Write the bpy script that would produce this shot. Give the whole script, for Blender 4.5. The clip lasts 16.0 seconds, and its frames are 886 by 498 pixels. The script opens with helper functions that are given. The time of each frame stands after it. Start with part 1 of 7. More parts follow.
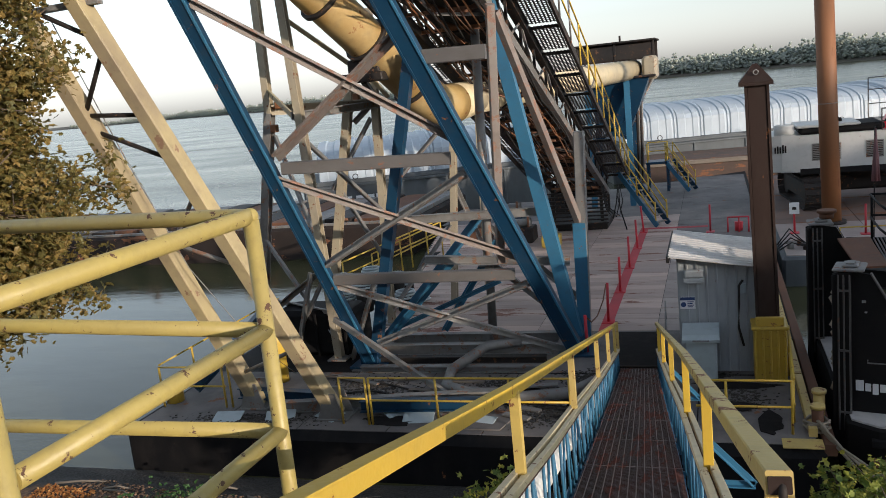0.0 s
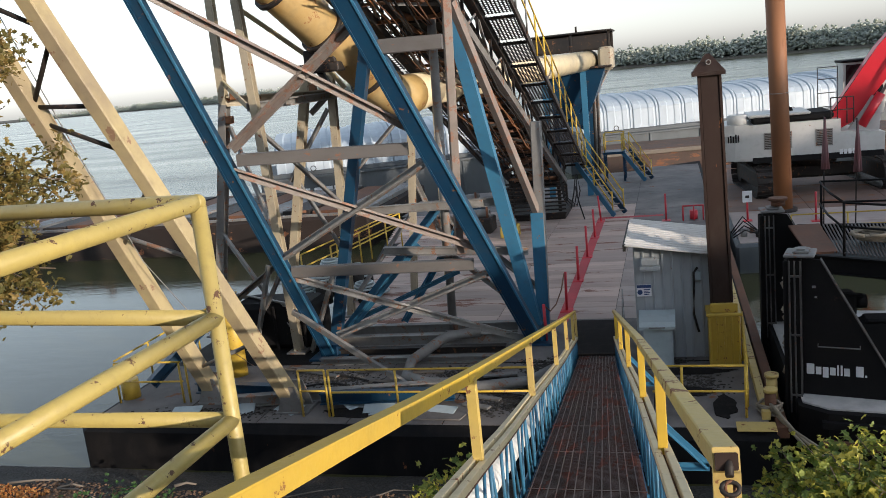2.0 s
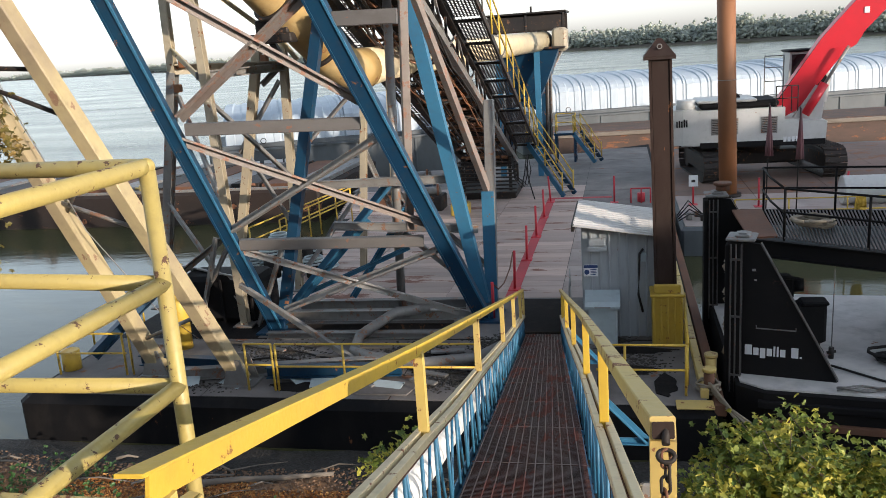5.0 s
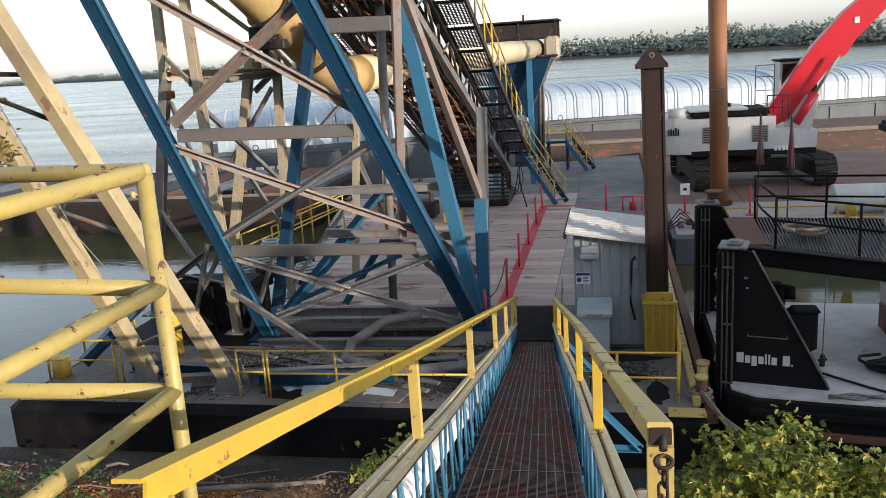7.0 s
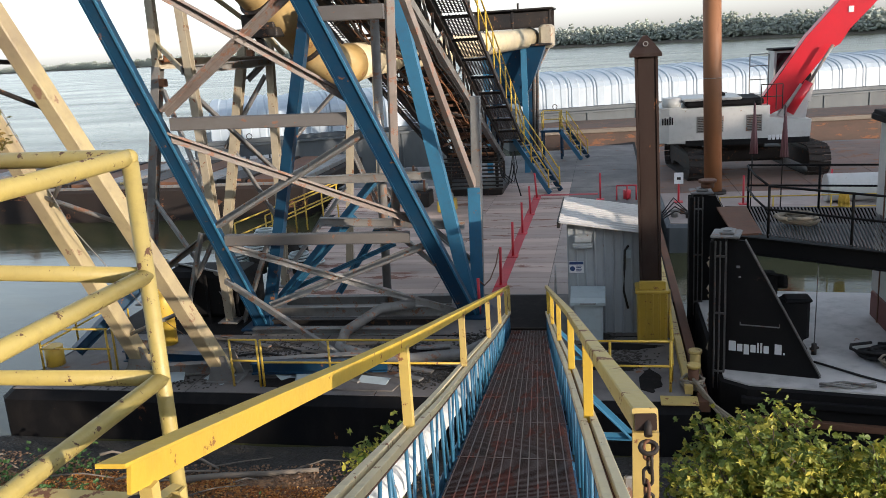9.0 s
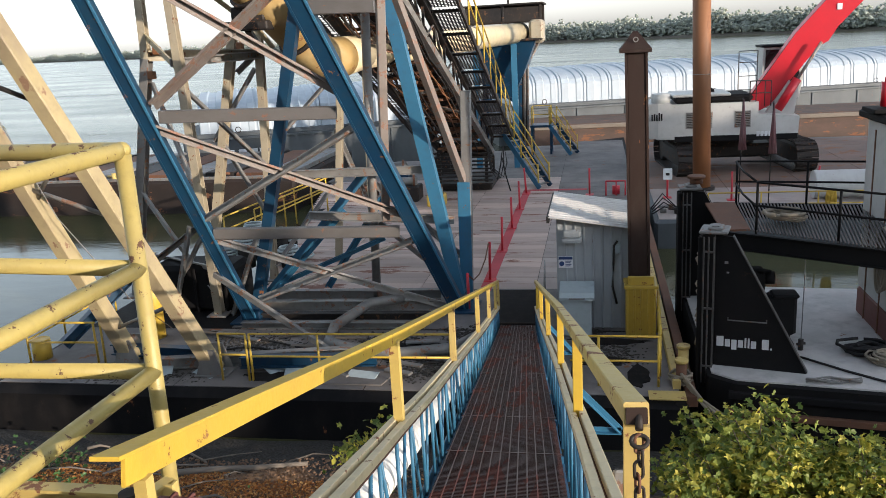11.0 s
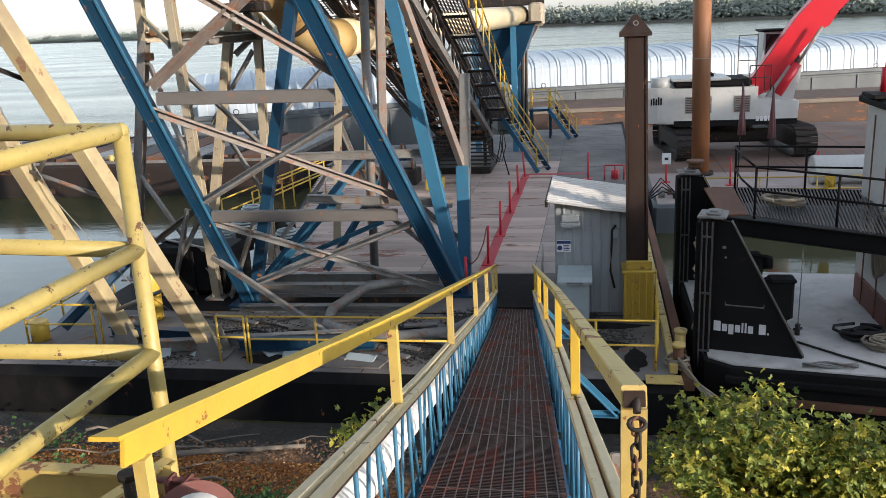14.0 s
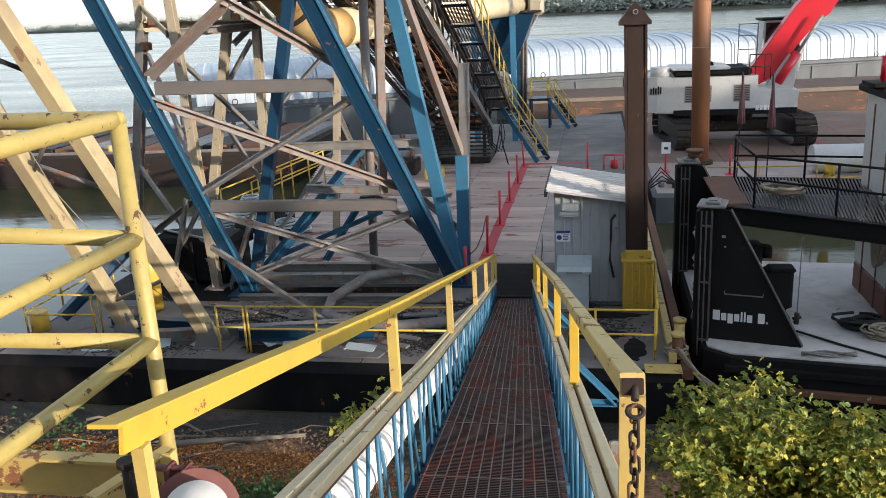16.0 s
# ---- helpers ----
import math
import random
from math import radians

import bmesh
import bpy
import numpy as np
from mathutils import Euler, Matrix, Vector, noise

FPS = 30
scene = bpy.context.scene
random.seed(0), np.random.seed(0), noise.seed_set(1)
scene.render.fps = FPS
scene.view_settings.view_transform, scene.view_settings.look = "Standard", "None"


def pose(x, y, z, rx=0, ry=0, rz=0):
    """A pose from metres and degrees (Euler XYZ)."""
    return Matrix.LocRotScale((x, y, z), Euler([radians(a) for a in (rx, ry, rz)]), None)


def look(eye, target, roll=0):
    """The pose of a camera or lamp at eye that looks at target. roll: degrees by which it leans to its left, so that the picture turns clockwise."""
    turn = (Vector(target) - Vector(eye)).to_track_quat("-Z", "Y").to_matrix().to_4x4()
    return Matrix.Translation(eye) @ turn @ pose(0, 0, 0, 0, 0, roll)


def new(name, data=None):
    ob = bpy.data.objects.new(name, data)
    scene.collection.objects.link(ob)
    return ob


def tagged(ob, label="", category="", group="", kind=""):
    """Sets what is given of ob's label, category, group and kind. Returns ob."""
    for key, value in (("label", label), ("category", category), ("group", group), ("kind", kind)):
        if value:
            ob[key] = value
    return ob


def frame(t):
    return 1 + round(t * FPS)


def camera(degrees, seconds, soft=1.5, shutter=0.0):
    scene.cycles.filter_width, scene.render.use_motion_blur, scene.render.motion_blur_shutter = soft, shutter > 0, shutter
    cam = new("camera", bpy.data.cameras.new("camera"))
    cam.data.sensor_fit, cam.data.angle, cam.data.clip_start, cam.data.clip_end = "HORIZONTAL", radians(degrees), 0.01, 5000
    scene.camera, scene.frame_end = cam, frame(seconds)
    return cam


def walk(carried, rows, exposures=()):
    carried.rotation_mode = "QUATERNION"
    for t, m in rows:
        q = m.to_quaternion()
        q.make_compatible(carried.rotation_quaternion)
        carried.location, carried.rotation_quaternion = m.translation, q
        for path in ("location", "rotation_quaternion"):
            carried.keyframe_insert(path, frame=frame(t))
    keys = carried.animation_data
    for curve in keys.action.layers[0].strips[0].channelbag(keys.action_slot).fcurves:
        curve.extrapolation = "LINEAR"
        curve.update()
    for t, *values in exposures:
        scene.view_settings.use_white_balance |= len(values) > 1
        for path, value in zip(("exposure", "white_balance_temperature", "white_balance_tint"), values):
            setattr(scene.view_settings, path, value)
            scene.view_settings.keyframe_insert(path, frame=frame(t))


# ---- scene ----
cam = camera(55.5, 16.0, soft=0.6)
PATH = [
    (0, (0.005, 0.209, 7.517), (-0.618, 2.072, 7.142), -5.9),
    (0.5, (0.016, 0.209, 7.511), (-0.608, 2.075, 7.149), -5.9),
    (1, (0.011, 0.212, 7.507), (-0.611, 2.079, 7.148), -5.9),
    (1.5, (0.016, 0.216, 7.498), (-0.583, 2.086, 7.121), -6.0),
    (2, (0.028, 0.216, 7.493), (-0.505, 2.101, 7.089), -6.0),
    (2.5, (0.026, 0.211, 7.482), (-0.483, 2.093, 7.035), -5.6),
    (3, (0.027, 0.197, 7.479), (-0.471, 2.074, 7.0), -5.4),
    (3.5, (0.033, 0.185, 7.478), (-0.434, 2.064, 6.977), -5.1),
    (4, (0.034, 0.188, 7.481), (-0.407, 2.075, 6.986), -4.7),
    (6.5, (0.022, 0.182, 7.48), (-0.386, 2.09, 7.043), -3.6),
    (7, (0.017, 0.182, 7.476), (-0.383, 2.089, 7.026), -3.7),
    (7.5, (0.021, 0.185, 7.472), (-0.379, 2.089, 7.007), -3.7),
    (8, (0.021, 0.184, 7.471), (-0.378, 2.086, 7.002), -3.6),
    (8.5, (0.033, 0.184, 7.472), (-0.364, 2.086, 6.998), -3.7),
    (9, (0.039, 0.182, 7.469), (-0.349, 2.086, 6.993), -3.6),
    (11.5, (0.024, 0.173, 7.471), (-0.335, 2.077, 6.975), -3.1),
    (12, (0.02, 0.178, 7.468), (-0.338, 2.08, 6.965), -3.0),
    (12.5, (0.032, 0.181, 7.466), (-0.33, 2.081, 6.956), -3.0),
    (13, (0.038, 0.179, 7.466), (-0.32, 2.077, 6.949), -3.0),
    (13.5, (0.037, 0.177, 7.467), (-0.322, 2.074, 6.944), -3.0),
    (14, (0.026, 0.175, 7.467), (-0.332, 2.07, 6.94), -2.9),
    (14.5, (0.019, 0.178, 7.465), (-0.337, 2.072, 6.932), -2.9),
    (15, (0.022, 0.178, 7.463), (-0.336, 2.07, 6.922), -2.9),
    (15.5, (0.025, 0.175, 7.463), (-0.33, 2.066, 6.917), -3.0),
    (16, (0.029, 0.176, 7.461), (-0.328, 2.065, 6.911), -3.0),
]
walk(cam, [(t, look(eye, target, roll)) for t, eye, target, roll in PATH],
     exposures=[(0, 1.17, 5750, 10), (2, 1.40, 5750, 10), (3.5, 1.70, 5750, 10), (7, 1.6, 5750, 10), (12, 1.67, 5750, 10), (16, 1.76, 5750, 10)])


# ---- daylight: a low evening sun behind the bank, hazy sky ----
SUN_AZ, SUN_EL = 122.0, 9.0          # degrees clockwise from +y, degrees up
sun_dir = Vector((math.sin(radians(SUN_AZ)) * math.cos(radians(SUN_EL)),
                  math.cos(radians(SUN_AZ)) * math.cos(radians(SUN_EL)), math.sin(radians(SUN_EL))))
world = bpy.data.worlds.new("world")
world.use_nodes = True
scene.world = world
wn, wl = world.node_tree.nodes, world.node_tree.links
sky = wn.new("ShaderNodeTexSky")
sky.sky_type = "NISHITA"
sky.sun_disc = False
sky.sun_elevation = radians(SUN_EL)
sky.sun_rotation = radians(SUN_AZ)
sky.air_density, sky.dust_density, sky.ozone_density = 1.2, 1.0, 1.5
haze = wn.new("ShaderNodeHueSaturation")           # thin evening haze washes the colour out
haze.inputs["Saturation"].default_value = 0.34
wl.new(sky.outputs[0], haze.inputs["Color"])
wl.new(haze.outputs[0], wn["Background"].inputs["Color"])
wn["Background"].inputs["Strength"].default_value = 0.117
sun = new("sun", bpy.data.lights.new("sun", "SUN"))
sun.data.energy, sun.data.angle, sun.data.color = 2.2, radians(0.6), (1.0, 0.80, 0.58)
sun.matrix_world = Matrix.Translation((20, -30, 40)) @ sun_dir.to_track_quat("Z", "Y").to_matrix().to_4x4()
rng = random.Random(7)


# ---- mesh helpers ----
def profile(shape, w, h, t=0.02, n=12):
    """Section outline, counter-clockwise."""
    a, b = w / 2, h / 2
    if shape == "round":
        return [(a * math.cos(2 * math.pi * i / n), b * math.sin(2 * math.pi * i / n)) for i in range(n)]
    if shape == "I":
        t2 = t * 0.5
        return [(-a, -b), (a, -b), (a, -b + t), (t2, -b + t), (t2, b - t), (a, b - t), (a, b), (-a, b), (-a, b - t),
                (-t2, b - t), (-t2, -b + t), (-a, -b + t)]
    if shape == "C":
        return [(-a, -b), (a, -b), (a, -b + t), (-a + t, -b + t), (-a + t, b - t), (a, b - t), (a, b), (-a, b)]
    if shape == "L":
        return [(-a, -b), (a, -b), (a, -b + t), (-a + t, -b + t), (-a + t, b), (-a, b)]
    c = min(w, h) * 0.07
    return [(-a + c, -b), (a - c, -b), (a, -b + c), (a, b - c), (a - c, b), (-a + c, b), (-a, b - c), (-a, -b + c)]


def basis(d, up=(0, 0, 1), turn=0.0):
    d = Vector(d).normalized()
    u = d.cross(Vector(up))
    if u.length < 1e-4:
        u = d.cross(Vector((0, 1, 0)))
    u.normalize()
    v = u.cross(d).normalized()
    c, s = math.cos(radians(turn)), math.sin(radians(turn))
    return u * c + v * s, v * c - u * s


def sweep(bm, pts, shape="round", w=0.05, h=None, t=0.02, n=10, up=(0, 0, 1), turn=0.0, taper=1.0, closed=False):
    """A section carried along points, capped."""
    pts = [Vector(p) for p in pts]
    sec = profile(shape, w, h or w, t, n)
    rings = []
    last = len(pts) - 1
    for i, p in enumerate(pts):
        a = pts[i - 1] if i or closed else pts[0]
        b = pts[(i + 1) % len(pts)] if i < last or closed else pts[last]
        u, v = basis(b - a, up, turn)
        k = 1 + (taper - 1) * i / max(1, last)
        rings.append([bm.verts.new(p + u * x * k + v * y * k) for x, y in sec])
    m = len(sec)
    pairs = list(zip(rings, rings[1:])) + ([(rings[-1], rings[0])] if closed else [])
    for r, s in pairs:
        for i in range(m):
            f = bm.faces.new((r[i], r[(i + 1) % m], s[(i + 1) % m], s[i]))
            f.smooth = shape == "round"
    if not closed:
        bm.faces.new(rings[0][::-1])
        bm.faces.new(rings[-1])
    return bm


def block(bm, lo, hi, c=0.01, m=None):
    """A box with chamfered upright and top edges."""
    x0, y0, z0 = lo
    x1, y1, z1 = hi
    c = min(c, (x1 - x0) * 0.3, (y1 - y0) * 0.3, (z1 - z0) * 0.3)

    def ring(z, k):
        pts = [(x0 + k + c, y0 + k), (x1 - k - c, y0 + k), (x1 - k, y0 + k + c), (x1 - k, y1 - k - c), (x1 - k - c, y1 - k),
               (x0 + k + c, y1 - k), (x0 + k, y1 - k - c), (x0 + k, y0 + k + c)]
        return [bm.verts.new((m @ Vector((x, y, z))) if m else (x, y, z)) for x, y in pts]

    rs = [ring(z0, c), ring(z0 + c, 0), ring(z1 - c, 0), ring(z1, c)]
    for r, s in zip(rs, rs[1:]):
        for i in range(8):
            bm.faces.new((r[i], r[(i + 1) % 8], s[(i + 1) % 8], s[i]))
    bm.faces.new(rs[0][::-1])
    bm.faces.new(rs[-1])
    return bm


def prism(bm, outline, depth, m):
    """An outline in the local xy plane, thickened along local z, placed by m."""
    a = [bm.verts.new(m @ Vector((x, y, 0))) for x, y in outline]
    b = [bm.verts.new(m @ Vector((x, y, depth))) for x, y in outline]
    k = len(a)
    for i in range(k):
        bm.faces.new((a[i], a[(i + 1) % k], b[(i + 1) % k], b[i]))
    bm.faces.new(a[::-1])
    bm.faces.new(b)
    return bm


UPRIGHT = Matrix(((1, 0, 0, 0), (0, 0, -1, 0), (0, 1, 0, 0), (0, 0, 0, 1)))    # local xy -> world xz, thickness towards -y


def finish(bm, name, material):
    bmesh.ops.recalc_face_normals(bm, faces=bm.faces)
    me = bpy.data.meshes.new(name)
    bm.to_mesh(me)
    bm.free()
    me.materials.append(material)
    return me


def part(name, bm, material, parent=None, label="", kind=""):
    ob = new(name, finish(bm, name, material))
    ob.parent = parent
    return tagged(ob, label=label, kind=kind)


def thing(name, at, label, category, group="", kind=""):
    ob = new(name)
    ob.empty_display_size = 0.1
    ob.location = at
    ob["origin"] = list(at)
    return tagged(ob, label, category, group, kind)


def under(parent, ob):
    """Parent a mesh modelled in world coordinates under a placed empty."""
    ob.parent = parent
    if parent.type == "EMPTY":
        ob.location = -Vector(parent["origin"])
    return ob


def piece(parent, name, bm, material, label="", kind=""):
    return under(parent, part(name, bm, material, None, label, kind))


def member(parent, name, p, q, shape, w, h, material, t=0.02, up=(0, 0, 1), turn=0.0, label="", n=10):
    return piece(parent, name, sweep(bmesh.new(), [p, q], shape, w, h, t, n, up, turn), material, label)


def line(parent, name, pts, d, material, n=8, label=""):
    return piece(parent, name, sweep(bmesh.new(), pts, "round", d, d, n=n), material, label)


def lerp(a, b, k):
    return tuple(x + (y - x) * k for x, y in zip(a, b))


# ---- materials ----
def nodes_of(name):
    m = bpy.data.materials.new(name)
    m.use_nodes = True
    return m, m.node_tree.nodes, m.node_tree.links, m.node_tree.nodes["Principled BSDF"]


def noise_tex(ns, ls, coord, scale, detail=4, rough=0.55, stretch=None):
    n = ns.new("ShaderNodeTexNoise")
    n.inputs["Scale"].default_value, n.inputs["Detail"].default_value, n.inputs["Roughness"].default_value = scale, detail, rough
    if stretch:
        mp = ns.new("ShaderNodeMapping")
        mp.inputs["Scale"].default_value = stretch
        ls.new(coord, mp.inputs["Vector"])
        coord = mp.outputs[0]
    ls.new(coord, n.inputs["Vector"])
    return n.outputs[0]


def ramp(ns, ls, fac, lo, hi, a=(0, 0, 0), b=(1, 1, 1)):
    r = ns.new("ShaderNodeValToRGB")
    r.color_ramp.elements[0].position, r.color_ramp.elements[1].position = lo, hi
    r.color_ramp.elements[0].color, r.color_ramp.elements[1].color = (*a, 1), (*b, 1)
    ls.new(fac, r.inputs[0])
    return r.outputs[0]


def blend(ns, ls, fac, a, b, mode="MIX"):
    x = ns.new("ShaderNodeMix")
    x.data_type, x.blend_type = "RGBA", mode
    for sock, v in ((x.inputs[0], fac), (x.inputs[6], a), (x.inputs[7], b)):
        if isinstance(v, (int, float)):
            sock.default_value = v
        elif isinstance(v, tuple):
            sock.default_value = (*v, 1)
        else:
            ls.new(v, sock)
    return x.outputs[2]


def paint(name, col, col2=None, rust=0.0, rough=0.5, metal=0.0, rust_col=(0.13, 0.055, 0.025), big=0.7, mid=5.0, fine=45.0, bump=0.25,
          dirt=0.35, dirt_col=(0.06, 0.05, 0.04), stretch=(1, 1, 1), random_tint=0.0, spec=0.5):
    m, ns, ls, sh = nodes_of(name)
    co = ns.new("ShaderNodeTexCoord").outputs["Object"]
    a = noise_tex(ns, ls, co, big, 5, 0.6, stretch)
    b = noise_tex(ns, ls, co, mid, 8, 0.65, stretch)
    c = noise_tex(ns, ls, co, fine, 4)
    col2 = col2 or tuple(v * 0.72 for v in col)
    colour = blend(ns, ls, ramp(ns, ls, a, 0.35, 0.68), col, col2)
    colour = blend(ns, ls, ramp(ns, ls, b, 0.5, 0.8, (0, 0, 0), (dirt, dirt, dirt)), colour, dirt_col)
    if random_tint:
        oi = ns.new("ShaderNodeObjectInfo").outputs["Random"]
        colour = blend(ns, ls, ramp(ns, ls, oi, 0, 1, (0, 0, 0), (random_tint,) * 3), colour, dirt_col)
    roughness = ramp(ns, ls, c, 0.2, 0.8, (rough * 0.85,) * 3, (min(1, rough * 1.2),) * 3)
    if rust:
        d = noise_tex(ns, ls, co, mid * 0.8, 10, 0.7, stretch)
        mask = ramp(ns, ls, d, 0.70 - rust * 0.35, 0.715 - rust * 0.34)
        rc = blend(ns, ls, c, rust_col, tuple(v * 2.1 for v in rust_col))
        colour = blend(ns, ls, mask, colour, rc)
        roughness = blend(ns, ls, mask, roughness, (0.85, 0.85, 0.85))
    ls.new(colour, sh.inputs["Base Color"])
    ls.new(roughness, sh.inputs["Roughness"])
    sh.inputs["Metallic"].default_value = metal
    sh.inputs["Specular IOR Level"].default_value = spec
    if bump:
        bp = ns.new("ShaderNodeBump")
        bp.inputs["Strength"].default_value, bp.inputs["Distance"].default_value = bump, 0.01
        ls.new(blend(ns, ls, 0.5, b, c), bp.inputs["Height"])
        ls.new(bp.outputs[0], sh.inputs["Normal"])
    return m


YELLOW = paint("old_yellow_paint", (0.54, 0.395, 0.10), (0.47, 0.35, 0.13), rust=0.34, rough=0.5, mid=7, dirt=0.25)
YELLOW_PIPE = paint("cream_yellow_pipe_paint", (0.40, 0.315, 0.088), (0.34, 0.27, 0.09), rust=0.27, rough=0.42, mid=26, big=2.0, dirt=0.25, rust_col=(0.06, 0.03, 0.018))
YELLOW_SAFE = paint("safety_yellow_paint", (0.58, 0.385, 0.035), (0.47, 0.32, 0.05), rust=0.24, rough=0.45, mid=8, dirt=0.2)
CREAM = paint("cream_steel_paint", (0.38, 0.325, 0.225), (0.30, 0.265, 0.205), rust=0.28, rough=0.55, mid=6, dirt=0.3)
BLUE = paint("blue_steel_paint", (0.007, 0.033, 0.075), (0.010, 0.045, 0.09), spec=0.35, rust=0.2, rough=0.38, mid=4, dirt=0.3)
BLUE_LIGHT = paint("faded_and_lit_blue_paint", (0.035, 0.145, 0.25), (0.03, 0.115, 0.21), rust=0.12, rough=0.5, mid=6, dirt=0.3)
TAN = paint("sun_bleached_tan_steel", (0.42, 0.345, 0.185), (0.28, 0.225, 0.145), rust=0.24, rough=0.6, mid=3, dirt=0.35,
            rust_col=(0.15, 0.09, 0.055))
GALV = paint("weathered_grey_steel", (0.26, 0.255, 0.245), (0.15, 0.145, 0.14), rust=0.36, rough=0.55, metal=0.25, mid=5, dirt=0.4,
             rust_col=(0.16, 0.09, 0.06))
PINK = paint("rust_stained_grey_steel", (0.22, 0.195, 0.175), (0.17, 0.13, 0.11), rust=0.40, rough=0.65, mid=5, dirt=0.4, rust_col=(0.15, 0.085, 0.06))
DARK = paint("sooty_dark_steel", (0.018, 0.017, 0.018), (0.035, 0.027, 0.022), spec=0.25, rust=0.3, rough=0.6, mid=6, rust_col=(0.09, 0.045, 0.025))
BLACK = paint("black_hull_paint", (0.008, 0.008, 0.009), (0.012, 0.011, 0.011), spec=0.12, rust=0.1, rough=0.7, mid=3, dirt=0.2, dirt_col=(0.025, 0.022, 0.02), rust_col=(0.03, 0.018, 0.013))
RUST = paint("rusty_brown_steel", (0.16, 0.07, 0.035), (0.10, 0.05, 0.03), rust=0.35, rough=0.8, mid=4, rust_col=(0.10, 0.04, 0.02), stretch=(1, 1, 0.35))
RUST_BRIGHT = paint("orange_rusted_pipe", (0.24, 0.095, 0.03), (0.16, 0.07, 0.03), rust=0.25, rough=0.62, mid=3, rust_col=(0.11, 0.045, 0.02), stretch=(1, 1, 0.25))
BROWN_POST = paint("dark_brown_post_paint", (0.02, 0.011, 0.009), (0.03, 0.017, 0.013), spec=0.25, rust=0.16, rough=0.6, mid=4, stretch=(1, 1, 0.4))
HULL = paint("dark_barge_side", (0.006, 0.0065, 0.008), (0.012, 0.011, 0.011), spec=0.1, rust=0.1, rough=0.65, mid=2.5, dirt=0.4, dirt_col=(0.035, 0.03, 0.028), stretch=(1, 1, 0.5))
RUST_HULL = paint("rust_brown_barge_side", (0.02, 0.011, 0.008), (0.013, 0.009, 0.008), rust=0.3, rough=0.8, mid=2, stretch=(0.5, 1, 1))
GREY_HULL = paint("grey_barge_side", (0.085, 0.098, 0.108), (0.055, 0.064, 0.072), rust=0.12, rough=0.6, mid=2, stretch=(1, 1, 0.5))
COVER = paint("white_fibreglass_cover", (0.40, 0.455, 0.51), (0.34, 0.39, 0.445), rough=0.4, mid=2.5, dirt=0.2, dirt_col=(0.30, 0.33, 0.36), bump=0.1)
DECK = paint("worn_deck_plate", (0.62, 0.47, 0.40), (0.44, 0.35, 0.31), rust=0.34, rough=0.75, big=0.35, mid=1.6, dirt=0.5, dirt_col=(0.12, 0.105, 0.095),
             rust_col=(0.13, 0.06, 0.042), random_tint=0.5, stretch=(0.35, 1.6, 1))
DECK_GREY = paint("grey_muddy_deck", (0.19, 0.172, 0.162), (0.095, 0.086, 0.082), rust=0.2, rough=0.7, big=0.6, mid=1.3, dirt=0.7, dirt_col=(0.045, 0.042, 0.04))
RED = paint("red_safety_paint", (0.55, 0.025, 0.04), (0.45, 0.03, 0.045), rust=0.06, rough=0.5, mid=8)
RED_LINE = paint("faded_red_deck_line", (0.50, 0.07, 0.085), (0.36, 0.06, 0.07), rust=0.14, rough=0.8, mid=5, rust_col=(0.13, 0.08, 0.07))
BOOM_RED = paint("glossy_red_machine_paint", (0.52, 0.010, 0.022), (0.44, 0.010, 0.02), rough=0.35, mid=4, dirt=0.12)
WHITE = paint("white_machine_paint", (0.50, 0.50, 0.485), (0.43, 0.43, 0.41), rust=0.05, rough=0.4, mid=5, dirt=0.2)
SHED = paint("grey_corrugated_metal", (0.36, 0.385, 0.40), (0.31, 0.33, 0.345), rust=0.05, rough=0.45, mid=5, dirt=0.25, stretch=(1, 1, 0.3))
ROOF = paint("pale_ribbed_roof_metal", (0.60, 0.58, 0.56), (0.50, 0.47, 0.44), rust=0.1, rough=0.4, mid=6, metal=0.2)
CABINET = paint("pale_blue_grey_plastic", (0.42, 0.48, 0.50), (0.36, 0.42, 0.44), rough=0.5, mid=6, dirt=0.2)
RUBBER = paint("black_rubber", (0.018, 0.018, 0.019), (0.03, 0.028, 0.027), spec=0.2, rough=0.75, mid=8, dirt=0.3)
ROPE = paint("old_mooring_rope", (0.30, 0.26, 0.20), (0.22, 0.18, 0.13), rough=0.9, mid=30, fine=160, bump=0.6)
WHITE_PIPE = paint("white_plastic_pipe", (0.72, 0.72, 0.70), (0.62, 0.61, 0.58), rough=0.4, mid=6, dirt=0.25)
FLANGE = paint("red_oxide_casting", (0.16, 0.045, 0.035), (0.12, 0.04, 0.032), rust=0.1, rough=0.6, mid=9)
WORN_EDGE = paint("scuffed_black_steel_edge", (0.035, 0.033, 0.032), (0.10, 0.095, 0.09), rust=0.3, rough=0.5, mid=14, dirt=0.3, rust_col=(0.10, 0.05, 0.03), bump=0.3)
GRATING = paint("dark_worn_grating", (0.030, 0.018, 0.016), (0.06, 0.022, 0.017), rust=0.40, rough=0.4, big=1.2, mid=1.6, stretch=(4, 0.7, 1), rust_col=(0.075, 0.027, 0.020), spec=0.4)
# bar tops paler and pinker: wear plus the highlights along them, in the colour
GRATING_RIB = paint("worn_lit_grating_bar_top", (0.10, 0.07, 0.064), (0.085, 0.045, 0.038), rust=0.46, rough=0.35, big=1.2, mid=1.6, stretch=(4, 0.7, 1), rust_col=(0.16, 0.062, 0.046), metal=0.3)
STEEL_GREY = paint("grimy_grey_beam_paint", (0.115, 0.11, 0.108), (0.08, 0.073, 0.07), rust=0.25, rough=0.55, mid=5, dirt=0.5, stretch=(0.4, 1, 1), rust_col=(0.12, 0.06, 0.04))
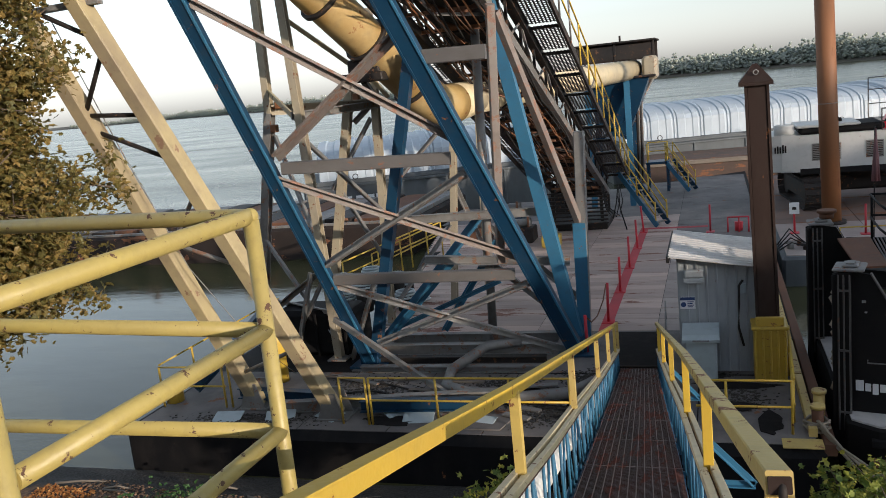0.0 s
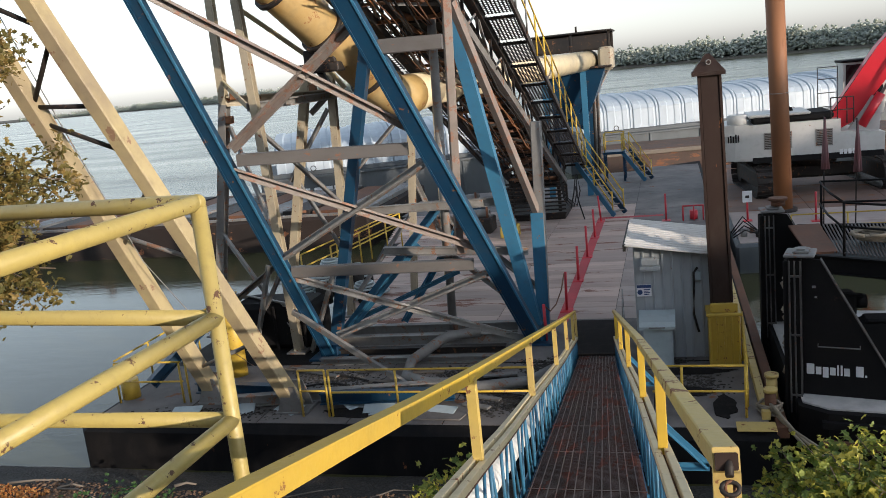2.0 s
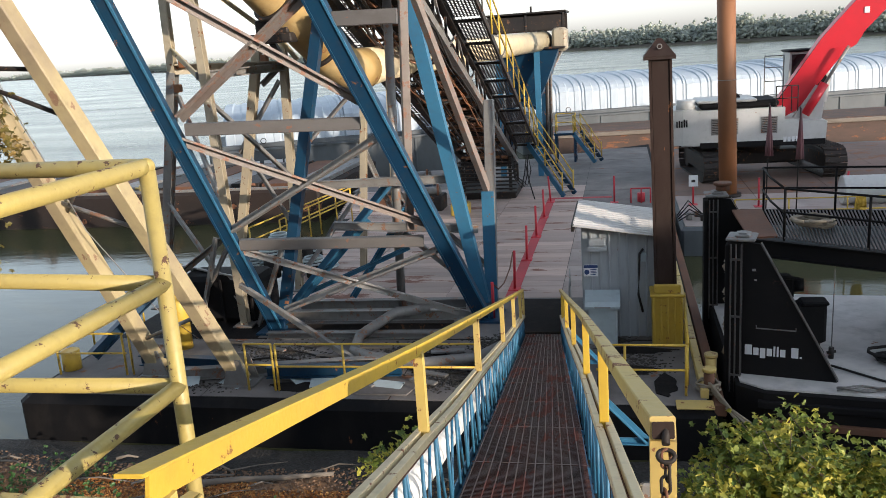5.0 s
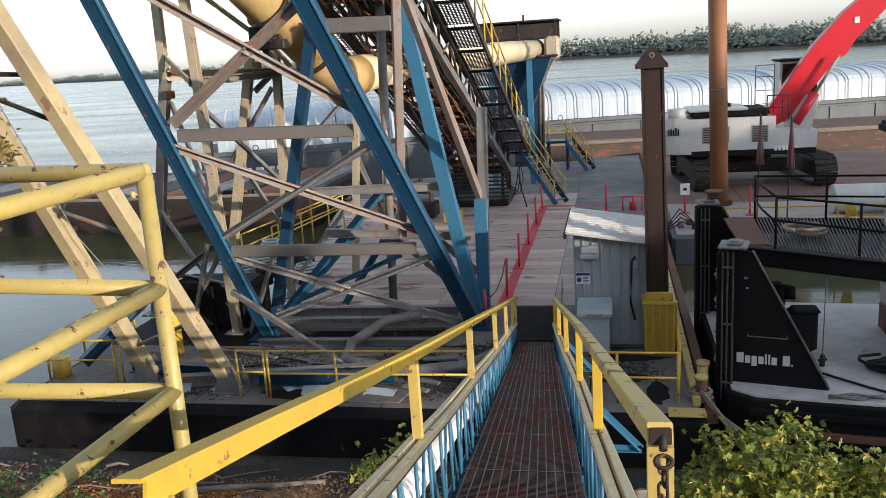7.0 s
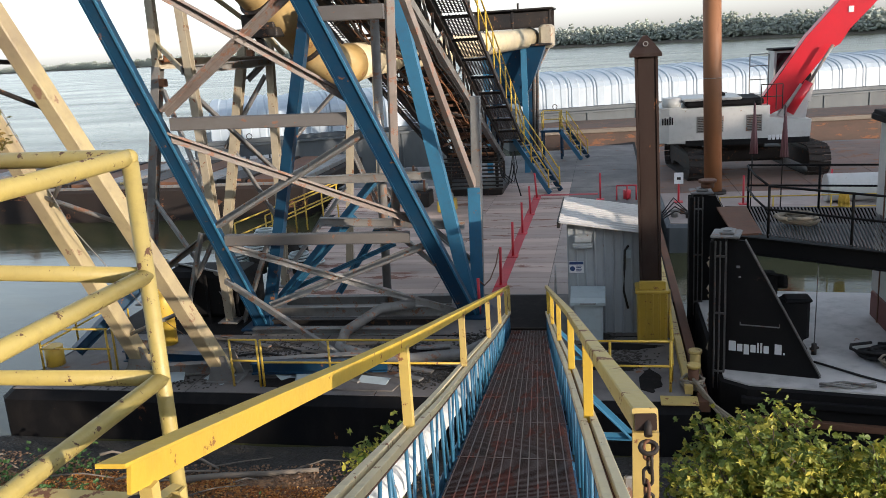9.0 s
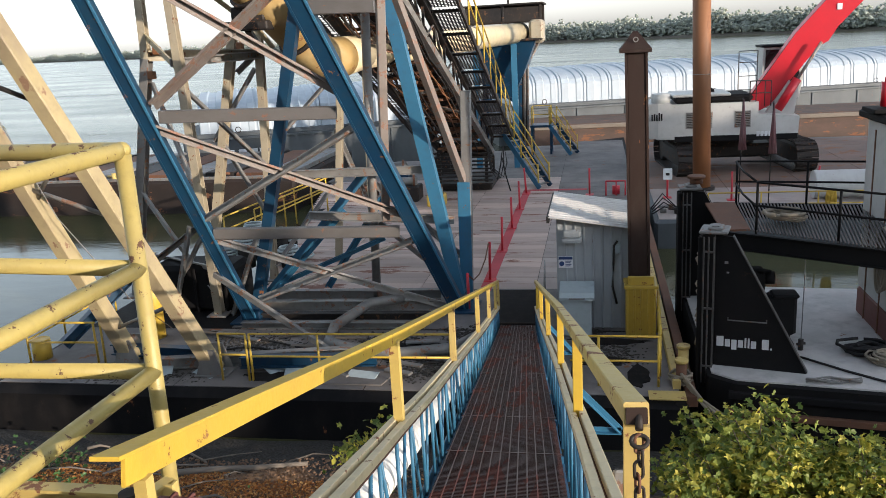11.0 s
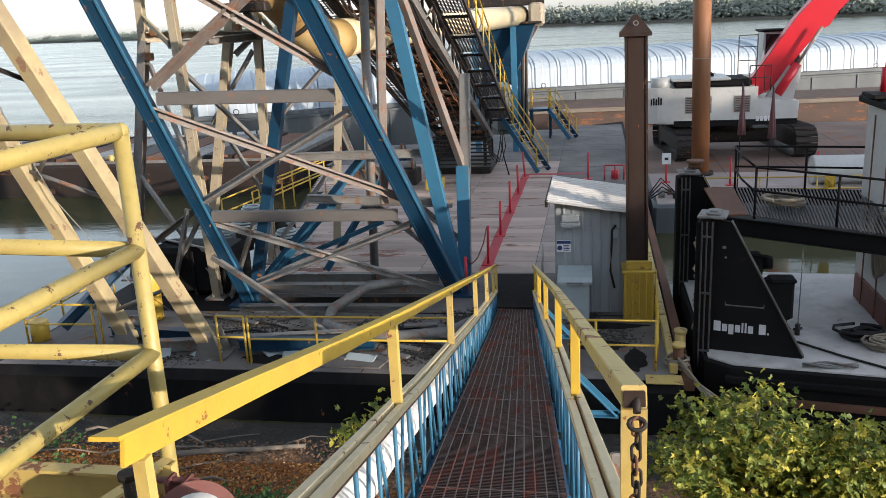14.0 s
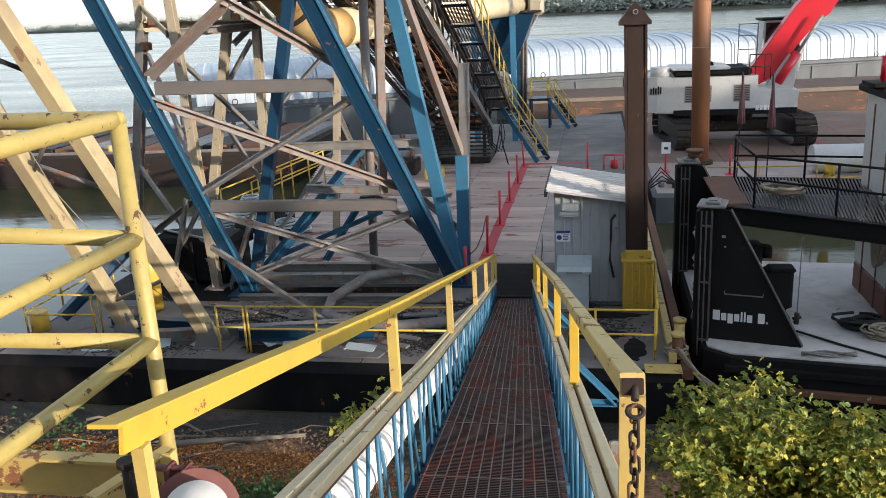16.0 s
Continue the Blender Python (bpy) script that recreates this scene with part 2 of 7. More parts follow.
WORK_DECK = paint("rust_brown_muddy_deck", (0.20, 0.125, 0.095), (0.13, 0.095, 0.08), rust=0.35, rough=0.8, big=0.4, mid=1.5, dirt=0.5, stretch=(0.6, 1, 1))
BARGE_SIDE = paint("streaked_brown_barge_side", (0.105, 0.066, 0.052), (0.065, 0.045, 0.037), rust=0.36, rough=0.85, big=0.9, mid=2.4, dirt=0.6, stretch=(0.5, 1, 1.6))
CHORD = paint("cream_chord_paint", (0.68, 0.56, 0.33), (0.58, 0.49, 0.32), rust=0.22, rough=0.5, mid=7, dirt=0.3)
BOAT_DECK = paint("pale_grey_boat_deck", (0.58, 0.55, 0.53), (0.40, 0.385, 0.37), rust=0.12, rough=0.7, big=0.8, mid=2.0, dirt=0.5, dirt_col=(0.09, 0.085, 0.08))
PALE_DECK = paint("pale_dusty_deck", (0.44, 0.37, 0.335), (0.33, 0.28, 0.255), rust=0.16, rough=0.75, big=0.5, mid=1.4, dirt=0.45, dirt_col=(0.11, 0.09, 0.08), random_tint=0.3)
RUBBER_MAT = paint("dark_ramp_plate", (0.011, 0.010, 0.010), (0.018, 0.016, 0.016), spec=0.15, rough=0.9, mid=5)
DUCT = paint("yellowed_steel_duct", (0.40, 0.25, 0.07), (0.50, 0.38, 0.19), rust=0.3, rough=0.5, mid=2.2, dirt=0.4, rust_col=(0.20, 0.10, 0.04))
CREAM_DUCT = paint("cream_steel_duct", (0.62, 0.52, 0.32), (0.54, 0.46, 0.32), rust=0.1, rough=0.5, mid=2.5)
BARK = paint("tree_bark", (0.12, 0.085, 0.06), (0.08, 0.06, 0.045), rough=0.9, mid=12, bump=0.7, stretch=(1, 1, 0.3))
DRIFTWOOD = paint("grey_driftwood", (0.20, 0.17, 0.14), (0.13, 0.11, 0.09), rough=0.9, mid=10, bump=0.6, stretch=(0.3, 1, 1))
GLASS_DARK, gn, gl, gs = nodes_of("dark_cab_glass")
gs.inputs["Base Color"].default_value = (0.01, 0.012, 0.014, 1)
gs.inputs["Roughness"].default_value = 0.08
BLUE_SIGN = paint("blue_sign_ink", (0.02, 0.05, 0.16), rough=0.5, bump=0)
SIGN_WHITE = paint("white_sign_face", (0.72, 0.73, 0.74), rough=0.5, bump=0, dirt=0.15)
MESH_DARK = paint("dark_walkway_mesh", (0.07, 0.062, 0.06), (0.11, 0.09, 0.08), rust=0.2, rough=0.6, metal=0.3, mid=8)
CLOTH = paint("faded_red_flag_cloth", (0.15, 0.055, 0.06), (0.17, 0.10, 0.105), rough=0.9, mid=6, dirt=0.2)
YELLOW_ROPE = paint("yellow_plastic_rope", (0.65, 0.42, 0.05), rough=0.7, mid=30)


def leaf_material(name, a, b, c, thin=0.3):
    m, ns, ls, sh = nodes_of(name)
    geo = ns.new("ShaderNodeNewGeometry")
    r = ns.new("ShaderNodeValToRGB")
    r.color_ramp.elements[0].color, r.color_ramp.elements[1].color = (*a, 1), (*c, 1)
    r.color_ramp.elements.new(0.55).color = (*b, 1)
    ls.new(geo.outputs["Random Per Island"], r.inputs[0])
    ls.new(r.outputs[0], sh.inputs["Base Color"])
    sh.inputs["Roughness"].default_value = 0.55
    tr = ns.new("ShaderNodeBsdfTranslucent")
    ls.new(r.outputs[0], tr.inputs["Color"])
    mx = ns.new("ShaderNodeMixShader")
    mx.inputs[0].default_value = thin
    ls.new(sh.outputs[0], mx.inputs[1])
    ls.new(tr.outputs[0], mx.inputs[2])
    ls.new(mx.outputs[0], ns["Material Output"].inputs["Surface"])
    return m


LEAF = leaf_material("maple_leaf_green", (0.085, 0.135, 0.022), (0.21, 0.245, 0.036), (0.54, 0.47, 0.07))
LEAF_TREE = leaf_material("autumn_tree_leaf", (0.09, 0.085, 0.022), (0.16, 0.125, 0.03), (0.27, 0.18, 0.05))
WEED = leaf_material("weed_green", (0.03, 0.08, 0.02), (0.05, 0.12, 0.03), (0.08, 0.15, 0.04))
# pale grey-green: the haze over the distance is put into the leaf colour
WOODS = leaf_material("far_woods_hazed_green", (0.42, 0.455, 0.42), (0.46, 0.495, 0.44), (0.52, 0.54, 0.46), 0.5)

WATER, ns_, ls_, sh_ = nodes_of("river_water")
co_ = ns_.new("ShaderNodeTexCoord").outputs["Object"]
n1 = noise_tex(ns_, ls_, co_, 0.9, 6, 0.6, (0.45, 1.2, 1))
n2 = noise_tex(ns_, ls_, co_, 0.05, 4, 0.55, (0.5, 1.5, 1))
sh_.inputs["Base Color"].default_value = (0.062, 0.062, 0.027, 1)
sh_.inputs["Specular IOR Level"].default_value = 0.37
sh_.inputs["IOR"].default_value = 1.33
b_ = ns_.new("ShaderNodeBump")
sx_ = ns_.new("ShaderNodeSeparateXYZ")                # sheltered water by the moorings is calmer
ls_.new(co_, sx_.inputs[0])
mr_ = ns_.new("ShaderNodeMapRange")
mr_.inputs["From Min"].default_value, mr_.inputs["From Max"].default_value = 28.0, 60.0
mr_.inputs["To Min"].default_value, mr_.inputs["To Max"].default_value = 0.07, 0.5
ls_.new(sx_.outputs["Y"], mr_.inputs["Value"])
ls_.new(mr_.outputs[0], b_.inputs["Strength"])
ro_ = ns_.new("ShaderNodeMapRange")
ro_.inputs["From Min"].default_value, ro_.inputs["From Max"].default_value = 24.0, 50.0
ls_.new(sx_.outputs["Y"], ro_.inputs["Value"])
ls_.new(blend(ns_, ls_, ro_.outputs[0], (0.05,) * 3, ramp(ns_, ls_, n2, 0.3, 0.7, (0.14,) * 3, (0.30,) * 3)), sh_.inputs["Roughness"])
b_.inputs["Distance"].default_value = 0.16
ls_.new(n1, b_.inputs["Height"])
ls_.new(b_.outputs[0], sh_.inputs["Normal"])

SOIL, ns_, ls_, sh_ = nodes_of("gravel_bank_soil")
co_ = ns_.new("ShaderNodeTexCoord").outputs["Object"]
v_ = ns_.new("ShaderNodeTexVoronoi")
v_.inputs["Scale"].default_value = 16
ls_.new(co_, v_.inputs["Vector"])
n1 = noise_tex(ns_, ls_, co_, 0.8, 6)
n2 = noise_tex(ns_, ls_, co_, 9, 6)
g_ = blend(ns_, ls_, v_.outputs["Color"], (0.13, 0.06, 0.03), (0.40, 0.22, 0.10))
g_ = blend(ns_, ls_, ramp(ns_, ls_, n1, 0.42, 0.6), g_, (0.04, 0.030, 0.023))
g_ = blend(ns_, ls_, ramp(ns_, ls_, n2, 0.5, 0.75, (0, 0, 0), (0.5, 0.5, 0.5)), g_, (0.03, 0.025, 0.02))
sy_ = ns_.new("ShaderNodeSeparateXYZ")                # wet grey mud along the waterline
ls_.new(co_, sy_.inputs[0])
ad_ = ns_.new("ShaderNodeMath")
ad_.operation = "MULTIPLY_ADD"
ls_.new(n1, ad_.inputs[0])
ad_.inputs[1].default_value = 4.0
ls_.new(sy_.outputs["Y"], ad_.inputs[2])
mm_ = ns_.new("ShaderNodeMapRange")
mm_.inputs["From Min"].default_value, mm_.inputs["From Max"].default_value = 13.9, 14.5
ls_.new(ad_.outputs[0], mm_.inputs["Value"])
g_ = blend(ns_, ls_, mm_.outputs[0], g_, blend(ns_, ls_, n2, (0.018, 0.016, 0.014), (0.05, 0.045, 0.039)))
ls_.new(g_, sh_.inputs["Base Color"])
sh_.inputs["Roughness"].default_value = 0.9
b_ = ns_.new("ShaderNodeBump")
b_.inputs["Strength"].default_value, b_.inputs["Distance"].default_value = 0.8, 0.04
ls_.new(v_.outputs["Distance"], b_.inputs["Height"])
ls_.new(b_.outputs[0], sh_.inputs["Normal"])
FAR_SOIL = paint("far_bank_soil", (0.11, 0.095, 0.075), (0.09, 0.085, 0.06), rough=0.95, big=0.02, mid=0.1, bump=0)


# ---- water, bank, far shore ----
def grid_sheet(xs, ys, height):
    me = bpy.data.meshes.new("sheet")
    vs = [(x, y, height(x, y)) for y in ys for x in xs]
    w = len(xs)
    fs = [(j * w + i, j * w + i + 1, (j + 1) * w + i + 1, (j + 1) * w + i) for j in range(len(ys) - 1) for i in range(w - 1)]
    me.from_pydata(vs, [], fs)
    for p in me.polygons:
        p.use_smooth = True
    return me


def steps(*runs):
    out = []
    for a, b, n in runs:
        out += [a + (b - a) * i / n for i in range(n)]
    return out + [runs[-1][1]]


def bank(x, y):
    n = noise.noise((x * 0.35, y * 0.35, 0.0)) * 0.25 + noise.noise((x * 1.3, y * 1.3, 4.0)) * 0.07
    if y > 14.8:
        return max(-4.0, 0.06 - (y - 14.8) * 0.5)
    if y > 13.4:
        return 0.12 + n * 0.5 * (14.8 - y) / 1.4 - 0.04 * (y - 13.4)
    z = 0.12 + n * 0.5
    for y0, y1, rise in ((10.0, 13.4, 0.55), (2.0, 10.0, 2.15), (-6.0, 2.0, 1.5)):
        if y < y1:
            z += rise * (y1 - max(y, y0)) / (y1 - y0)
    return z + n * 0.6


water_mesh = grid_sheet(steps((-3000, 3000, 12)), steps((-60, 3000, 12)), lambda x, y: 0.0)
water_mesh.materials.append(WATER)
tagged(new("water", water_mesh), "wide calm river with light ripples and sky glare", "river", kind="structure")
ground_mesh = grid_sheet(steps((-3000, -60, 6), (-60, -16, 22), (-16, 12, 112), (12, 60, 24), (60, 3000, 6)),
                         steps((-3000, -60, 5), (-60, -4, 20), (-4, 14, 72), (14, 30, 10), (30, 3000, 4)), bank)
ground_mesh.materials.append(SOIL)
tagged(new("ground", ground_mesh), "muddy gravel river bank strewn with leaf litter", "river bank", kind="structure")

SHORE = [(-2600, 1900), (-1500, 1650), (-900, 1300), (-553, 975), (-282, 717), (-32, 516), (54, 447), (112, 391), (260, 250), (520, 60)]


def shore_at(k):
    i = min(int(k), len(SHORE) - 2)
    f = k - i
    return Vector((SHORE[i][0] + (SHORE[i + 1][0] - SHORE[i][0]) * f, SHORE[i][1] + (SHORE[i + 1][1] - SHORE[i][1]) * f, 0))


bm = bmesh.new()
rows = []
for i in range(91):
    p = shore_at(i * 0.1)
    out = Vector((p.x, p.y, 0)).normalized()
    p = p + out * noise.noise((i * 0.31, 0, 0)) * 6
    rows.append([bm.verts.new(p + out * d + Vector((0, 0, h))) for d, h in ((-3, -0.5), (4, 1.0), (14, 2.2), (900, 6))])
for r, s in zip(rows, rows[1:]):
    for i in range(3):
        bm.faces.new((r[i], r[i + 1], s[i + 1], s[i]))
far_bank = part("backdrop", bm, FAR_SOIL)
tagged(far_bank, "low muddy far shore of the river", "far shore", kind="structure")


def clump_mesh(name, spots, material, sides=6):
    """Many small uneven clumps joined in one mesh."""
    base = bmesh.new()
    bmesh.ops.create_icosphere(base, subdivisions=1, radius=1)
    bv = [v.co.copy() for v in base.verts]
    bf = [tuple(v.index for v in f.verts) for f in base.faces]
    base.free()
    vs, fs = [], []
    for (x, y, z, r, h) in spots:
        o = len(vs)
        for v in bv:
            k = 1 + 0.45 * noise.noise((v.x * 1.7 + x, v.y * 1.7 + y, v.z * 1.7 + z))
            vs.append((x + v.x * r * k, y + v.y * r * k, z + v.z * h * k))
        fs += [tuple(o + i for i in f) for f in bf]
    me = bpy.data.meshes.new(name)
    me.from_pydata(vs, [], fs)
    me.materials.append(material)
    me.polygons.foreach_set("use_smooth", [True] * len(fs))
    return me


spots = []
for i in range(1500):
    k = rng.uniform(1.2, 8.6)
    p = shore_at(k)
    out = Vector((p.x, p.y, 0)).normalized()
    p = p + out * rng.uniform(7, 45)
    tall = 9.6 + 4.5 * noise.noise((k * 6.0, 1, 0)) + rng.uniform(-1.5, 2.6)
    wide = tall * rng.uniform(0.28, 0.46)
    for j in range(24):
        a, d = rng.uniform(0, 6.28), wide * math.sqrt(rng.random())
        dome = 1 - 0.62 * (d / wide) ** 2
        z = 1.2 + tall * dome * rng.uniform(0.25, 1.0)
        r = rng.uniform(0.35, 0.95)
        spots.append((p.x + math.cos(a) * d, p.y + math.sin(a) * d, z, r * 1.2, r))
for i in range(5200):                       # low scrub in front
    k = rng.uniform(1.2, 8.6)
    p = shore_at(k)
    out = Vector((p.x, p.y, 0)).normalized()
    p = p + out * rng.uniform(5, 14)
    spots.append((p.x, p.y, 1.3 + rng.uniform(0, 4.2), rng.uniform(0.6, 1.3), rng.uniform(0.5, 1.1)))
tagged(new("far_woods", clump_mesh("far_woods", spots, WOODS)), "green woods along the far shore, paled in colour for haze", "woods", kind="stuff")


# ---- the working deck ----
deck = thing("deck_barge", (-5, 18, 0), "long flat deck barge with worn rust-brown steel plating", "barge", kind="structure")
X0, X1, Y0, Y1, DZ = -12.5, 1.6, 14.4, 20.4, 1.0
bm = bmesh.new()
block(bm, (X0, Y0, -0.7), (X1, Y1, DZ - 0.012), 0.16)
piece(deck, "near_hull", bm, HULL, "black hull side with scrapes")
bm = bmesh.new()
prism(bm, [(-8.9, 20.42), (X1, 20.42), (X1, 52), (-13.2, 42.3), (-11.6, 33)], 1.7, Matrix.Translation((0, 0, -0.712)))
piece(deck, "main_hull", bm, HULL)
# plates of the near strip, grey and muddy
for i in range(7):
    x = X0 + 0.25 + i * 1.96
    bm = bmesh.new()
    block(bm, (x, Y0 + 0.18, DZ - 0.011), (x + 1.94, 17.9, DZ + rng.uniform(0.0, 0.006)), 0.004)
    piece(deck, "deck_plate", bm, DECK_GREY)
# plank-like wear strips of the main deck, laid across
y = 18.0
while y < 51.5:
    d = 0.52 if 19.9 < y < 36.5 else 1.55
    lim = -8.6 if y < 20.4 else max(-13.0, -8.9 - (y - 20.4) * 0.21)
    x = X1 - 0.12
    while x > lim + 0.6:
        w = min(x - lim, 3.05)
        if y + d > 42.3 + (x + 13.2) * (9.7 / 14.8) - 0.3:
            x -= w
            continue
        bm = bmesh.new()
        block(bm, (x - w, y, DZ - 0.011), (x - 0.012, y + d - 0.012, DZ + rng.uniform(0.0, 0.007)), 0.004)
        piece(deck, "deck_plate", bm, DECK if (y > 19.9 and x < 0.5 and y < 37) else (PALE_DECK if 20.4 < y < 30 else DECK_GREY))
        x -= w
    y += d
# red walkway line
bm = bmesh.new()
block(bm, (-3.02, 20.9, DZ + 0.004), (-2.72, 35.2, DZ + 0.014), 0.002)
piece(deck, "red_line", bm, RED_LINE, "faded red painted walkway line")
bm = bmesh.new()
block(bm, (-2.72, 34.9, DZ + 0.004), (-0.4, 35.2, DZ + 0.014), 0.002)
piece(deck, "red_line", bm, RED_LINE)
# heavy steel rails laid across the near deck
for yy, zz, mm in ((17.95, 0.16, GALV), (18.5, 0.2, DARK), (19.2, 0.28, GALV), (20.15, 0.26, GALV)):
    member(deck, "deck_rail", (-8.3, yy, DZ + zz / 2), (-3.9, yy + 0.12, DZ + zz / 2), "I", 0.2, zz, mm, t=0.03)
# yellow edge kerb on the right side
for a, b, mm in ((14.9, 17.6, YELLOW), (17.65, 22.5, YELLOW), (22.55, 28.5, YELLOW)):
    member(deck, "edge_kerb", (1.42, a, DZ + 0.08), (1.42, b, DZ + 0.08), "box", 0.14, 0.16, mm)
member(deck, "rub_rail", (1.66, 14.6, DZ - 0.1), (1.66, 29, DZ - 0.1), "box", 0.2, 0.2, RUST)
bm = bmesh.new()
block(bm, (0.9, 14.42, DZ - 0.006), (1.55, 14.8, DZ + 0.016), 0.004)
piece(deck, "corner_plate", bm, YELLOW)

# low puddles and spilt mud on the near deck
for (px_, py_, rx, ry) in ((-4.0, 16.6, 0.9, 0.4), (0.1, 16.2, 0.5, 0.25), (0.75, 15.5, 0.22, 0.55), (-6.5, 15.1, 0.6, 0.25), (-2.6, 15.5, 0.6, 0.5), (0.2, 17.3, 0.7, 0.2)):
    bm = bmesh.new()
    ring = [bm.verts.new((px_ + rx * math.cos(a) * (1 + 1.1 * noise.noise((px_ + math.cos(a) * 1.9, math.sin(a) * 1.9, 3))),
                          py_ + ry * math.sin(a) * (1 + 0.4 * noise.noise((px_ + math.cos(a) * 1.5, math.sin(a) * 1.5, 8))), DZ + 0.008))
            for a in [i * 2 * math.pi / 22 for i in range(22)]]
    top = [bm.verts.new((v.co.x * 0.96 + px_ * 0.04, v.co.y * 0.96 + py_ * 0.04, DZ + 0.022)) for v in ring]
    for i in range(22):
        bm.faces.new((ring[i], ring[(i + 1) % 22], top[(i + 1) % 22], top[i]))
    bm.faces.new(top)
    piece(deck, "mud_patch", bm, RUBBER_MAT)

# ---- other vessels round it ----
dark_barge = thing("moored_barge", (-30, 41, 0), "rust-brown moored barge with a plated deck", "barge")
bm = bmesh.new()
block(bm, (-75, 36.4, -0.6), (-13.6, 46.0, 1.55), 0.12)
piece(dark_barge, "hull", bm, RUST_HULL)
for i in range(38):
    x = -73 + i * 1.56
    bm = bmesh.new()
    block(bm, (x, 37.4, 1.54), (x + 1.42, 45.2, 1.68 + rng.uniform(0, 0.1)), 0.03)
    piece(dark_barge, "deck_panel", bm, (RUST, GALV, DARK)[i % 3])
member(dark_barge, "edge_rail", (-74, 36.6, 1.62), (-13.8, 36.6, 1.62), "box", 0.14, 0.12, GALV)
for i in range(9):
    x = -62 + i * 5.6
    bm = bmesh.new()
    sweep(bm, [(x, 36.8, 1.55), (x, 36.8, 1.95)], w=0.22)
    sweep(bm, [(x - 0.3, 36.8, 1.8), (x + 0.3, 36.8, 1.8)], w=0.12)
    piece(dark_barge, "mooring_post", bm, YELLOW if i % 2 else RUST)

work_barge = thing("work_barge", (12, 36, 0), "grey steel work barge with a muddy brown deck", "barge", kind="structure")
bm = bmesh.new()
block(bm, (1.95, 29.0, -0.6), (60, 49.4, 0.98), 0.1)
piece(work_barge, "hull", bm, GREY_HULL)
for j in range(7):
    for i in range(10):
        bm = bmesh.new()
        block(bm, (2.1 + i * 3.0, 29.2 + j * 2.8, 0.975), (5.08 + i * 3.0, 31.98 + j * 2.8, 1.0 + rng.uniform(0, 0.008)), 0.004)
        piece(work_barge, "deck_plate", bm, PALE_DECK if j < 2 else WORK_DECK)

rusty = thing("rusty_barge", (15, 54, 0), "low rust-red flat barge lying alongside", "barge")
bm = bmesh.new()
block(bm, (-4.5, 0, -0.6), (52, 5.2, 1.75), 0.1, Matrix.Translation((0, 53.4, 0)) @ Matrix.Rotation(radians(6), 4, "Z"))
piece(rusty, "hull", bm, BARGE_SIDE)
bm = bmesh.new()
block(bm, (-4.4, -0.12, 1.45), (52, 0.0, 1.7), 0.03, Matrix.Translation((0, 53.4, 0)) @ Matrix.Rotation(radians(6), 4, "Z"))
piece(rusty, "fender_strip", bm, DRIFTWOOD, "weathered timber fender strip")


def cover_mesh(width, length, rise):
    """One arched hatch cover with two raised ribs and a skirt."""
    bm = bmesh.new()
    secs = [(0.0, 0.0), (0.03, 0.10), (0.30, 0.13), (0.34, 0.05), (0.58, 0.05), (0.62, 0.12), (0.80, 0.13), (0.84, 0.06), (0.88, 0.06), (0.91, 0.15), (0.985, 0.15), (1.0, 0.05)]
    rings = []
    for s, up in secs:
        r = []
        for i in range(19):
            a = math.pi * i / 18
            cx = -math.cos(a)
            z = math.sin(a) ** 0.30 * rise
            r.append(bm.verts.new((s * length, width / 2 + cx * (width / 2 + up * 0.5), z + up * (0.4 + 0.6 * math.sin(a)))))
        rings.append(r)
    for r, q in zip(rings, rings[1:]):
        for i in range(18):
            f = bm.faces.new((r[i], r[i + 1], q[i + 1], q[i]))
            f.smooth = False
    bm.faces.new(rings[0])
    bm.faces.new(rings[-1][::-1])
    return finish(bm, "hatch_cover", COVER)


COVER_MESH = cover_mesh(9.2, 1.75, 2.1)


def hopper_barge(at, turn, length, label, first=1.0):
    b = thing("hopper_barge", at, label, "barge", "covered barges")
    b.rotation_euler = (0, 0, radians(turn))
    ident = lambda bm, name, mat, lab="": part(name, bm, mat, b, lab)
    bm = bmesh.new()
    block(bm, (0, 0, -0.6), (length, 10.6, 2.35), 0.12)
    ident(bm, "hull", GREY_HULL)
    bm = bmesh.new()
    block(bm, (0.6, 0.35, 2.35), (length - 0.6, 10.2, 2.62), 0.03)
    ident(bm, "coaming", GREY_HULL)
    for i in range(int(length / 3.4)):
        bm = bmesh.new()
        block(bm, (2 + i * 3.4, -0.07, 0.2), (2.12 + i * 3.4, 0.0, 2.3), 0.02)
        ident(bm, "stiffener", GREY_HULL)
    bm = bmesh.new()
    block(bm, (0.2, -0.09, 2.22), (length - 0.2, 0.0, 2.36), 0.02)
    ident(bm, "rub_rail", GREY_HULL)
    n = int((length - 2 * first) / 1.78)
    for i in range(n):
        c = new("hatch_cover", COVER_MESH)
        c.parent = b
        lift = (0.0, 0.12, 0.05)[i % 3] + (0.1 if i % 7 == 3 else 0)
        c.location = (first + i * 1.78, 0.7, 2.58)
        c.scale = (1, 1, 1 + lift * 0.35)
    for i in range(int(length / 6)):
        bm = bmesh.new()
        sweep(bm, [(3.2 + i * 6 + 0.16 * math.cos(a), -0.02, 2.8 + 0.16 * math.sin(a)) for a in [k * math.pi / 5 for k in range(10)]], w=0.05, n=6, closed=True, up=(0, 1, 0))
        ident(bm, "lashing_ring", DARK)
    return b


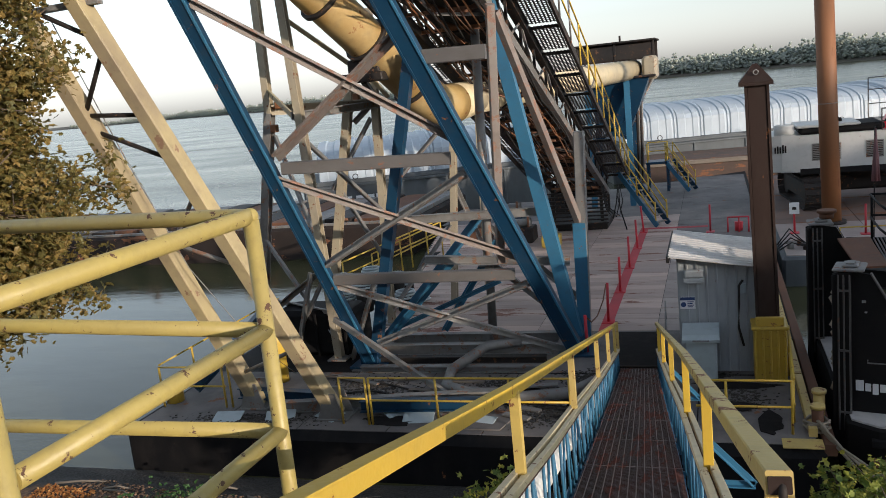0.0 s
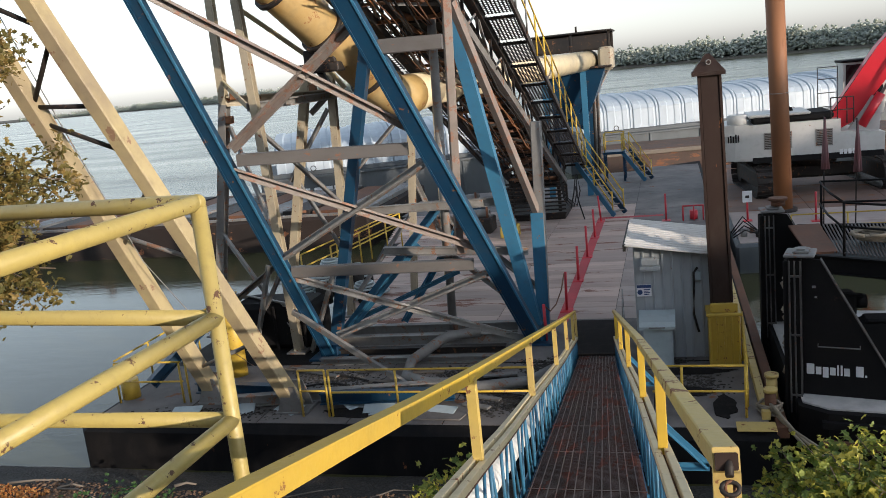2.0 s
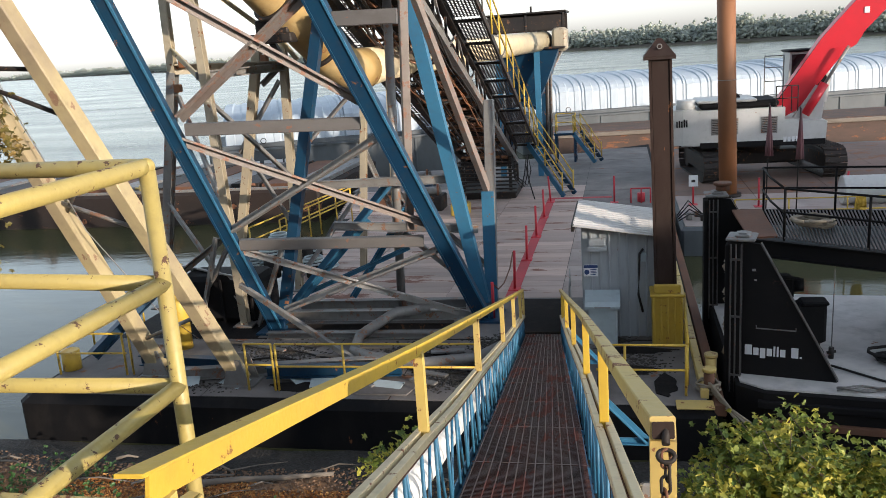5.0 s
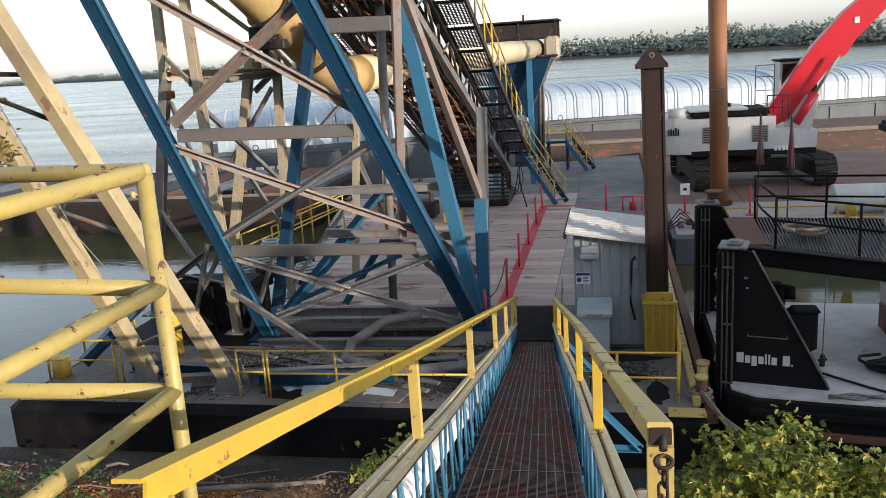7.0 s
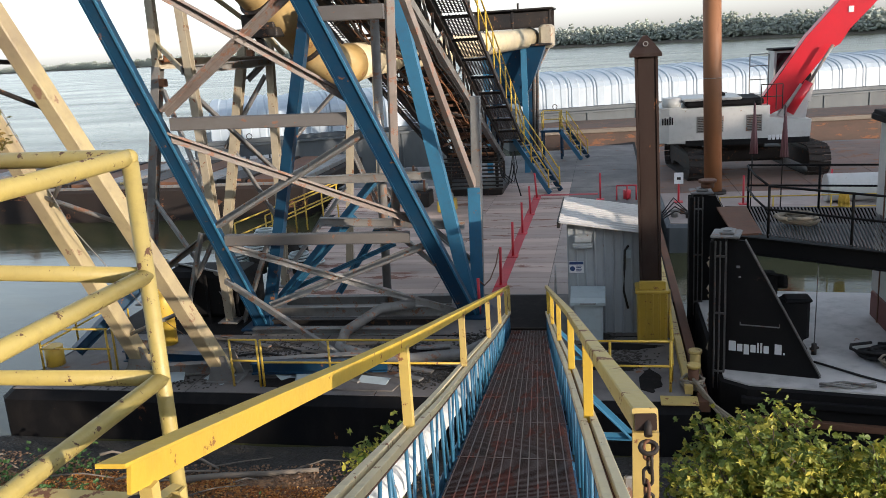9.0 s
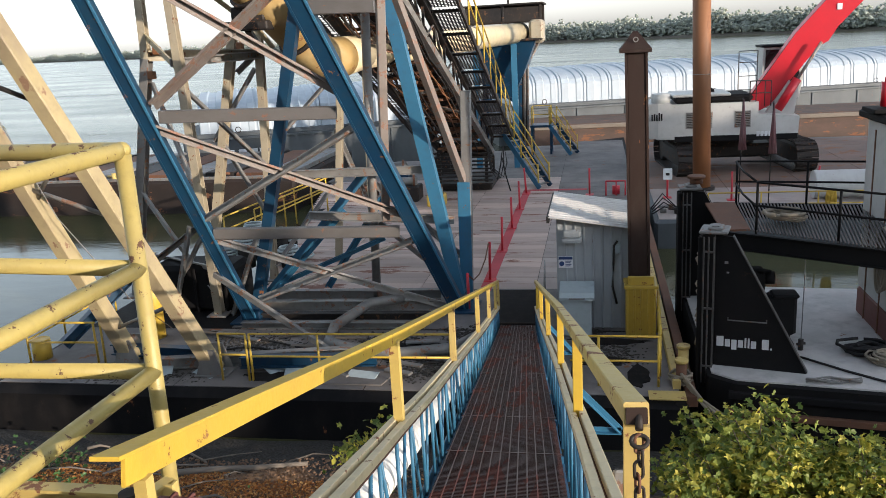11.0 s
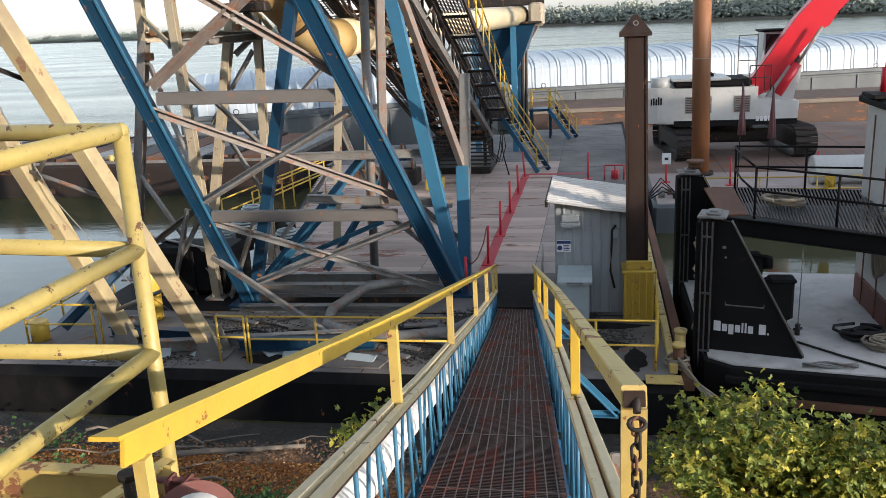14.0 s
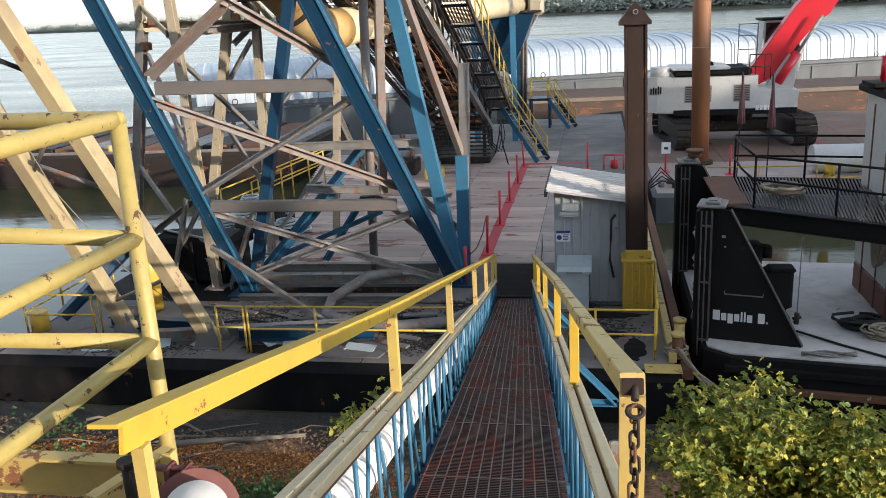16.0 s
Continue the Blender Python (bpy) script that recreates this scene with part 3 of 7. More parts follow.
hb = hopper_barge((-23.6, 45.6, 0), 23.0, 15.0, "grey barge under ribbed white arched covers, moored behind the tower")
for i, w in enumerate((0.5, 0.35, 0.45, 0.5, 0.5)):
    bm = bmesh.new()
    block(bm, (1.9 + i * 0.6, -0.10, 1.3), (1.9 + i * 0.6 + w, -0.074, 1.65), 0.005)
    part("hull_mark", bm, SIGN_WHITE, hb, "worn white painted hull marking")
hopper_barge((-6.5, 57.0, 0), 17.5, 56, "grey barge under ribbed white arched covers, lying beyond the work deck")


# ---- gantry tower that carries the conveyor ----
gantry = thing("conveyor_gantry", (-6, 19, 1), "blue and grey steel lattice gantry standing on the deck", "gantry")
FA, FB = (-8.25, 18.52, 1.0), (-3.29, 19.42, 1.0)
TA, TB = (-9.27, 12.6, 11.9), (-6.20, 13.2, 11.7)
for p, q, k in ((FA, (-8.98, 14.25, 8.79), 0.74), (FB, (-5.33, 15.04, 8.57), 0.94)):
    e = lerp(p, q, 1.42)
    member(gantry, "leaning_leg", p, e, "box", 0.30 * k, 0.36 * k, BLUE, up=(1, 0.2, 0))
    # right-hand flange lighter: the sunlight on that side, put into its paint
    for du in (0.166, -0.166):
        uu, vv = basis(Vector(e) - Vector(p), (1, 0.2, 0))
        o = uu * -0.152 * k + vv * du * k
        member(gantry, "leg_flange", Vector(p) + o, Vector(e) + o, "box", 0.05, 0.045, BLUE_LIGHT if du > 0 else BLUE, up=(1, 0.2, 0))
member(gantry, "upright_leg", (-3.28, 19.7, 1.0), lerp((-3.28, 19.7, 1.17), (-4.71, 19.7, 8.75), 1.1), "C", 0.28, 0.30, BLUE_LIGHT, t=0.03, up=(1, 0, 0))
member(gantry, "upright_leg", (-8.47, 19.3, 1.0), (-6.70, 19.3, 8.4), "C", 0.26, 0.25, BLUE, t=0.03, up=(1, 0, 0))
member(gantry, "corner_post", (-3.17, 20.0, 1.0), (-3.0, 20.0, 6.2), "box", 0.24, 0.24, GALV, up=(0, 1, 0))
member(gantry, "corner_post", (-3.18, 19.87, 1.0), (-3.13, 19.87, 4.05), "box", 0.3, 0.04, BLUE_LIGHT, up=(0, 1, 0))
member(gantry, "inner_post", (-5.6, 20.3, 1.0), (-5.35, 20.3, 8.8), "round", 0.22, 0.22, GALV, n=14)
for z in (1.02, 3.0):
    bm = bmesh.new()
    sweep(bm, [(-5.6, 20.3, z), (-5.6, 20.3, z + 0.05)], w=0.42, n=14)
    piece(gantry, "post_flange", bm, GALV)
member(gantry, "front_post", (-4.62, 18.0, 3.6), (-4.02, 16.6, 9.0), "box", 0.17, 0.2, PINK)
for a, b, w, m in (((-8.47, 15.72, 6.22), (-5.07, 16.45, 6.11), 0.25, GALV), ((-8.35, 17.2, 3.49), (-4.34, 18.06, 3.29), 0.24, PINK),
                   ((-5.3, 15.34, 8.11), (-3.9, 15.5, 8.08), 0.27, GALV)):
    member(gantry, "cross_beam", a, b, "box", 0.22, w, STEEL_GREY)
for a, b, m in (((-9.0, 13.84, 9.57), (-4.95, 16.2, 6.55), PINK), ((-8.5, 15.55, 6.45), (-5.5, 15.1, 8.52), PINK),
                ((-8.68, 15.75, 6.0), (-4.16, 17.82, 3.72), PINK), ((-4.86, 16.6, 5.77), (-8.39, 16.94, 3.9), GALV),
                ((-8.5, 17.15, 3.42), (-3.51, 19.4, 1.05), GALV), ((-4.09, 18.18, 3.05), (-7.98, 18.3, 1.6), GALV)):
    member(gantry, "diagonal_brace", a, b, "L", 0.17, 0.17, m, t=0.05, up=(0.1, -1, 0.3))
member(gantry, "ground_brace", (-8.7, 17.65, 2.42), (-5.75, 16.55, 1.05), "box", 0.1, 0.13, GALV)
for a, b in (((-7.55, 19.5, 4.4), (-3.85, 19.8, 4.4)), ((-6.9, 19.4, 3.4), (-3.4, 19.85, 3.15))):
    member(gantry, "rear_beam", a, b, "I", 0.16, 0.2, GALV)
for a, b in (((-7.0, 20.6, 1.2), (-5.3, 20.4, 3.6)), ((-8.2, 19.6, 1.3), (-6.2, 20.0, 3.4)), ((-3.3, 20.0, 2.2), (-5.5, 20.4, 4.0)), ((-5.4, 20.3, 3.0), (-3.2, 19.9, 1.3))):
    member(gantry, "rear_brace", a, b, "L", 0.15, 0.15, BLUE_LIGHT if a[0] < -6 else GALV, t=0.04, up=(0, -1, 0.2))
for a, b, w, m in (((-9.9, 19.0, 3.25), (-10.6, 19.0, 1.0), 0.14, GALV), ((-9.68, 19.1, 2.94), (-10.9, 19.1, 1.0), 0.12, GALV), ((-8.12, 18.9, 3.01), (-8.98, 18.9, 1.0), 0.13, GALV),
                   ((-5.56, 19.8, 4.34), (-8.6, 19.8, 1.03), 0.22, BLUE_LIGHT), ((-8.2, 19.95, 1.44), (-5.2, 19.95, 2.68), 0.12, BLUE_LIGHT)):
    member(gantry, "rear_strut", a, b, "L", w, w, m, t=0.03, up=(0, -1, 0.2))
for p in (FA, FB):
    bm = bmesh.new()
    block(bm, (p[0] - 0.45, p[1] - 0.4, 1.0), (p[0] + 0.45, p[1] + 0.6, 1.06), 0.01)
    block(bm, (p[0] - 0.24, p[1] - 0.2, 1.05), (p[0] + 0.24, p[1] + 0.3, 1.35), 0.02)
    piece(gantry, "foot_plate", bm, BLUE)
# ---- tan boom arms hinged at the deck edge, rising over the bank ----
boom = thing("boom_arms", (-8.8, 15.5, 1), "pair of sun-bleached tan steel boom arms leaning over the bank", "boom")
RA, RB = Vector((-7.74, 15.28, 1.05)), Vector((-9.90, 12.5, 9.10))
LA, LB = Vector((-9.86, 15.76, 1.05)), Vector((-11.16, 12.5, 9.22))
for p, q in ((RA, RB), (LA, LB)):
    e = p + (q - p) * 1.25
    member(boom, "boom_beam", p, e, "box", 0.29, 0.32, TAN, up=(0.8, -1, 0), turn=42)
    bm = bmesh.new()
    block(bm, (p.x - 0.35, p.y - 0.3, 1.0), (p.x + 0.35, p.y + 0.35, 1.05), 0.01)
    for s in (-0.24, 0.2):
        prism(bm, [(-0.3, 0), (0.3, 0), (0.12, 0.55), (-0.12, 0.55)], 0.04, Matrix.Translation((p.x, p.y + s, 1.04)) @ UPRIGHT)
    piece(boom, "hinge_bracket", bm, GALV)
R_ = lambda k: RA + (RB - RA) * k
L_ = lambda k: LA + (LB - LA) * k
for a, b in ((0.81, 0.965), (0.81, 0.81), (0.775, 0.70), (0.5, 0.43), (0.46, 0.63), (1.05, 0.97), (0.1, 0.2)):
    member(boom, "tie_pipe", L_(a), R_(b), "round", 0.085, 0.085, DARK if a > 0.5 else GALV)
for k in (1.02,):
    member(boom, "clamp_plate", L_(k) + Vector((-0.4, 0, 0.1)), R_(k) + Vector((0.3, 0, 0.25)), "box", 0.16, 0.1, GALV)
line(boom, "slack_cable", [L_(0.98) + Vector((0.3, 0, 0.35)), L_(0.7) + Vector((0.35, -0.1, 0.1)), L_(0.45) + Vector((0.45, -0.1, -0.2)),
                           L_(0.2) + Vector((0.8, -0.05, 0.0)), L_(0.06) + Vector((1.2, 0, 0.3))], 0.02, GALV, n=6)

# ---- lattice tower for the duct ----
tower = thing("duct_tower", (-10, 21, 1), "cream and grey lattice tower under the duct", "tower")
E0, E1 = (-9.3, 18.9, 1.0), (-9.68, 18.9, 10.5)
member(tower, "column", E0, E1, "I", 0.19, 0.22, CREAM, t=0.03, up=(0, 1, 0))
member(tower, "column", (-11.24, 20.5, 7.29), (-11.2, 20.5, 10.5), "I", 0.19, 0.22, CREAM, t=0.03, up=(0, 1, 0))
member(tower, "column", (-12.45, 20.5, 1.0), (-11.24, 20.5, 7.31), "I", 0.22, 0.26, GALV, t=0.03, up=(0, 1, 0))
member(tower, "column", (-11.0, 22.0, 1.0), (-9.45, 22.0, 8.0), "I", 0.22, 0.24, CREAM, t=0.03, up=(0, 1, 0))
member(tower, "column", (-9.05, 22.0, 1.0), (-8.7, 22.0, 9.8), "I", 0.19, 0.22, CREAM, t=0.03, up=(0, 1, 0))
member(tower, "column", (-7.75, 24.0, 1.0), (-7.2, 24.0, 7.0), "I", 0.18, 0.2, CREAM, t=0.03, up=(0, 1, 0))
member(tower, "column", (-7.2, 26.0, 1.0), (-7.0, 26.0, 7.0), "I", 0.18, 0.2, CREAM, t=0.03, up=(0, 1, 0))
member(tower, "platform_beam", (-11.15, 20.45, 7.38), (-8.8, 21.95, 7.28), "C", 0.26, 0.26, CREAM, t=0.03)
member(tower, "platform_beam", (-9.7, 18.9, 7.2), (-8.75, 22.0, 7.25), "C", 0.2, 0.2, GALV, t=0.03)
for a, b in (((-11.24, 20.5, 7.9), (-9.62, 19.0, 7.0)), ((-9.6, 19, 6.6), (-8.9, 22, 4.2)), ((-11.2, 20.5, 6.7), (-9.5, 19.1, 3.6)), ((-9.5, 22, 6.8), (-9.0, 22, 7.2)),
             ((-9.0, 22, 6.9), (-10.4, 22, 5.0)), ((-10.2, 22, 5.0), (-9.0, 22, 2.8)), ((-10.8, 21, 9.8), (-8.8, 22, 7.9)), ((-10.2, 21, 10.3), (-8.4, 22, 7.4)),
             ((-12.0, 20.5, 4.0), (-9.4, 19, 1.4)), ((-12.3, 20.3, 1.6), (-9.4, 18.9, 3.4)), ((-12.2, 20.5, 2.2), (-9.4, 18.95, 2.2)),
             ((-7.6, 24, 3.5), (-9.0, 22, 1.4)), ((-7.4, 24, 6.6), (-9.0, 22, 4.6)), ((-7.1, 26, 2.0), (-7.5, 24, 5.0))):
    member(tower, "brace", a, b, "L", 0.13, 0.13, GALV if a[2] < 7.5 else TAN, t=0.03, up=(0, -1, 0.2))
for p in (E0, (-12.45, 20.4, 1.0), (-11.0, 22.0, 1.0), (-9.05, 22.0, 1.0)):
    bm = bmesh.new()
    block(bm, (p[0] - 0.25, p[1] - 0.25, 1.0), (p[0] + 0.25, p[1] + 0.25, 1.05), 0.01)
    piece(tower, "base_plate", bm, GALV)
for p in ((-11.1, 20.4, 6.9), (-9.55, 18.8, 6.8), (-10.9, 20.45, 7.5), (-9.2, 21.7, 7.5)):
    bm = bmesh.new()
    block(bm, (p[0] - 0.09, p[1] - 0.09, p[2] - 0.1), (p[0] + 0.09, p[1] + 0.09, p[2] + 0.1), 0.02)
    piece(tower, "clip_bracket", bm, RUST_BRIGHT)

# ---- big duct ----
duct = thing("material_duct", (-6.6, 21, 7), "large yellowed steel duct with an elbow, running to the transfer house", "duct")
EL = Vector((-6.75, 21.1, 7.05))
UPD = (Vector((-8.9, 16.9, 10.9)) - EL)
piece(duct, "upper_tube", sweep(bmesh.new(), [EL + UPD * 0.16, EL + UPD * 1.25], "round", 1.02, 1.02, n=32), DUCT, "yellow tube with brown mottling")
elbow = [EL + UPD * 0.17, EL + UPD * 0.09, EL + UPD * 0.035 + Vector((0.03, 0.12, -0.04)), EL + Vector((0.06, 0.4, 0.0)), EL + Vector((0.16, 0.95, 0.03))]
piece(duct, "elbow", sweep(bmesh.new(), elbow, "round", 1.06, 1.06, n=32), DUCT)
piece(duct, "reducer", sweep(bmesh.new(), [EL + Vector((0.15, 0.9, 0.03)), EL + Vector((0.36, 2.3, 0.1))], "round", 1.04, 1.04, n=32, taper=0.9), CREAM_DUCT)
piece(duct, "level_tube", sweep(bmesh.new(), [EL + Vector((0.35, 2.2, 0.1)), (-3.62, 42.8, 7.42)], "round", 0.92, 0.92, n=32), CREAM_DUCT, "cream level tube")
for k in (0.16, 0.45, 0.7):
    c = EL + UPD * k
    u = UPD.normalized()
    piece(duct, "flange_ring", sweep(bmesh.new(), [c - u * 0.05, c + u * 0.05], "round", 1.18, 1.18, n=32), DARK)
for k in (0.25, 0.55, 0.985):
    c = Vector(lerp(tuple(EL + Vector((0.35, 2.2, 0.1))), (-3.62, 42.8, 7.42), k))
    piece(duct, "flange_ring", sweep(bmesh.new(), [c - Vector((0, 0.05, 0)), c + Vector((0, 0.05, 0))], "round", 1.02, 1.02, n=32), GALV)
sad = EL + UPD * 0.42
bm = bmesh.new()
block(bm, (sad.x - 0.85, sad.y - 0.3, sad.z - 0.84), (sad.x + 0.3, sad.y + 0.3, sad.z - 0.62), 0.03)
block(bm, (sad.x - 0.6, sad.y - 0.2, sad.z - 0.64), (sad.x + 0.2, sad.y + 0.2, sad.z - 0.3), 0.03)
piece(duct, "saddle", bm, DARK, "dark steel saddle bracket")
member(duct, "saddle_post", (sad.x - 0.3, sad.y, sad.z - 0.8), (-8.72, 22.0, 7.3), "box", 0.14, 0.14, DARK)

# ---- inclined conveyor ----
conveyor = thing("inclined_conveyor", (-5, 36, 1), "dark rusty inclined conveyor with a mesh walkway and yellow handrail", "conveyor")
SL = (8.8 - 3.35) / 14.0


def on_conv(x, y, h=0.0):
    """A point of the conveyor's slope at plan x, y and height h over its walkway plane."""
    return (x, y, 3.35 + (36.0 - y) * SL + h)


YB, YT = 37.2, 11.0
CH = dict(r=(-4.55, -4.9), l=(-6.75, -6.9))
for key, mat in (("r", GALV), ("l", DARK)):
    xb, xt = CH[key]
    for h in (-0.55, 0.45):
        member(conveyor, "chord", on_conv(xb, YB, h), on_conv(xt, YT, h), "L", 0.2, 0.24, mat if h < 0 else DARK, t=0.05)
    n = 18
    for i in range(n):
        a, b = YB + (YT - YB) * i / n, YB + (YT - YB) * (i + 1) / n
        xa, xz = xb + (xt - xb) * i / n, xb + (xt - xb) * (i + 1) / n
        lo, hi = (-0.55, 0.45) if i % 2 else (0.45, -0.55)
        member(conveyor, "web_brace", on_conv(xa, a, lo), on_conv(xz, b, hi), "L", 0.07, 0.07, DARK if key == "l" else GALV, t=0.015)
        member(conveyor, "web_post", on_conv(xa, a, -0.55), on_conv(xa, a, 0.45), "L", 0.07, 0.07, DARK, t=0.015)
for i in range(27):
    y = YB - 0.6 - i * 0.95
    member(conveyor, "cross_tie", on_conv(-6.8, y, -0.52), on_conv(-4.7, y, -0.52), "L", 0.09, 0.09, (RUST, DARK, RUST_BRIGHT)[i % 3], t=0.02)
    bm = bmesh.new()
    for x0, x1, z0, z1 in ((-6.55, -6.0, 0.12, -0.12), (-6.0, -5.5, -0.12, -0.12), (-5.5, -4.95, -0.12, 0.12)):
        sweep(bm, [on_conv(x0, y, z0), on_conv(x1, y, z1)], w=0.13, n=8)
    piece(conveyor, "idler_roller", bm, RUST)
bm = bmesh.new()
for y0, y1 in ((YB, YT),):
    rows = []
    for x, h in ((-6.6, 0.26), (-6.05, 0.0), (-5.45, 0.0), (-4.9, 0.26)):
        rows.append([bm.verts.new(on_conv(x, yy, h + d)) for yy in (y0, y1) for d in (0.0, -0.025)])
    for r, s in zip(rows, rows[1:]):
        bm.faces.new((r[0], r[2], s[2], s[0]))
        bm.faces.new((r[1], s[1], s[3], r[3]))
piece(conveyor, "belt", bm, RUBBER, "worn black rubber belt")
# cables and pipes slung along the underside
for i in range(16):
    x0 = rng.uniform(-6.5, -4.7)
    pts = []
    y = rng.uniform(31, 36)
    while y > 16:
        pts.append(on_conv(x0 + rng.uniform(-0.1, 0.1), y, -0.62 - rng.uniform(0.0, 0.45)))
        y -= rng.uniform(1.4, 2.6)
    line(conveyor, "slung_cable", pts, rng.choice((0.03, 0.045, 0.06)), rng.choice((DARK, RUBBER, RUST, RUST_BRIGHT)), n=6)
for i in range(26):
    y = rng.uniform(19, 35)
    a = on_conv(rng.uniform(-6.7, -5.6), y, rng.uniform(-1.2, -0.5))
    b = on_conv(rng.uniform(-5.5, -4.6), y + rng.uniform(-1.2, 1.2), rng.uniform(-1.2, -0.3))
    member(conveyor, "hanger_bar", a, b, "L", 0.08, 0.08, rng.choice((RUST, DARK, RUST_BRIGHT, GALV)), t=0.02)
# walkway with open mesh panels
WX0, WX1 = -4.42, -3.55
for x in (WX0, WX1):
    member(conveyor, "walkway_stringer", on_conv(x, 36.6, -0.06), on_conv(x, YT, -0.06), "C", 0.07, 0.2, DARK, t=0.015)
for i in range(16):
    y = 36.4 - i * 1.6
    member(conveyor, "walkway_tread_bar", on_conv(WX0, y, -0.05), on_conv(WX1, y, -0.05), "box", 0.12, 0.08, DARK)
    bm = bmesh.new()
    for j in range(9):
        x = WX0 + 0.06 + j * 0.095
        sweep(bm, [on_conv(x, y - 0.08, 0.03), on_conv(x, y - 1.52, 0.03)], "box", 0.04, 0.02)
    for j in range(15):
        yy = y - 0.1 - j * 0.098
        sweep(bm, [on_conv(WX0 + 0.04, yy, 0.035), on_conv(WX1 - 0.04, yy, 0.035)], "box", 0.03, 0.02)
    piece(conveyor, "mesh_panel", bm, MESH_DARK)
for x, mat in ((WX1 + 0.06, YELLOW_SAFE),):
    for h in (0.55, 1.05):
        line(conveyor, "handrail", [on_conv(x, 36.6, h), on_conv(x, 24, h), on_conv(x, YT, h)], 0.05, mat)
    for i in range(17):
        y = 36.5 - i * 1.5
        line(conveyor, "handrail_post", [on_conv(x, y, -0.1), on_conv(x, y, 1.05)], 0.05, mat if i < 9 else GALV)
for i in range(22):
    y = 35.5 - i * 0.95
    p = on_conv(WX0 - 0.05, y, -0.1)
    q = on_conv(WX0 - 0.05 + rng.uniform(-0.1, 0.1), y + rng.uniform(-0.2, 0.2), rng.uniform(0.45, 0.85))
    line(conveyor, "stay_rod", [p, q], 0.03, GALV, n=6)
# side walkway on the other flank
member(conveyor, "side_stringer", on_conv(-7.7, YB, 0.0), on_conv(-7.8, YT, 0.0), "C", 0.07, 0.2, DARK, t=0.015)
for i in range(14):
    y = 35 - i * 1.7
    bm = bmesh.new()
    for j in range(6):
        x = -7.66 + j * 0.14
        sweep(bm, [on_conv(x, y - 0.05, 0.03), on_conv(x, y - 1.6, 0.03)], "box", 0.05, 0.02)
    for j in range(10):
        sweep(bm, [on_conv(-7.7, y - 0.1 - j * 0.16, 0.035), on_conv(-6.85, y - 0.1 - j * 0.16, 0.035)], "box", 0.05, 0.02)
    piece(conveyor, "mesh_panel", bm, MESH_DARK)
member(conveyor, "support_strut", (-3.14, 19.9, 4.1), (-4.1, 17.3, 8.9), "C", 0.14, 0.16, PINK, t=0.02)
# foot of the conveyor and its pulley frame
bm = bmesh.new()
block(bm, (-7.0, 35.4, 1.0), (-4.4, 38.6, 1.3), 0.03)
piece(conveyor, "tail_skid", bm, DARK)
for x in (-6.7, -4.65):
    for y in (35.8, 38.2):
        member(conveyor, "tail_leg", (x, y, 1.2), (x, y, 3.35 + (36 - y) * SL - 0.4), "box", 0.14, 0.14, DARK, up=(0, 1, 0))
bm = bmesh.new()
sweep(bm, [(-6.7, 37.1, 2.55), (-4.6, 37.1, 2.55)], w=0.7, n=20)
piece(conveyor, "tail_pulley", bm, DARK)
for i in range(9):
    member(conveyor, "tail_slat", (-7.1, 34.9 + i * 0.05, 1.35 + i * 0.16), (-4.3, 35.0, 1.35 + i * 0.16), "box", 0.1, 0.06, DARK)
for i in range(3):
    y0 = 34.6 + i * 0.3
    line(conveyor, "hanging_cable", [(-4.45, y0, 2.9), (-4.3, y0 - 0.1, 2.0), (-4.05 + 0.1 * i, y0 - 0.1, 1.6), (-3.9 + 0.1 * i, y0, 2.2), (-3.8, y0, 2.9)], 0.05, RUBBER, n=6)
line(conveyor, "hanging_cable", [(-3.9, 35.2, 2.4), (-3.75, 35, 1.7), (-3.55, 34.8, 1.05)], 0.06, RUBBER, n=6)


def deck_stair(a, b, width, nsteps, label):
    """A steep blue stair with yellow rails between two plan points; a is the foot."""
    a, b = Vector(a), Vector(b)
    s = thing("deck_stair", tuple(a), label, "stair")
    d = Vector((b.x - a.x, b.y - a.y, 0)).normalized()
    side = Vector((-d.y, d.x, 0))
    for k in (-0.5, 0.5):
        o = side * width * k
        member(s, "stringer", a + o + Vector((0, 0, 0.03)), b + o, "C", 0.06, 0.22, BLUE_LIGHT if k > 0 else BLUE, t=0.015)
        for h in (0.5, 0.95):
            line(s, "handrail", [a + o + d * 0.1 + Vector((0, 0, h)), b + o + Vector((0, 0, h))], 0.055, YELLOW_SAFE)
        for f in (0.04, 0.5, 1.0):
            p = a + (b - a) * f + o
            line(s, "rail_post", [p + Vector((0, 0, 0.0)), p + Vector((0, 0, 0.97))], 0.06, YELLOW_SAFE)
    for i in range(nsteps):
        p = a + (b - a) * ((i + 0.7) / nsteps)
        member(s, "tread", p - side * width * 0.48, p + side * width * 0.48, "box", 0.22, 0.035, GALV)
    return s


deck_stair((-2.15, 35.6, 1.0), (-3.75, 36.7, 3.25), 0.75, 9, "steep blue steel stair with yellow handrails up to the conveyor walkway")
st = deck_stair((-1.15, 45.3, 1.0), (-2.3, 45.9, 2.55), 0.75, 6, "short blue steel stair with yellow handrails up to a small landing")
land = thing("stair_landing", (-2.9, 46.2, 1.0), "small blue steel landing with yellow rails", "landing")
bm = bmesh.new()
block(bm, (-3.5, 45.5, 2.45), (-2.3, 46.7, 2.58), 0.02)
piece(land, "platform", bm, BLUE)
for x in (-3.4, -2.4):
    for y in (45.6, 46.6):
        member(land, "leg", (x, y, 1.0), (x, y, 2.46), "box", 0.12, 0.12, BLUE, up=(0, 1, 0))
        line(land, "rail_post", [(x, y, 2.5), (x, y, 3.55)], 0.06, YELLOW_SAFE)
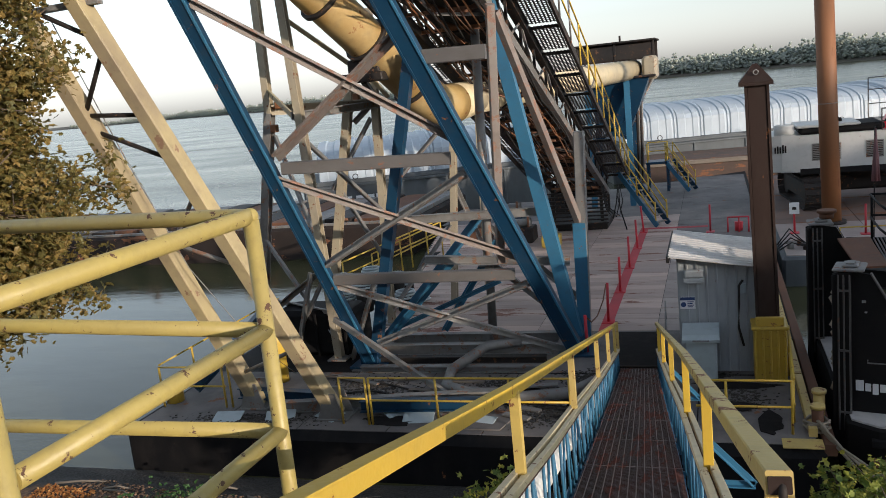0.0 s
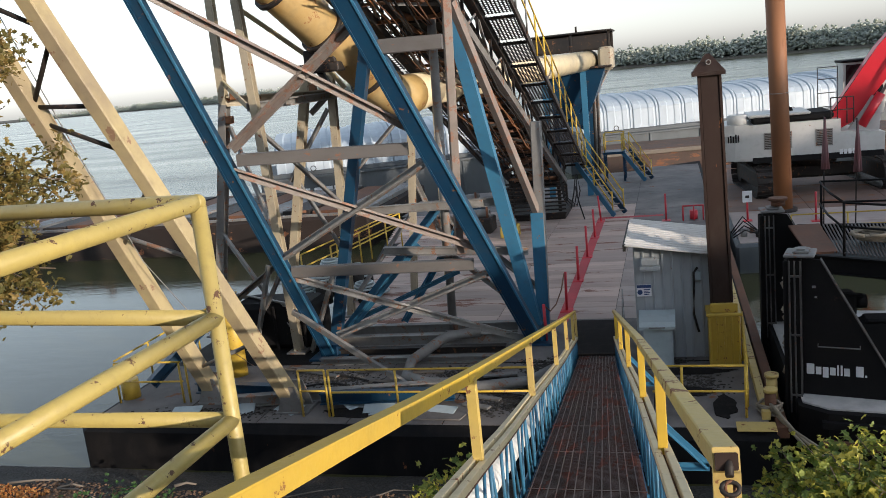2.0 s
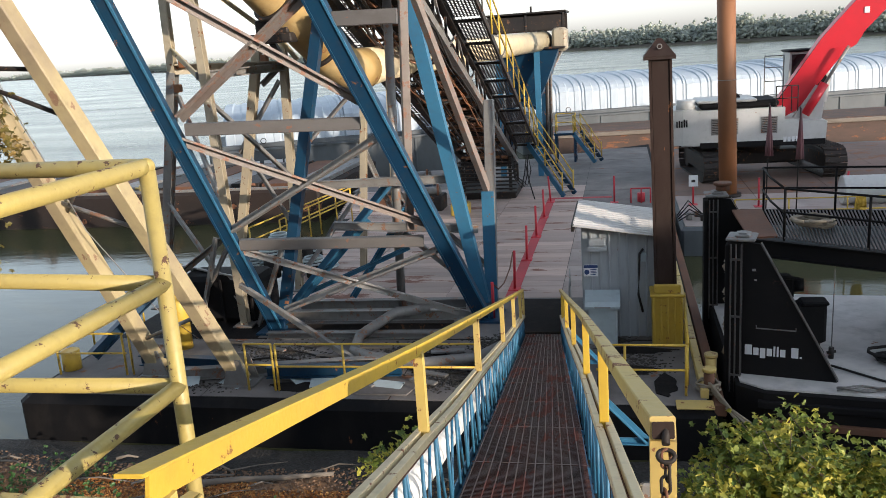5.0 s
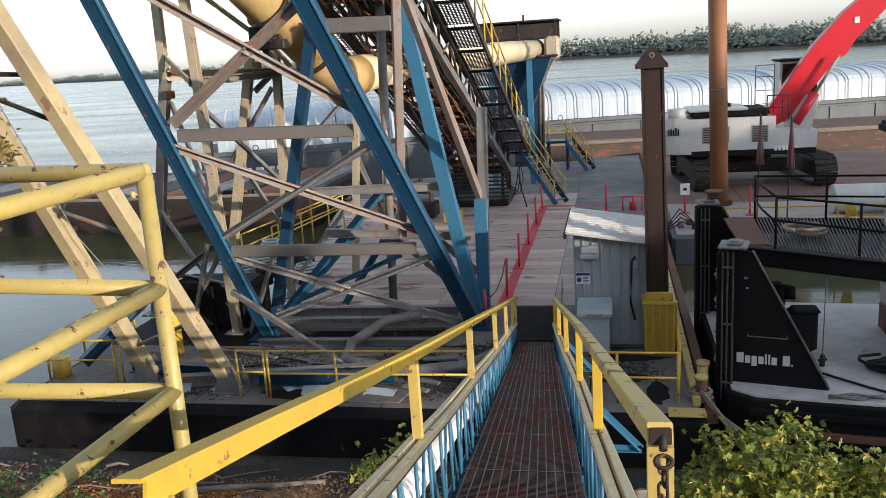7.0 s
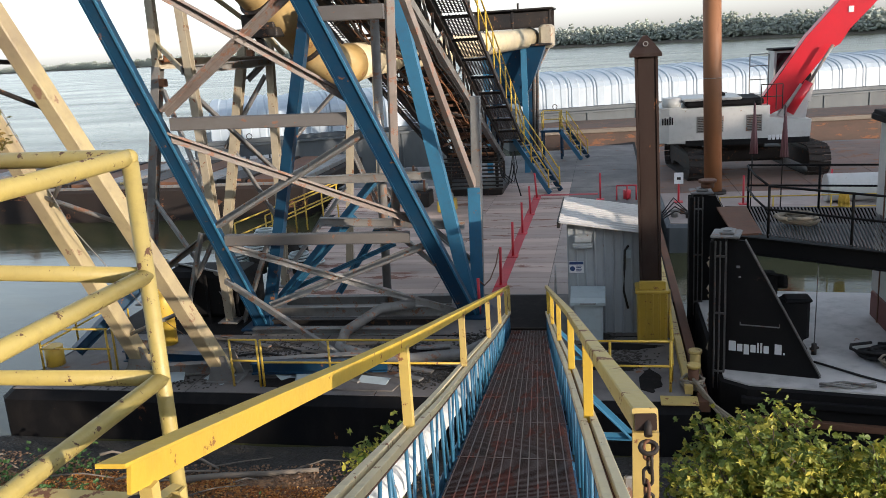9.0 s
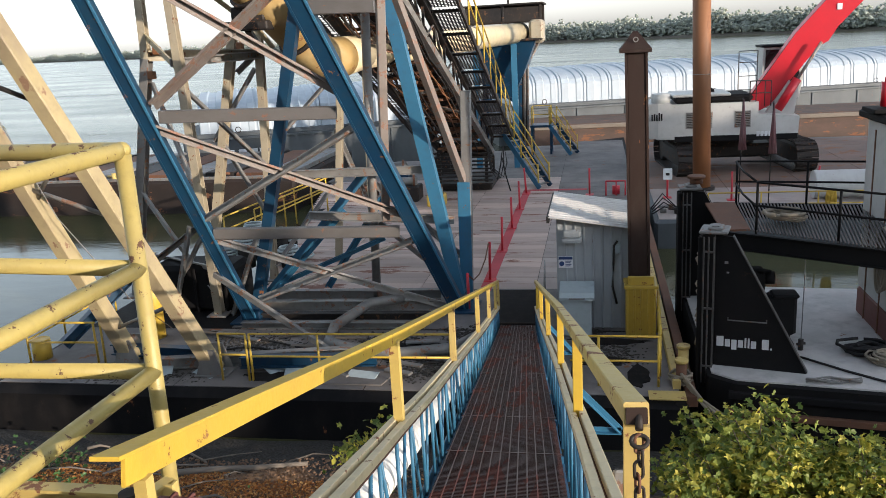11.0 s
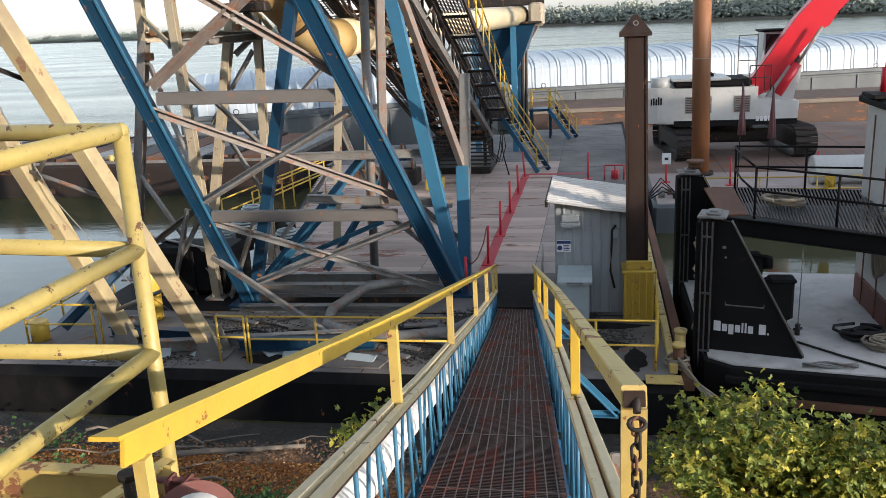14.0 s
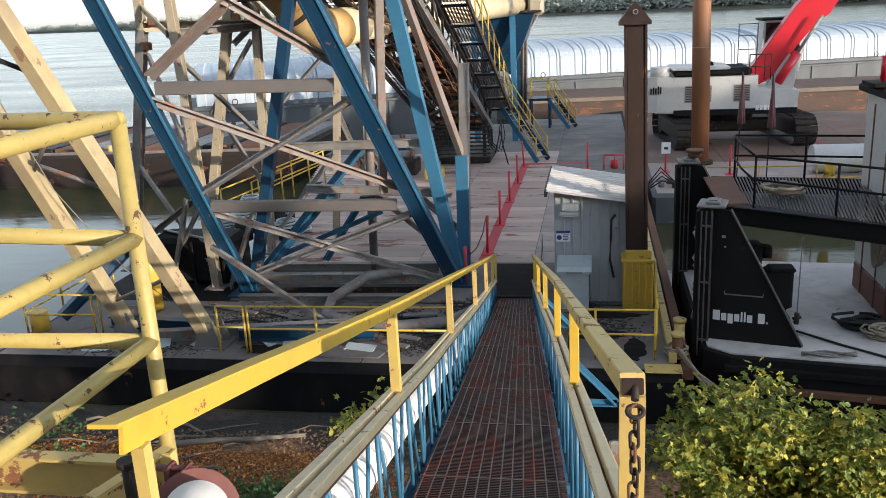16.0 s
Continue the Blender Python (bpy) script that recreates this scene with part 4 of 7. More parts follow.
for z in (3.05, 3.52):
    line(land, "rail", [(-2.4, 46.6, z), (-3.4, 46.6, z), (-3.4, 45.6, z)], 0.055, YELLOW_SAFE)

# ---- transfer house at the end of the duct ----
house = thing("transfer_house", (-4.4, 43, 1), "dark open transfer house on a blue hopper frame", "transfer house")
for x in (-5.7, -3.85):
    for y in (41.4, 44.6):
        member(house, "column", (x, y, 1.0), (x, y, 7.0), "I", 0.26, 0.28, BLUE_LIGHT if y < 43 else BLUE, t=0.03, up=(0, 1, 0))
for a, b in (((-5.7, 41.4, 5.4), (-3.85, 41.4, 4.2)), ((-3.85, 41.4, 5.3), (-5.7, 41.4, 3.9)), ((-5.7, 41.4, 3.0), (-3.85, 41.4, 3.0))):
    member(house, "brace", a, b, "box", 0.14, 0.14, BLUE)
bm = bmesh.new()
rings = [[bm.verts.new((x, y, z)) for x, y in ((cx - a, 43 - b), (cx + a, 43 - b), (cx + a, 43 + b), (cx - a, 43 + b))] for cx, a, b, z in
         ((-4.55, 0.45, 0.5, 4.3), (-4.5, 1.0, 1.0, 5.4), (-4.4, 1.55, 1.5, 6.95), (-4.4, 1.6, 1.55, 7.05))]
for r, s in zip(rings, rings[1:]):
    for i in range(4):
        bm.faces.new((r[i], r[(i + 1) % 4], s[(i + 1) % 4], s[i]))
bm.faces.new(rings[0][::-1])
bm.faces.new(rings[-1])
piece(house, "hopper", bm, BLUE, "dark blue steel hopper")
bm = bmesh.new()
block(bm, (-6.3, 41.3, 7.04), (-2.5, 44.8, 7.14), 0.02)
piece(house, "floor_plate", bm, DARK)
for x in (-6.2, -4.4, -2.6):
    for y in (42.2, 44.7):
        member(house, "frame_post", (x, y, 7.1), (x, y, 8.75), "box", 0.1, 0.1, DARK, up=(0, 1, 0))
for lo, hi in (((-6.2, 44.66, 7.9), (-2.6, 44.72, 8.72)), ((-6.2, 42.18, 7.95), (-2.62, 42.24, 8.62)), ((-6.25, 42.2, 7.9), (-6.19, 44.7, 8.7))):
    bm = bmesh.new()
    block(bm, lo, hi, 0.01)
    piece(house, "side_sheet", bm, DARK)
bm = bmesh.new()
block(bm, (-6.35, 42.0, 8.72), (-2.45, 44.9, 8.8), 0.02)
piece(house, "roof_sheet", bm, DARK)
bm = bmesh.new()
block(bm, (-3.15, 41.9, 6.9), (-2.45, 43.4, 8.0), 0.12)
piece(house, "end_box", bm, CREAM, "cream end box of the duct")
for i in range(4):
    line(house, "drop_pipe", [(-3.0 + i * 0.1, 42.2 + i * 0.4, 7.0), (-3.5 + i * 0.05, 42.2 + i * 0.4, 5.9), (-3.6 + i * 0.05, 42.2 + i * 0.4, 2.0)], 0.1, GALV if i % 2 else DARK)
line(house, "roof_whip", [(-4.2, 43, 8.8), (-4.2, 43, 9.1)], 0.1, DARK)


# ---- gangway from the bank landing down to the deck ----
def table(y, pairs):
    for (a, u), (b, v) in zip(pairs, pairs[1:]):
        if y <= b:
            return u + (v - u) * (y - a) / (b - a)
    return pairs[-1][1]


def gw(y, off=0.0, h=0.0):
    """A point over the gangway's walking surface: distance along, side offset, height."""
    wide = table(y, ((0, 1.07), (5, 1.055), (8, 1.035), (12, 0.965), (18.5, 0.855)))
    return Vector((-0.763 - 0.0794 * y + wide * (off + 0.525) / 1.05, y, 5.804 - 0.262 * y + h))


RAIL = lambda y: table(y, ((0, 1.345), (1.49, 1.31), (2.06, 1.298), (3.3, 1.262), (4.71, 1.231), (8.15, 1.182), (12.77, 1.117), (17.8, 1.052), (18.8, 1.04)))
LEDGE = lambda y: table(y, ((0, 0.84), (2.72, 0.736), (3.73, 0.694), (4.45, 0.674), (5.79, 0.619), (7.95, 0.58), (12.52, 0.48), (18.5, 0.43)))
RAIL_L = RAIL_R = RAIL
LEDGE_L = LEDGE_R = LEDGE
gang = thing("gangway", (-0.4, 1.0, 5.0), "long sloping steel gangway with yellow handrails and red-brown grating", "gangway")
ys = [1.2 + i * 0.55 for i in range(32)]
# grating: bearing bars along, cross bars across
bm, ribs = bmesh.new(), bmesh.new()
for i in range(13):
    o = -0.456 + i * 0.076
    sweep(bm, [gw(0.2, o, -0.026), gw(18.35, o, -0.026)], "box", 0.009, 0.035)
    sweep(ribs, [gw(0.2, o, -0.0035), gw(18.35, o, -0.0035)], "box", 0.009, 0.007)
for i in range(13):                                   # seams between the grating panels
    sweep(ribs, [gw(0.6 + i * 1.47, -0.48, -0.002), gw(0.6 + i * 1.47, 0.48, -0.002)], "box", 0.02, 0.008, up=(0, 0.25, 1))
for i in range(560):
    y = 0.22 + i * 0.0324
    sweep(bm, [gw(y, -0.47, -0.009), gw(y, 0.47, -0.009)], "box", 0.011, 0.012, up=(0, 0.25, 1))
piece(gang, "bar_top", ribs, GRATING_RIB, "worn tops of the grating bars, with highlights in their colour", kind="stuff")
piece(gang, "grating", bm, GRATING, "red-brown worn walkway grating", kind="stuff")
for i in range(13):
    y = 0.6 + i * 1.47
    member(gang, "cross_bearer", gw(y, -0.5, -0.09), gw(y, 0.5, -0.09), "L", 0.08, 0.1, BLUE_LIGHT, t=0.015)
for s, ledge in ((-1, LEDGE_L), (1, LEDGE_R)):
    member(gang, "bottom_chord", gw(0.1, 0.51 * s, -0.06), gw(18.4, 0.51 * s, -0.06), "L", 0.07, 0.1, BLUE_LIGHT, t=0.012)
    for d, w in ((0.0, 0.042), (0.062, 0.044)):
        bm = bmesh.new()
        sweep(bm, [gw(y, (0.50 + d) * s, ledge(y) + (0.012 if d else 0)) for y in ys], "box", w, 0.05)
        piece(gang, "top_chord", bm, CHORD, "cream-painted top chord")
    bm = bmesh.new()
    sweep(bm, [gw(y, 0.535 * s, ledge(y) - 0.03) for y in ys], "box", 0.11, 0.02)
    piece(gang, "chord_web", bm, RUST)
    y = 1.3
    while y < 18.2:
        top = lambda v: gw(v, 0.50 * s, ledge(v) - 0.02)
        line(gang, "side_bar", [gw(y, 0.50 * s, -0.03), top(y)], 0.024, BLUE_LIGHT, n=7)
        line(gang, "side_bar", [gw(y + 0.04, 0.50 * s, -0.03) if int(y * 10) % 2 else top(y + 0.03), top(y + 0.3) if int(y * 10) % 2 else gw(y + 0.3, 0.50 * s, -0.03)], 0.021,
             BLUE_LIGHT, n=7)
        y += 0.5
bm = bmesh.new()
sweep(bm, [gw(y, -0.515, RAIL_L(y) - 0.029) for y in [1.5] + ys[1:] + [18.75]], "box", 0.009, 0.058)
sweep(bm, [gw(y, -0.541, RAIL_L(y) + 0.002) for y in [1.485] + ys[1:] + [18.75]], "box", 0.06, 0.009)
piece(gang, "handrail", bm, YELLOW_SAFE, "yellow angle-iron handrail")
bm = bmesh.new()
sweep(bm, [gw(y, 0.535, RAIL_R(y) - 0.03) for y in [2.31] + ys[3:] + [18.75]], "box", 0.068, 0.062)
piece(gang, "handrail", bm, YELLOW, "weathered yellow box-section handrail")
# dark plate over the solid end: the hollow's inner shade and rust as colour
bm = bmesh.new()
sweep(bm, [gw(2.302, 0.535, RAIL_R(2.31) - 0.036), gw(2.3095, 0.535, RAIL_R(2.31) - 0.036)], "box", 0.058, 0.045)
piece(gang, "rail_end", bm, BROWN_POST, "dark plate for the handrail's hollow end, shade and rust in its colour")
for y in (4.59, 7.87, 11.49, 14.43, 17.0, 18.5):
    member(gang, "rail_post", gw(y, -0.525, LEDGE_L(y)), gw(y, -0.525, RAIL_L(y) - 0.04), "L", 0.055, 0.055, YELLOW, t=0.01, up=(0, 1, 0))
for y in (5.1, 7.7, 11.0, 14.3, 17.2):
    member(gang, "rail_post", gw(y, 0.535, LEDGE_R(y)), gw(y, 0.535, RAIL_R(y) - 0.05), "box", 0.06, 0.05, YELLOW_SAFE, up=(0, 1, 0))
member(gang, "end_post", gw(1.57, -0.515, -0.1), gw(1.57, -0.515, RAIL_L(1.57) - 0.058), "L", 0.028, 0.03, YELLOW, t=0.012, up=(0, 1, 0))
member(gang, "end_post", gw(2.355, 0.54, -0.1), gw(2.355, 0.54, RAIL_R(2.355) - 0.062), "C", 0.066, 0.07, YELLOW, t=0.012, up=(0, 1, 0), turn=90)
bm = bmesh.new()
sweep(bm, [gw(1.6, -0.57, 1.06), gw(1.6, -0.57, 1.19)], w=0.026, n=12)
sweep(bm, [gw(1.6, -0.57, 1.19), gw(1.6, -0.57, 1.203)], w=0.042, n=14)
piece(gang, "rail_bolt", bm, DARK)
# outrigger brackets below the right side
for y in (7.0, 12.5):
    a, b, c = gw(y, 0.57, 0.57), gw(y, 1.02, 0.1), gw(y, 0.5, 0.1)
    member(gang, "side_bracket", a, b, "L", 0.05, 0.05, BLUE_LIGHT, t=0.01)
    member(gang, "side_bracket", c, b, "L", 0.05, 0.05, BLUE_LIGHT, t=0.01)
bm = bmesh.new()
block(bm, (0, 0, 0), (0.06, 0.03, 0.26), 0.01, Matrix.Translation(gw(3.6, 0.6, 0.45)))
piece(gang, "lock_plate", bm, GALV)

flap = thing("ramp_flap", (-1.9, 19.5, 1.0), "dark steel ramp flap resting on the deck at the gangway's foot", "ramp")
bm = bmesh.new()
prism(bm, [(-2.36, 18.28), (-1.36, 18.28), (-1.55, 20.85), (-2.55, 20.85)], 0.03, Matrix.Translation((0, 0, 1.02)))
piece(flap, "plate", bm, RUBBER_MAT)
line(flap, "hinge_pin", [(-2.42, 18.3, 1.05), (-1.32, 18.3, 1.05)], 0.06, DARK)


# chain hanging from the right-hand end post
chain = thing("rusty_chain", tuple(gw(2.3, 0.54, 1.1)), "rusty steel chain hanging from the gangway end post", "chain")


def link(m):
    bm = bmesh.new()
    pts = [(0.013 * math.cos(a), 0, 0.013 * math.sin(a) + (0.014 if math.sin(a) > 0 else -0.014)) for a in [i * math.pi / 6 for i in range(12)]]
    sweep(bm, [m @ Vector(p) for p in pts], w=0.0095, n=7, closed=True, up=(0, 1, 0))
    return bm


top = gw(2.3, 0.54, 1.185)
for i in range(17):
    p = top + Vector((0.004 * math.sin(i * 1.7), -0.02, -i * 0.039))
    piece(chain, "chain_link", link(Matrix.Translation(p) @ Matrix.Rotation(radians(90 * (i % 2) + 20), 4, "Z")), DARK if i % 3 else RUST)
bm = bmesh.new()
sweep(bm, [top + Vector((0.022 * math.cos(a), -0.03 + 0.012 * math.sin(a), 0.012 + 0.012 * math.sin(a))) for a in [i * math.pi / 7 for i in range(14)]], w=0.013, n=8, closed=True)
sweep(bm, [top + Vector((0, -0.02, 0.04)), top + Vector((0.0, 0.02, 0.075))], w=0.022, n=8)
piece(chain, "shackle", bm, DARK)

# ---- yellow pipe guardrail of the landing ----
guard = thing("pipe_guardrail", (-1.4, 2.4, 5.6), "chipped pale yellow pipe guardrail at the landing's corner", "guardrail")
CX, CY = -1.285, 2.34
ZT, ZM, ZL = 7.208, 6.863, 6.542
NEAR = Vector((-1.30, 1.375, 0)) - Vector((CX, CY, 0))
FARV = Vector((-1.155, 0.09, 0))
line(guard, "corner_post", [(CX, CY, 5.3), (CX, CY, ZT - 0.012)], 0.0483, YELLOW_PIPE, n=20)
for z in (ZT, ZM, ZL):
    c = Vector((CX, CY, z))
    if z == ZT:
        line(guard, "rail", [c + FARV * 2.0, c + FARV * 0.06, c + FARV * 0.0 + NEAR * 0.015, c + NEAR * 0.06, c + NEAR * 1.35], 0.0485, YELLOW_PIPE, n=20)
    else:
        line(guard, "rail", [c, c + FARV * 2.0 - Vector((0, 0, 0.11 if z == ZL else 0))], 0.0483, YELLOW_PIPE, n=20)
        line(guard, "rail", [c, c + NEAR * (1.0 if z == ZM else 1.35)], 0.0483, YELLOW_PIPE, n=20)
bm = bmesh.new()
bmesh.ops.create_uvsphere(bm, u_segments=20, v_segments=12, radius=0.0246, matrix=Matrix.Translation((CX, CY, ZT)))
for f in bm.faces:
    f.smooth = True
piece(guard, "corner_weld", bm, YELLOW_PIPE)
for d in (FARV * 1.98, NEAR * 1.02):
    p = Vector((CX, CY, 0)) + d
    line(guard, "post", [(p.x, p.y, 5.3), (p.x, p.y, ZT)], 0.0483, YELLOW_PIPE, n=16)
# landing edge channel and floor, mostly below the view
landing = thing("bank_landing", (-1.2, 0.4, 5.5), "yellow-edged steel landing on the bank", "landing")
member(landing, "edge_channel", (-2.9, 2.20, 6.163), (-1.35, 2.20, 6.163), "C", 0.05, 0.122, YELLOW, t=0.01)
member(landing, "edge_channel", (-1.335, 2.0, 6.163), (-1.25, 2.28, 6.163), "C", 0.04, 0.122, YELLOW, t=0.01)
member(landing, "edge_stub", (-1.235, 2.25, 5.9), (-1.235, 2.25, 6.225), "L", 0.035, 0.035, YELLOW, t=0.008, up=(0, 1, 0))
bm = bmesh.new()
block(bm, (-2.9, -2.2, 5.86), (0.75, 0.9, 5.92), 0.01)
piece(landing, "floor_plate", bm, DARK)
for x, y in ((-2.8, 1.9), (-2.8, -2.0), (0.6, -2.0), (0.6, 0.8), (-1.0, 1.9)):
    member(landing, "leg", (x, y, 2.0), (x, y, 5.95), "box", 0.12, 0.12, GALV, up=(0, 1, 0))

# ---- white pipeline slung along the gangway ----
line_pipe = thing("pipeline", (-1.1, 2.3, 6.0), "white pipeline with a red-oxide coupling along the gangway", "pipeline")
PA = Vector((-1.027, 2.0, 6.19))
piece(line_pipe, "pipe_run", sweep(bmesh.new(), [PA, PA + Vector((0.07, -0.12, 0.085)), PA + Vector((0.10, -0.19, 0.06)), PA + Vector((0.115, -0.235, -0.03)), PA + Vector((0.12, -0.25, -0.6))], "round", 0.165, 0.165, n=28), WHITE_PIPE, "grey painted pipe")
RAY = Vector((-1.11, 1.95, -1.38)) * 0.3
piece(line_pipe, "riser", sweep(bmesh.new(), [PA, PA + RAY, PA + RAY * 1.3 + Vector((0, 0, -0.3)), PA + RAY * 1.35 + Vector((0, 0, -2.2))], "round", 0.165, 0.165, n=24), WHITE_PIPE)
piece(line_pipe, "pipe_run", sweep(bmesh.new(), [gw(2.4, -0.68, 0.36), gw(8.0, -0.68, 0.22), gw(17.8, -0.68, 0.1)], "round", 0.22, 0.22, n=24), WHITE_PIPE)
u = RAY.normalized()
bm = bmesh.new()
sweep(bm, [PA - u * 0.06, PA - u * 0.045, PA + u * 0.045, PA + u * 0.06], w=0.232, n=30)
piece(line_pipe, "coupling", bm, FLANGE, "red-oxide bolted pipe coupling")
for ang in (112, 292):
    v = Vector((math.cos(radians(ang)), 0.2, math.sin(radians(ang)))).normalized() * 0.13
    bm = bmesh.new()
    for sx in (-0.036, 0.014):
        block(bm, (sx + 0.004, -0.028, -0.035), (sx + 0.02, 0.028, 0.012), 0.006, Matrix.Translation(PA + v))
    sweep(bm, [PA + v + Vector((-0.06, 0, 0.0)), PA + v + Vector((0.06, 0, 0.0))], w=0.02, n=8)
    piece(line_pipe, "coupling_bolt", bm, FLANGE)


# ---- shed and gear at the foot of the gangway ----
shed = thing("equipment_shed", (0, 19.3, 1.0), "small grey corrugated metal shed with a pale ribbed roof", "shed")
SX0, SX1, SY0, SY1 = -0.84, 0.74, 18.2, 20.4
eave = lambda x: 3.5 - (x + 0.84) * 0.15


def ribbed_wall(p, q, z0, zf, pitch=0.2, depth=0.03):
    """A corrugated sheet from plan point p to q, with ribs, of real thickness."""
    p, q = Vector(p), Vector(q)
    d = (q - p)
    n = max(2, round(d.length / pitch))
    out = Vector((d.y, -d.x)).normalized()
    prof = []
    for i in range(n):
        for f, o in ((0.0, 0), (0.72, 0), (0.80, 1), (0.94, 1)):
            prof.append(p + d * ((i + f) / n) + out * depth * o)
    prof.append(q)
    bm = bmesh.new()
    outer = [(bm.verts.new((v.x, v.y, z0)), bm.verts.new((v.x, v.y, zf(v.x)))) for v in prof]
    inner = [(bm.verts.new((v.x - out.x * 0.04, v.y - out.y * 0.04, z0)), bm.verts.new((v.x - out.x * 0.04, v.y - out.y * 0.04, zf(v.x)))) for v in prof]
    for a, b in zip(range(len(prof) - 1), range(1, len(prof))):
        bm.faces.new((outer[a][0], outer[b][0], outer[b][1], outer[a][1]))
        bm.faces.new((inner[b][0], inner[a][0], inner[a][1], inner[b][1]))
        bm.faces.new((outer[a][1], outer[b][1], inner[b][1], inner[a][1]))
        bm.faces.new((outer[b][0], outer[a][0], inner[a][0], inner[b][0]))
    for k in (0, -1):
        bm.faces.new((outer[k][0], outer[k][1], inner[k][1], inner[k][0]))
    return bm


for p, q in (((SX0, SY0), (SX1, SY0)), ((SX1, SY0 + 0.045), (SX1, SY1)), ((SX1 - 0.045, SY1), (SX0, SY1)), ((SX0, SY1), (SX0, SY0 + 0.045))):
    piece(shed, "wall", ribbed_wall(p, q, 1.0, lambda x: eave(x)), SHED)
n = 14
ya, yb = 17.88, 20.75
crest = []
for i in range(n):                                   # ribs run down the slope, left to right
    for f, h in ((0.0, 0.0), (0.58, 0.0), (0.66, 0.03), (0.92, 0.03)):
        crest.append((ya + (yb - ya) * (i + f) / n, h))
crest.append((yb, 0.0))
outline = crest + [(y, h - 0.02) for y, h in reversed(crest)]
bm = prism(bmesh.new(), outline, 1.88, Matrix(((0, 0, 1, -1.02), (1, 0, 0, 0), (0, 1, -0.15, eave(-1.02) + 0.07), (0, 0, 0, 1))))
piece(shed, "roof", bm, ROOF, "pale ribbed sheet roof")
bm = bmesh.new()
prism(bm, [(-1.06, 17.9), (-1.0, 17.9), (-1.0, 20.7), (-1.06, 20.7)], 0.14, Matrix.Translation((0, 0, 3.46)))
piece(shed, "fascia", bm, DARK)
bm = bmesh.new()
block(bm, (-0.74, 18.02, 3.0), (-0.32, 18.2, 3.08), 0.01)
block(bm, (-0.72, 18.04, 3.08), (-0.34, 18.16, 3.26), 0.03)
block(bm, (-0.7, 18.0, 2.98), (-0.36, 18.16, 3.0), 0.005)
piece(shed, "vent_hood", bm, SHED, "dark-lipped vent hood")
line(shed, "hose", [(0.44, 18.13, 3.0), (0.36, 18.08, 2.9), (0.35, 18.06, 2.5), (0.33, 18.07, 2.0), (0.42, 18.08, 1.6)], 0.05, RUBBER)
bm = bmesh.new()
block(bm, (0.36, 18.1, 2.72), (0.5, 18.17, 2.92), 0.01)
piece(shed, "switch_box", bm, CABINET)
sign = thing("notice_sign", (-0.68, 18.15, 2.4), "small white notice sign with a blue band on the shed wall", "sign")
bm = bmesh.new()
block(bm, (-0.83, 18.135, 2.40), (-0.52, 18.15, 2.66), 0.003)
piece(sign, "plate", bm, SIGN_WHITE)
bm = bmesh.new()
block(bm, (-0.825, 18.128, 2.59), (-0.525, 18.1345, 2.655), 0.001)
piece(sign, "header_band", bm, BLUE_SIGN)
bm = bmesh.new()
sweep(bm, [(-0.76, 18.1345, 2.495), (-0.76, 18.128, 2.495)], w=0.11, n=18)
piece(sign, "symbol_disc", bm, BLUE_SIGN)
for i in range(4):
    bm = bmesh.new()
    block(bm, (-0.68, 18.129, 2.545 - i * 0.036), (-0.55 - 0.02 * (i % 2), 18.1345, 2.562 - i * 0.036), 0.001)
    piece(sign, "text_bar", bm, BLUE_SIGN)

cab_ = thing("storage_box", (-0.42, 17.9, 1.0), "pale blue-grey plastic utility box with a sloped lid", "box")
bm = bmesh.new()
block(bm, (-0.74, 17.62, 1.0), (-0.12, 18.08, 1.86), 0.03)
piece(cab_, "body", bm, CABINET)
bm = bmesh.new()
for side in (0,):
    o = [(17.52, 1.84), (18.12, 1.88), (18.12, 2.1), (17.62, 1.98), (17.52, 1.9)]
    m = Matrix(((0, 0, 1, -0.8), (1, 0, 0, 0), (0, 1, 0, 0), (0, 0, 0, 1)))
    prism(bm, o, 0.74, m)
piece(cab_, "lid", bm, CABINET, "overhanging pale lid")
bm = bmesh.new()
block(bm, (-0.6, 17.5, 1.87), (-0.26, 17.54, 1.9), 0.01)
piece(cab_, "latch", bm, GALV)

spud = thing("spud_post", (0.9, 17.8, 1.0), "dark brown square spud post in a yellow steel well", "post")
P0, P1 = Vector((0.90, 17.85, 1.1)), Vector((0.80, 17.85, 7.0))
member(spud, "post", P0, P1, "box", 0.38, 0.38, BROWN_POST, up=(0, 1, 0))
for dx in (-0.2, 0.2):
    member(spud, "corner_angle", P0 + Vector((dx, -0.185, 0)), P1 + Vector((dx, -0.185, 0)), "box", 0.05, 0.05, BROWN_POST, up=(0, 1, 0))
bm = bmesh.new()
rs = [[bm.verts.new((0.79 + a * sx, 17.85 + a * sy, z)) for sx, sy in ((-1, -1), (1, -1), (1, 1), (-1, 1))] for a, z in ((0.31, 6.95), (0.31, 7.02), (0.06, 7.34), (0.04, 7.36))]
for r, s in zip(rs, rs[1:]):
    for i in range(4):
        bm.faces.new((r[i], r[(i + 1) % 4], s[(i + 1) % 4], s[i]))
bm.faces.new(rs[0][::-1])
bm.faces.new(rs[-1])
piece(spud, "cap", bm, BROWN_POST, "pointed steel cap")
bm = bmesh.new()
sweep(bm, [(0.79 + 0.045 * math.cos(a), 17.6, 7.2 + 0.045 * math.sin(a)) for a in [i * math.pi / 5 for i in range(10)]], w=0.02, n=6, closed=True, up=(0, 1, 0))
piece(spud, "lifting_eye", bm, GALV)
bm = bmesh.new()
block(bm, (0.6, 17.52, 1.0), (1.22, 18.15, 2.12), 0.02)
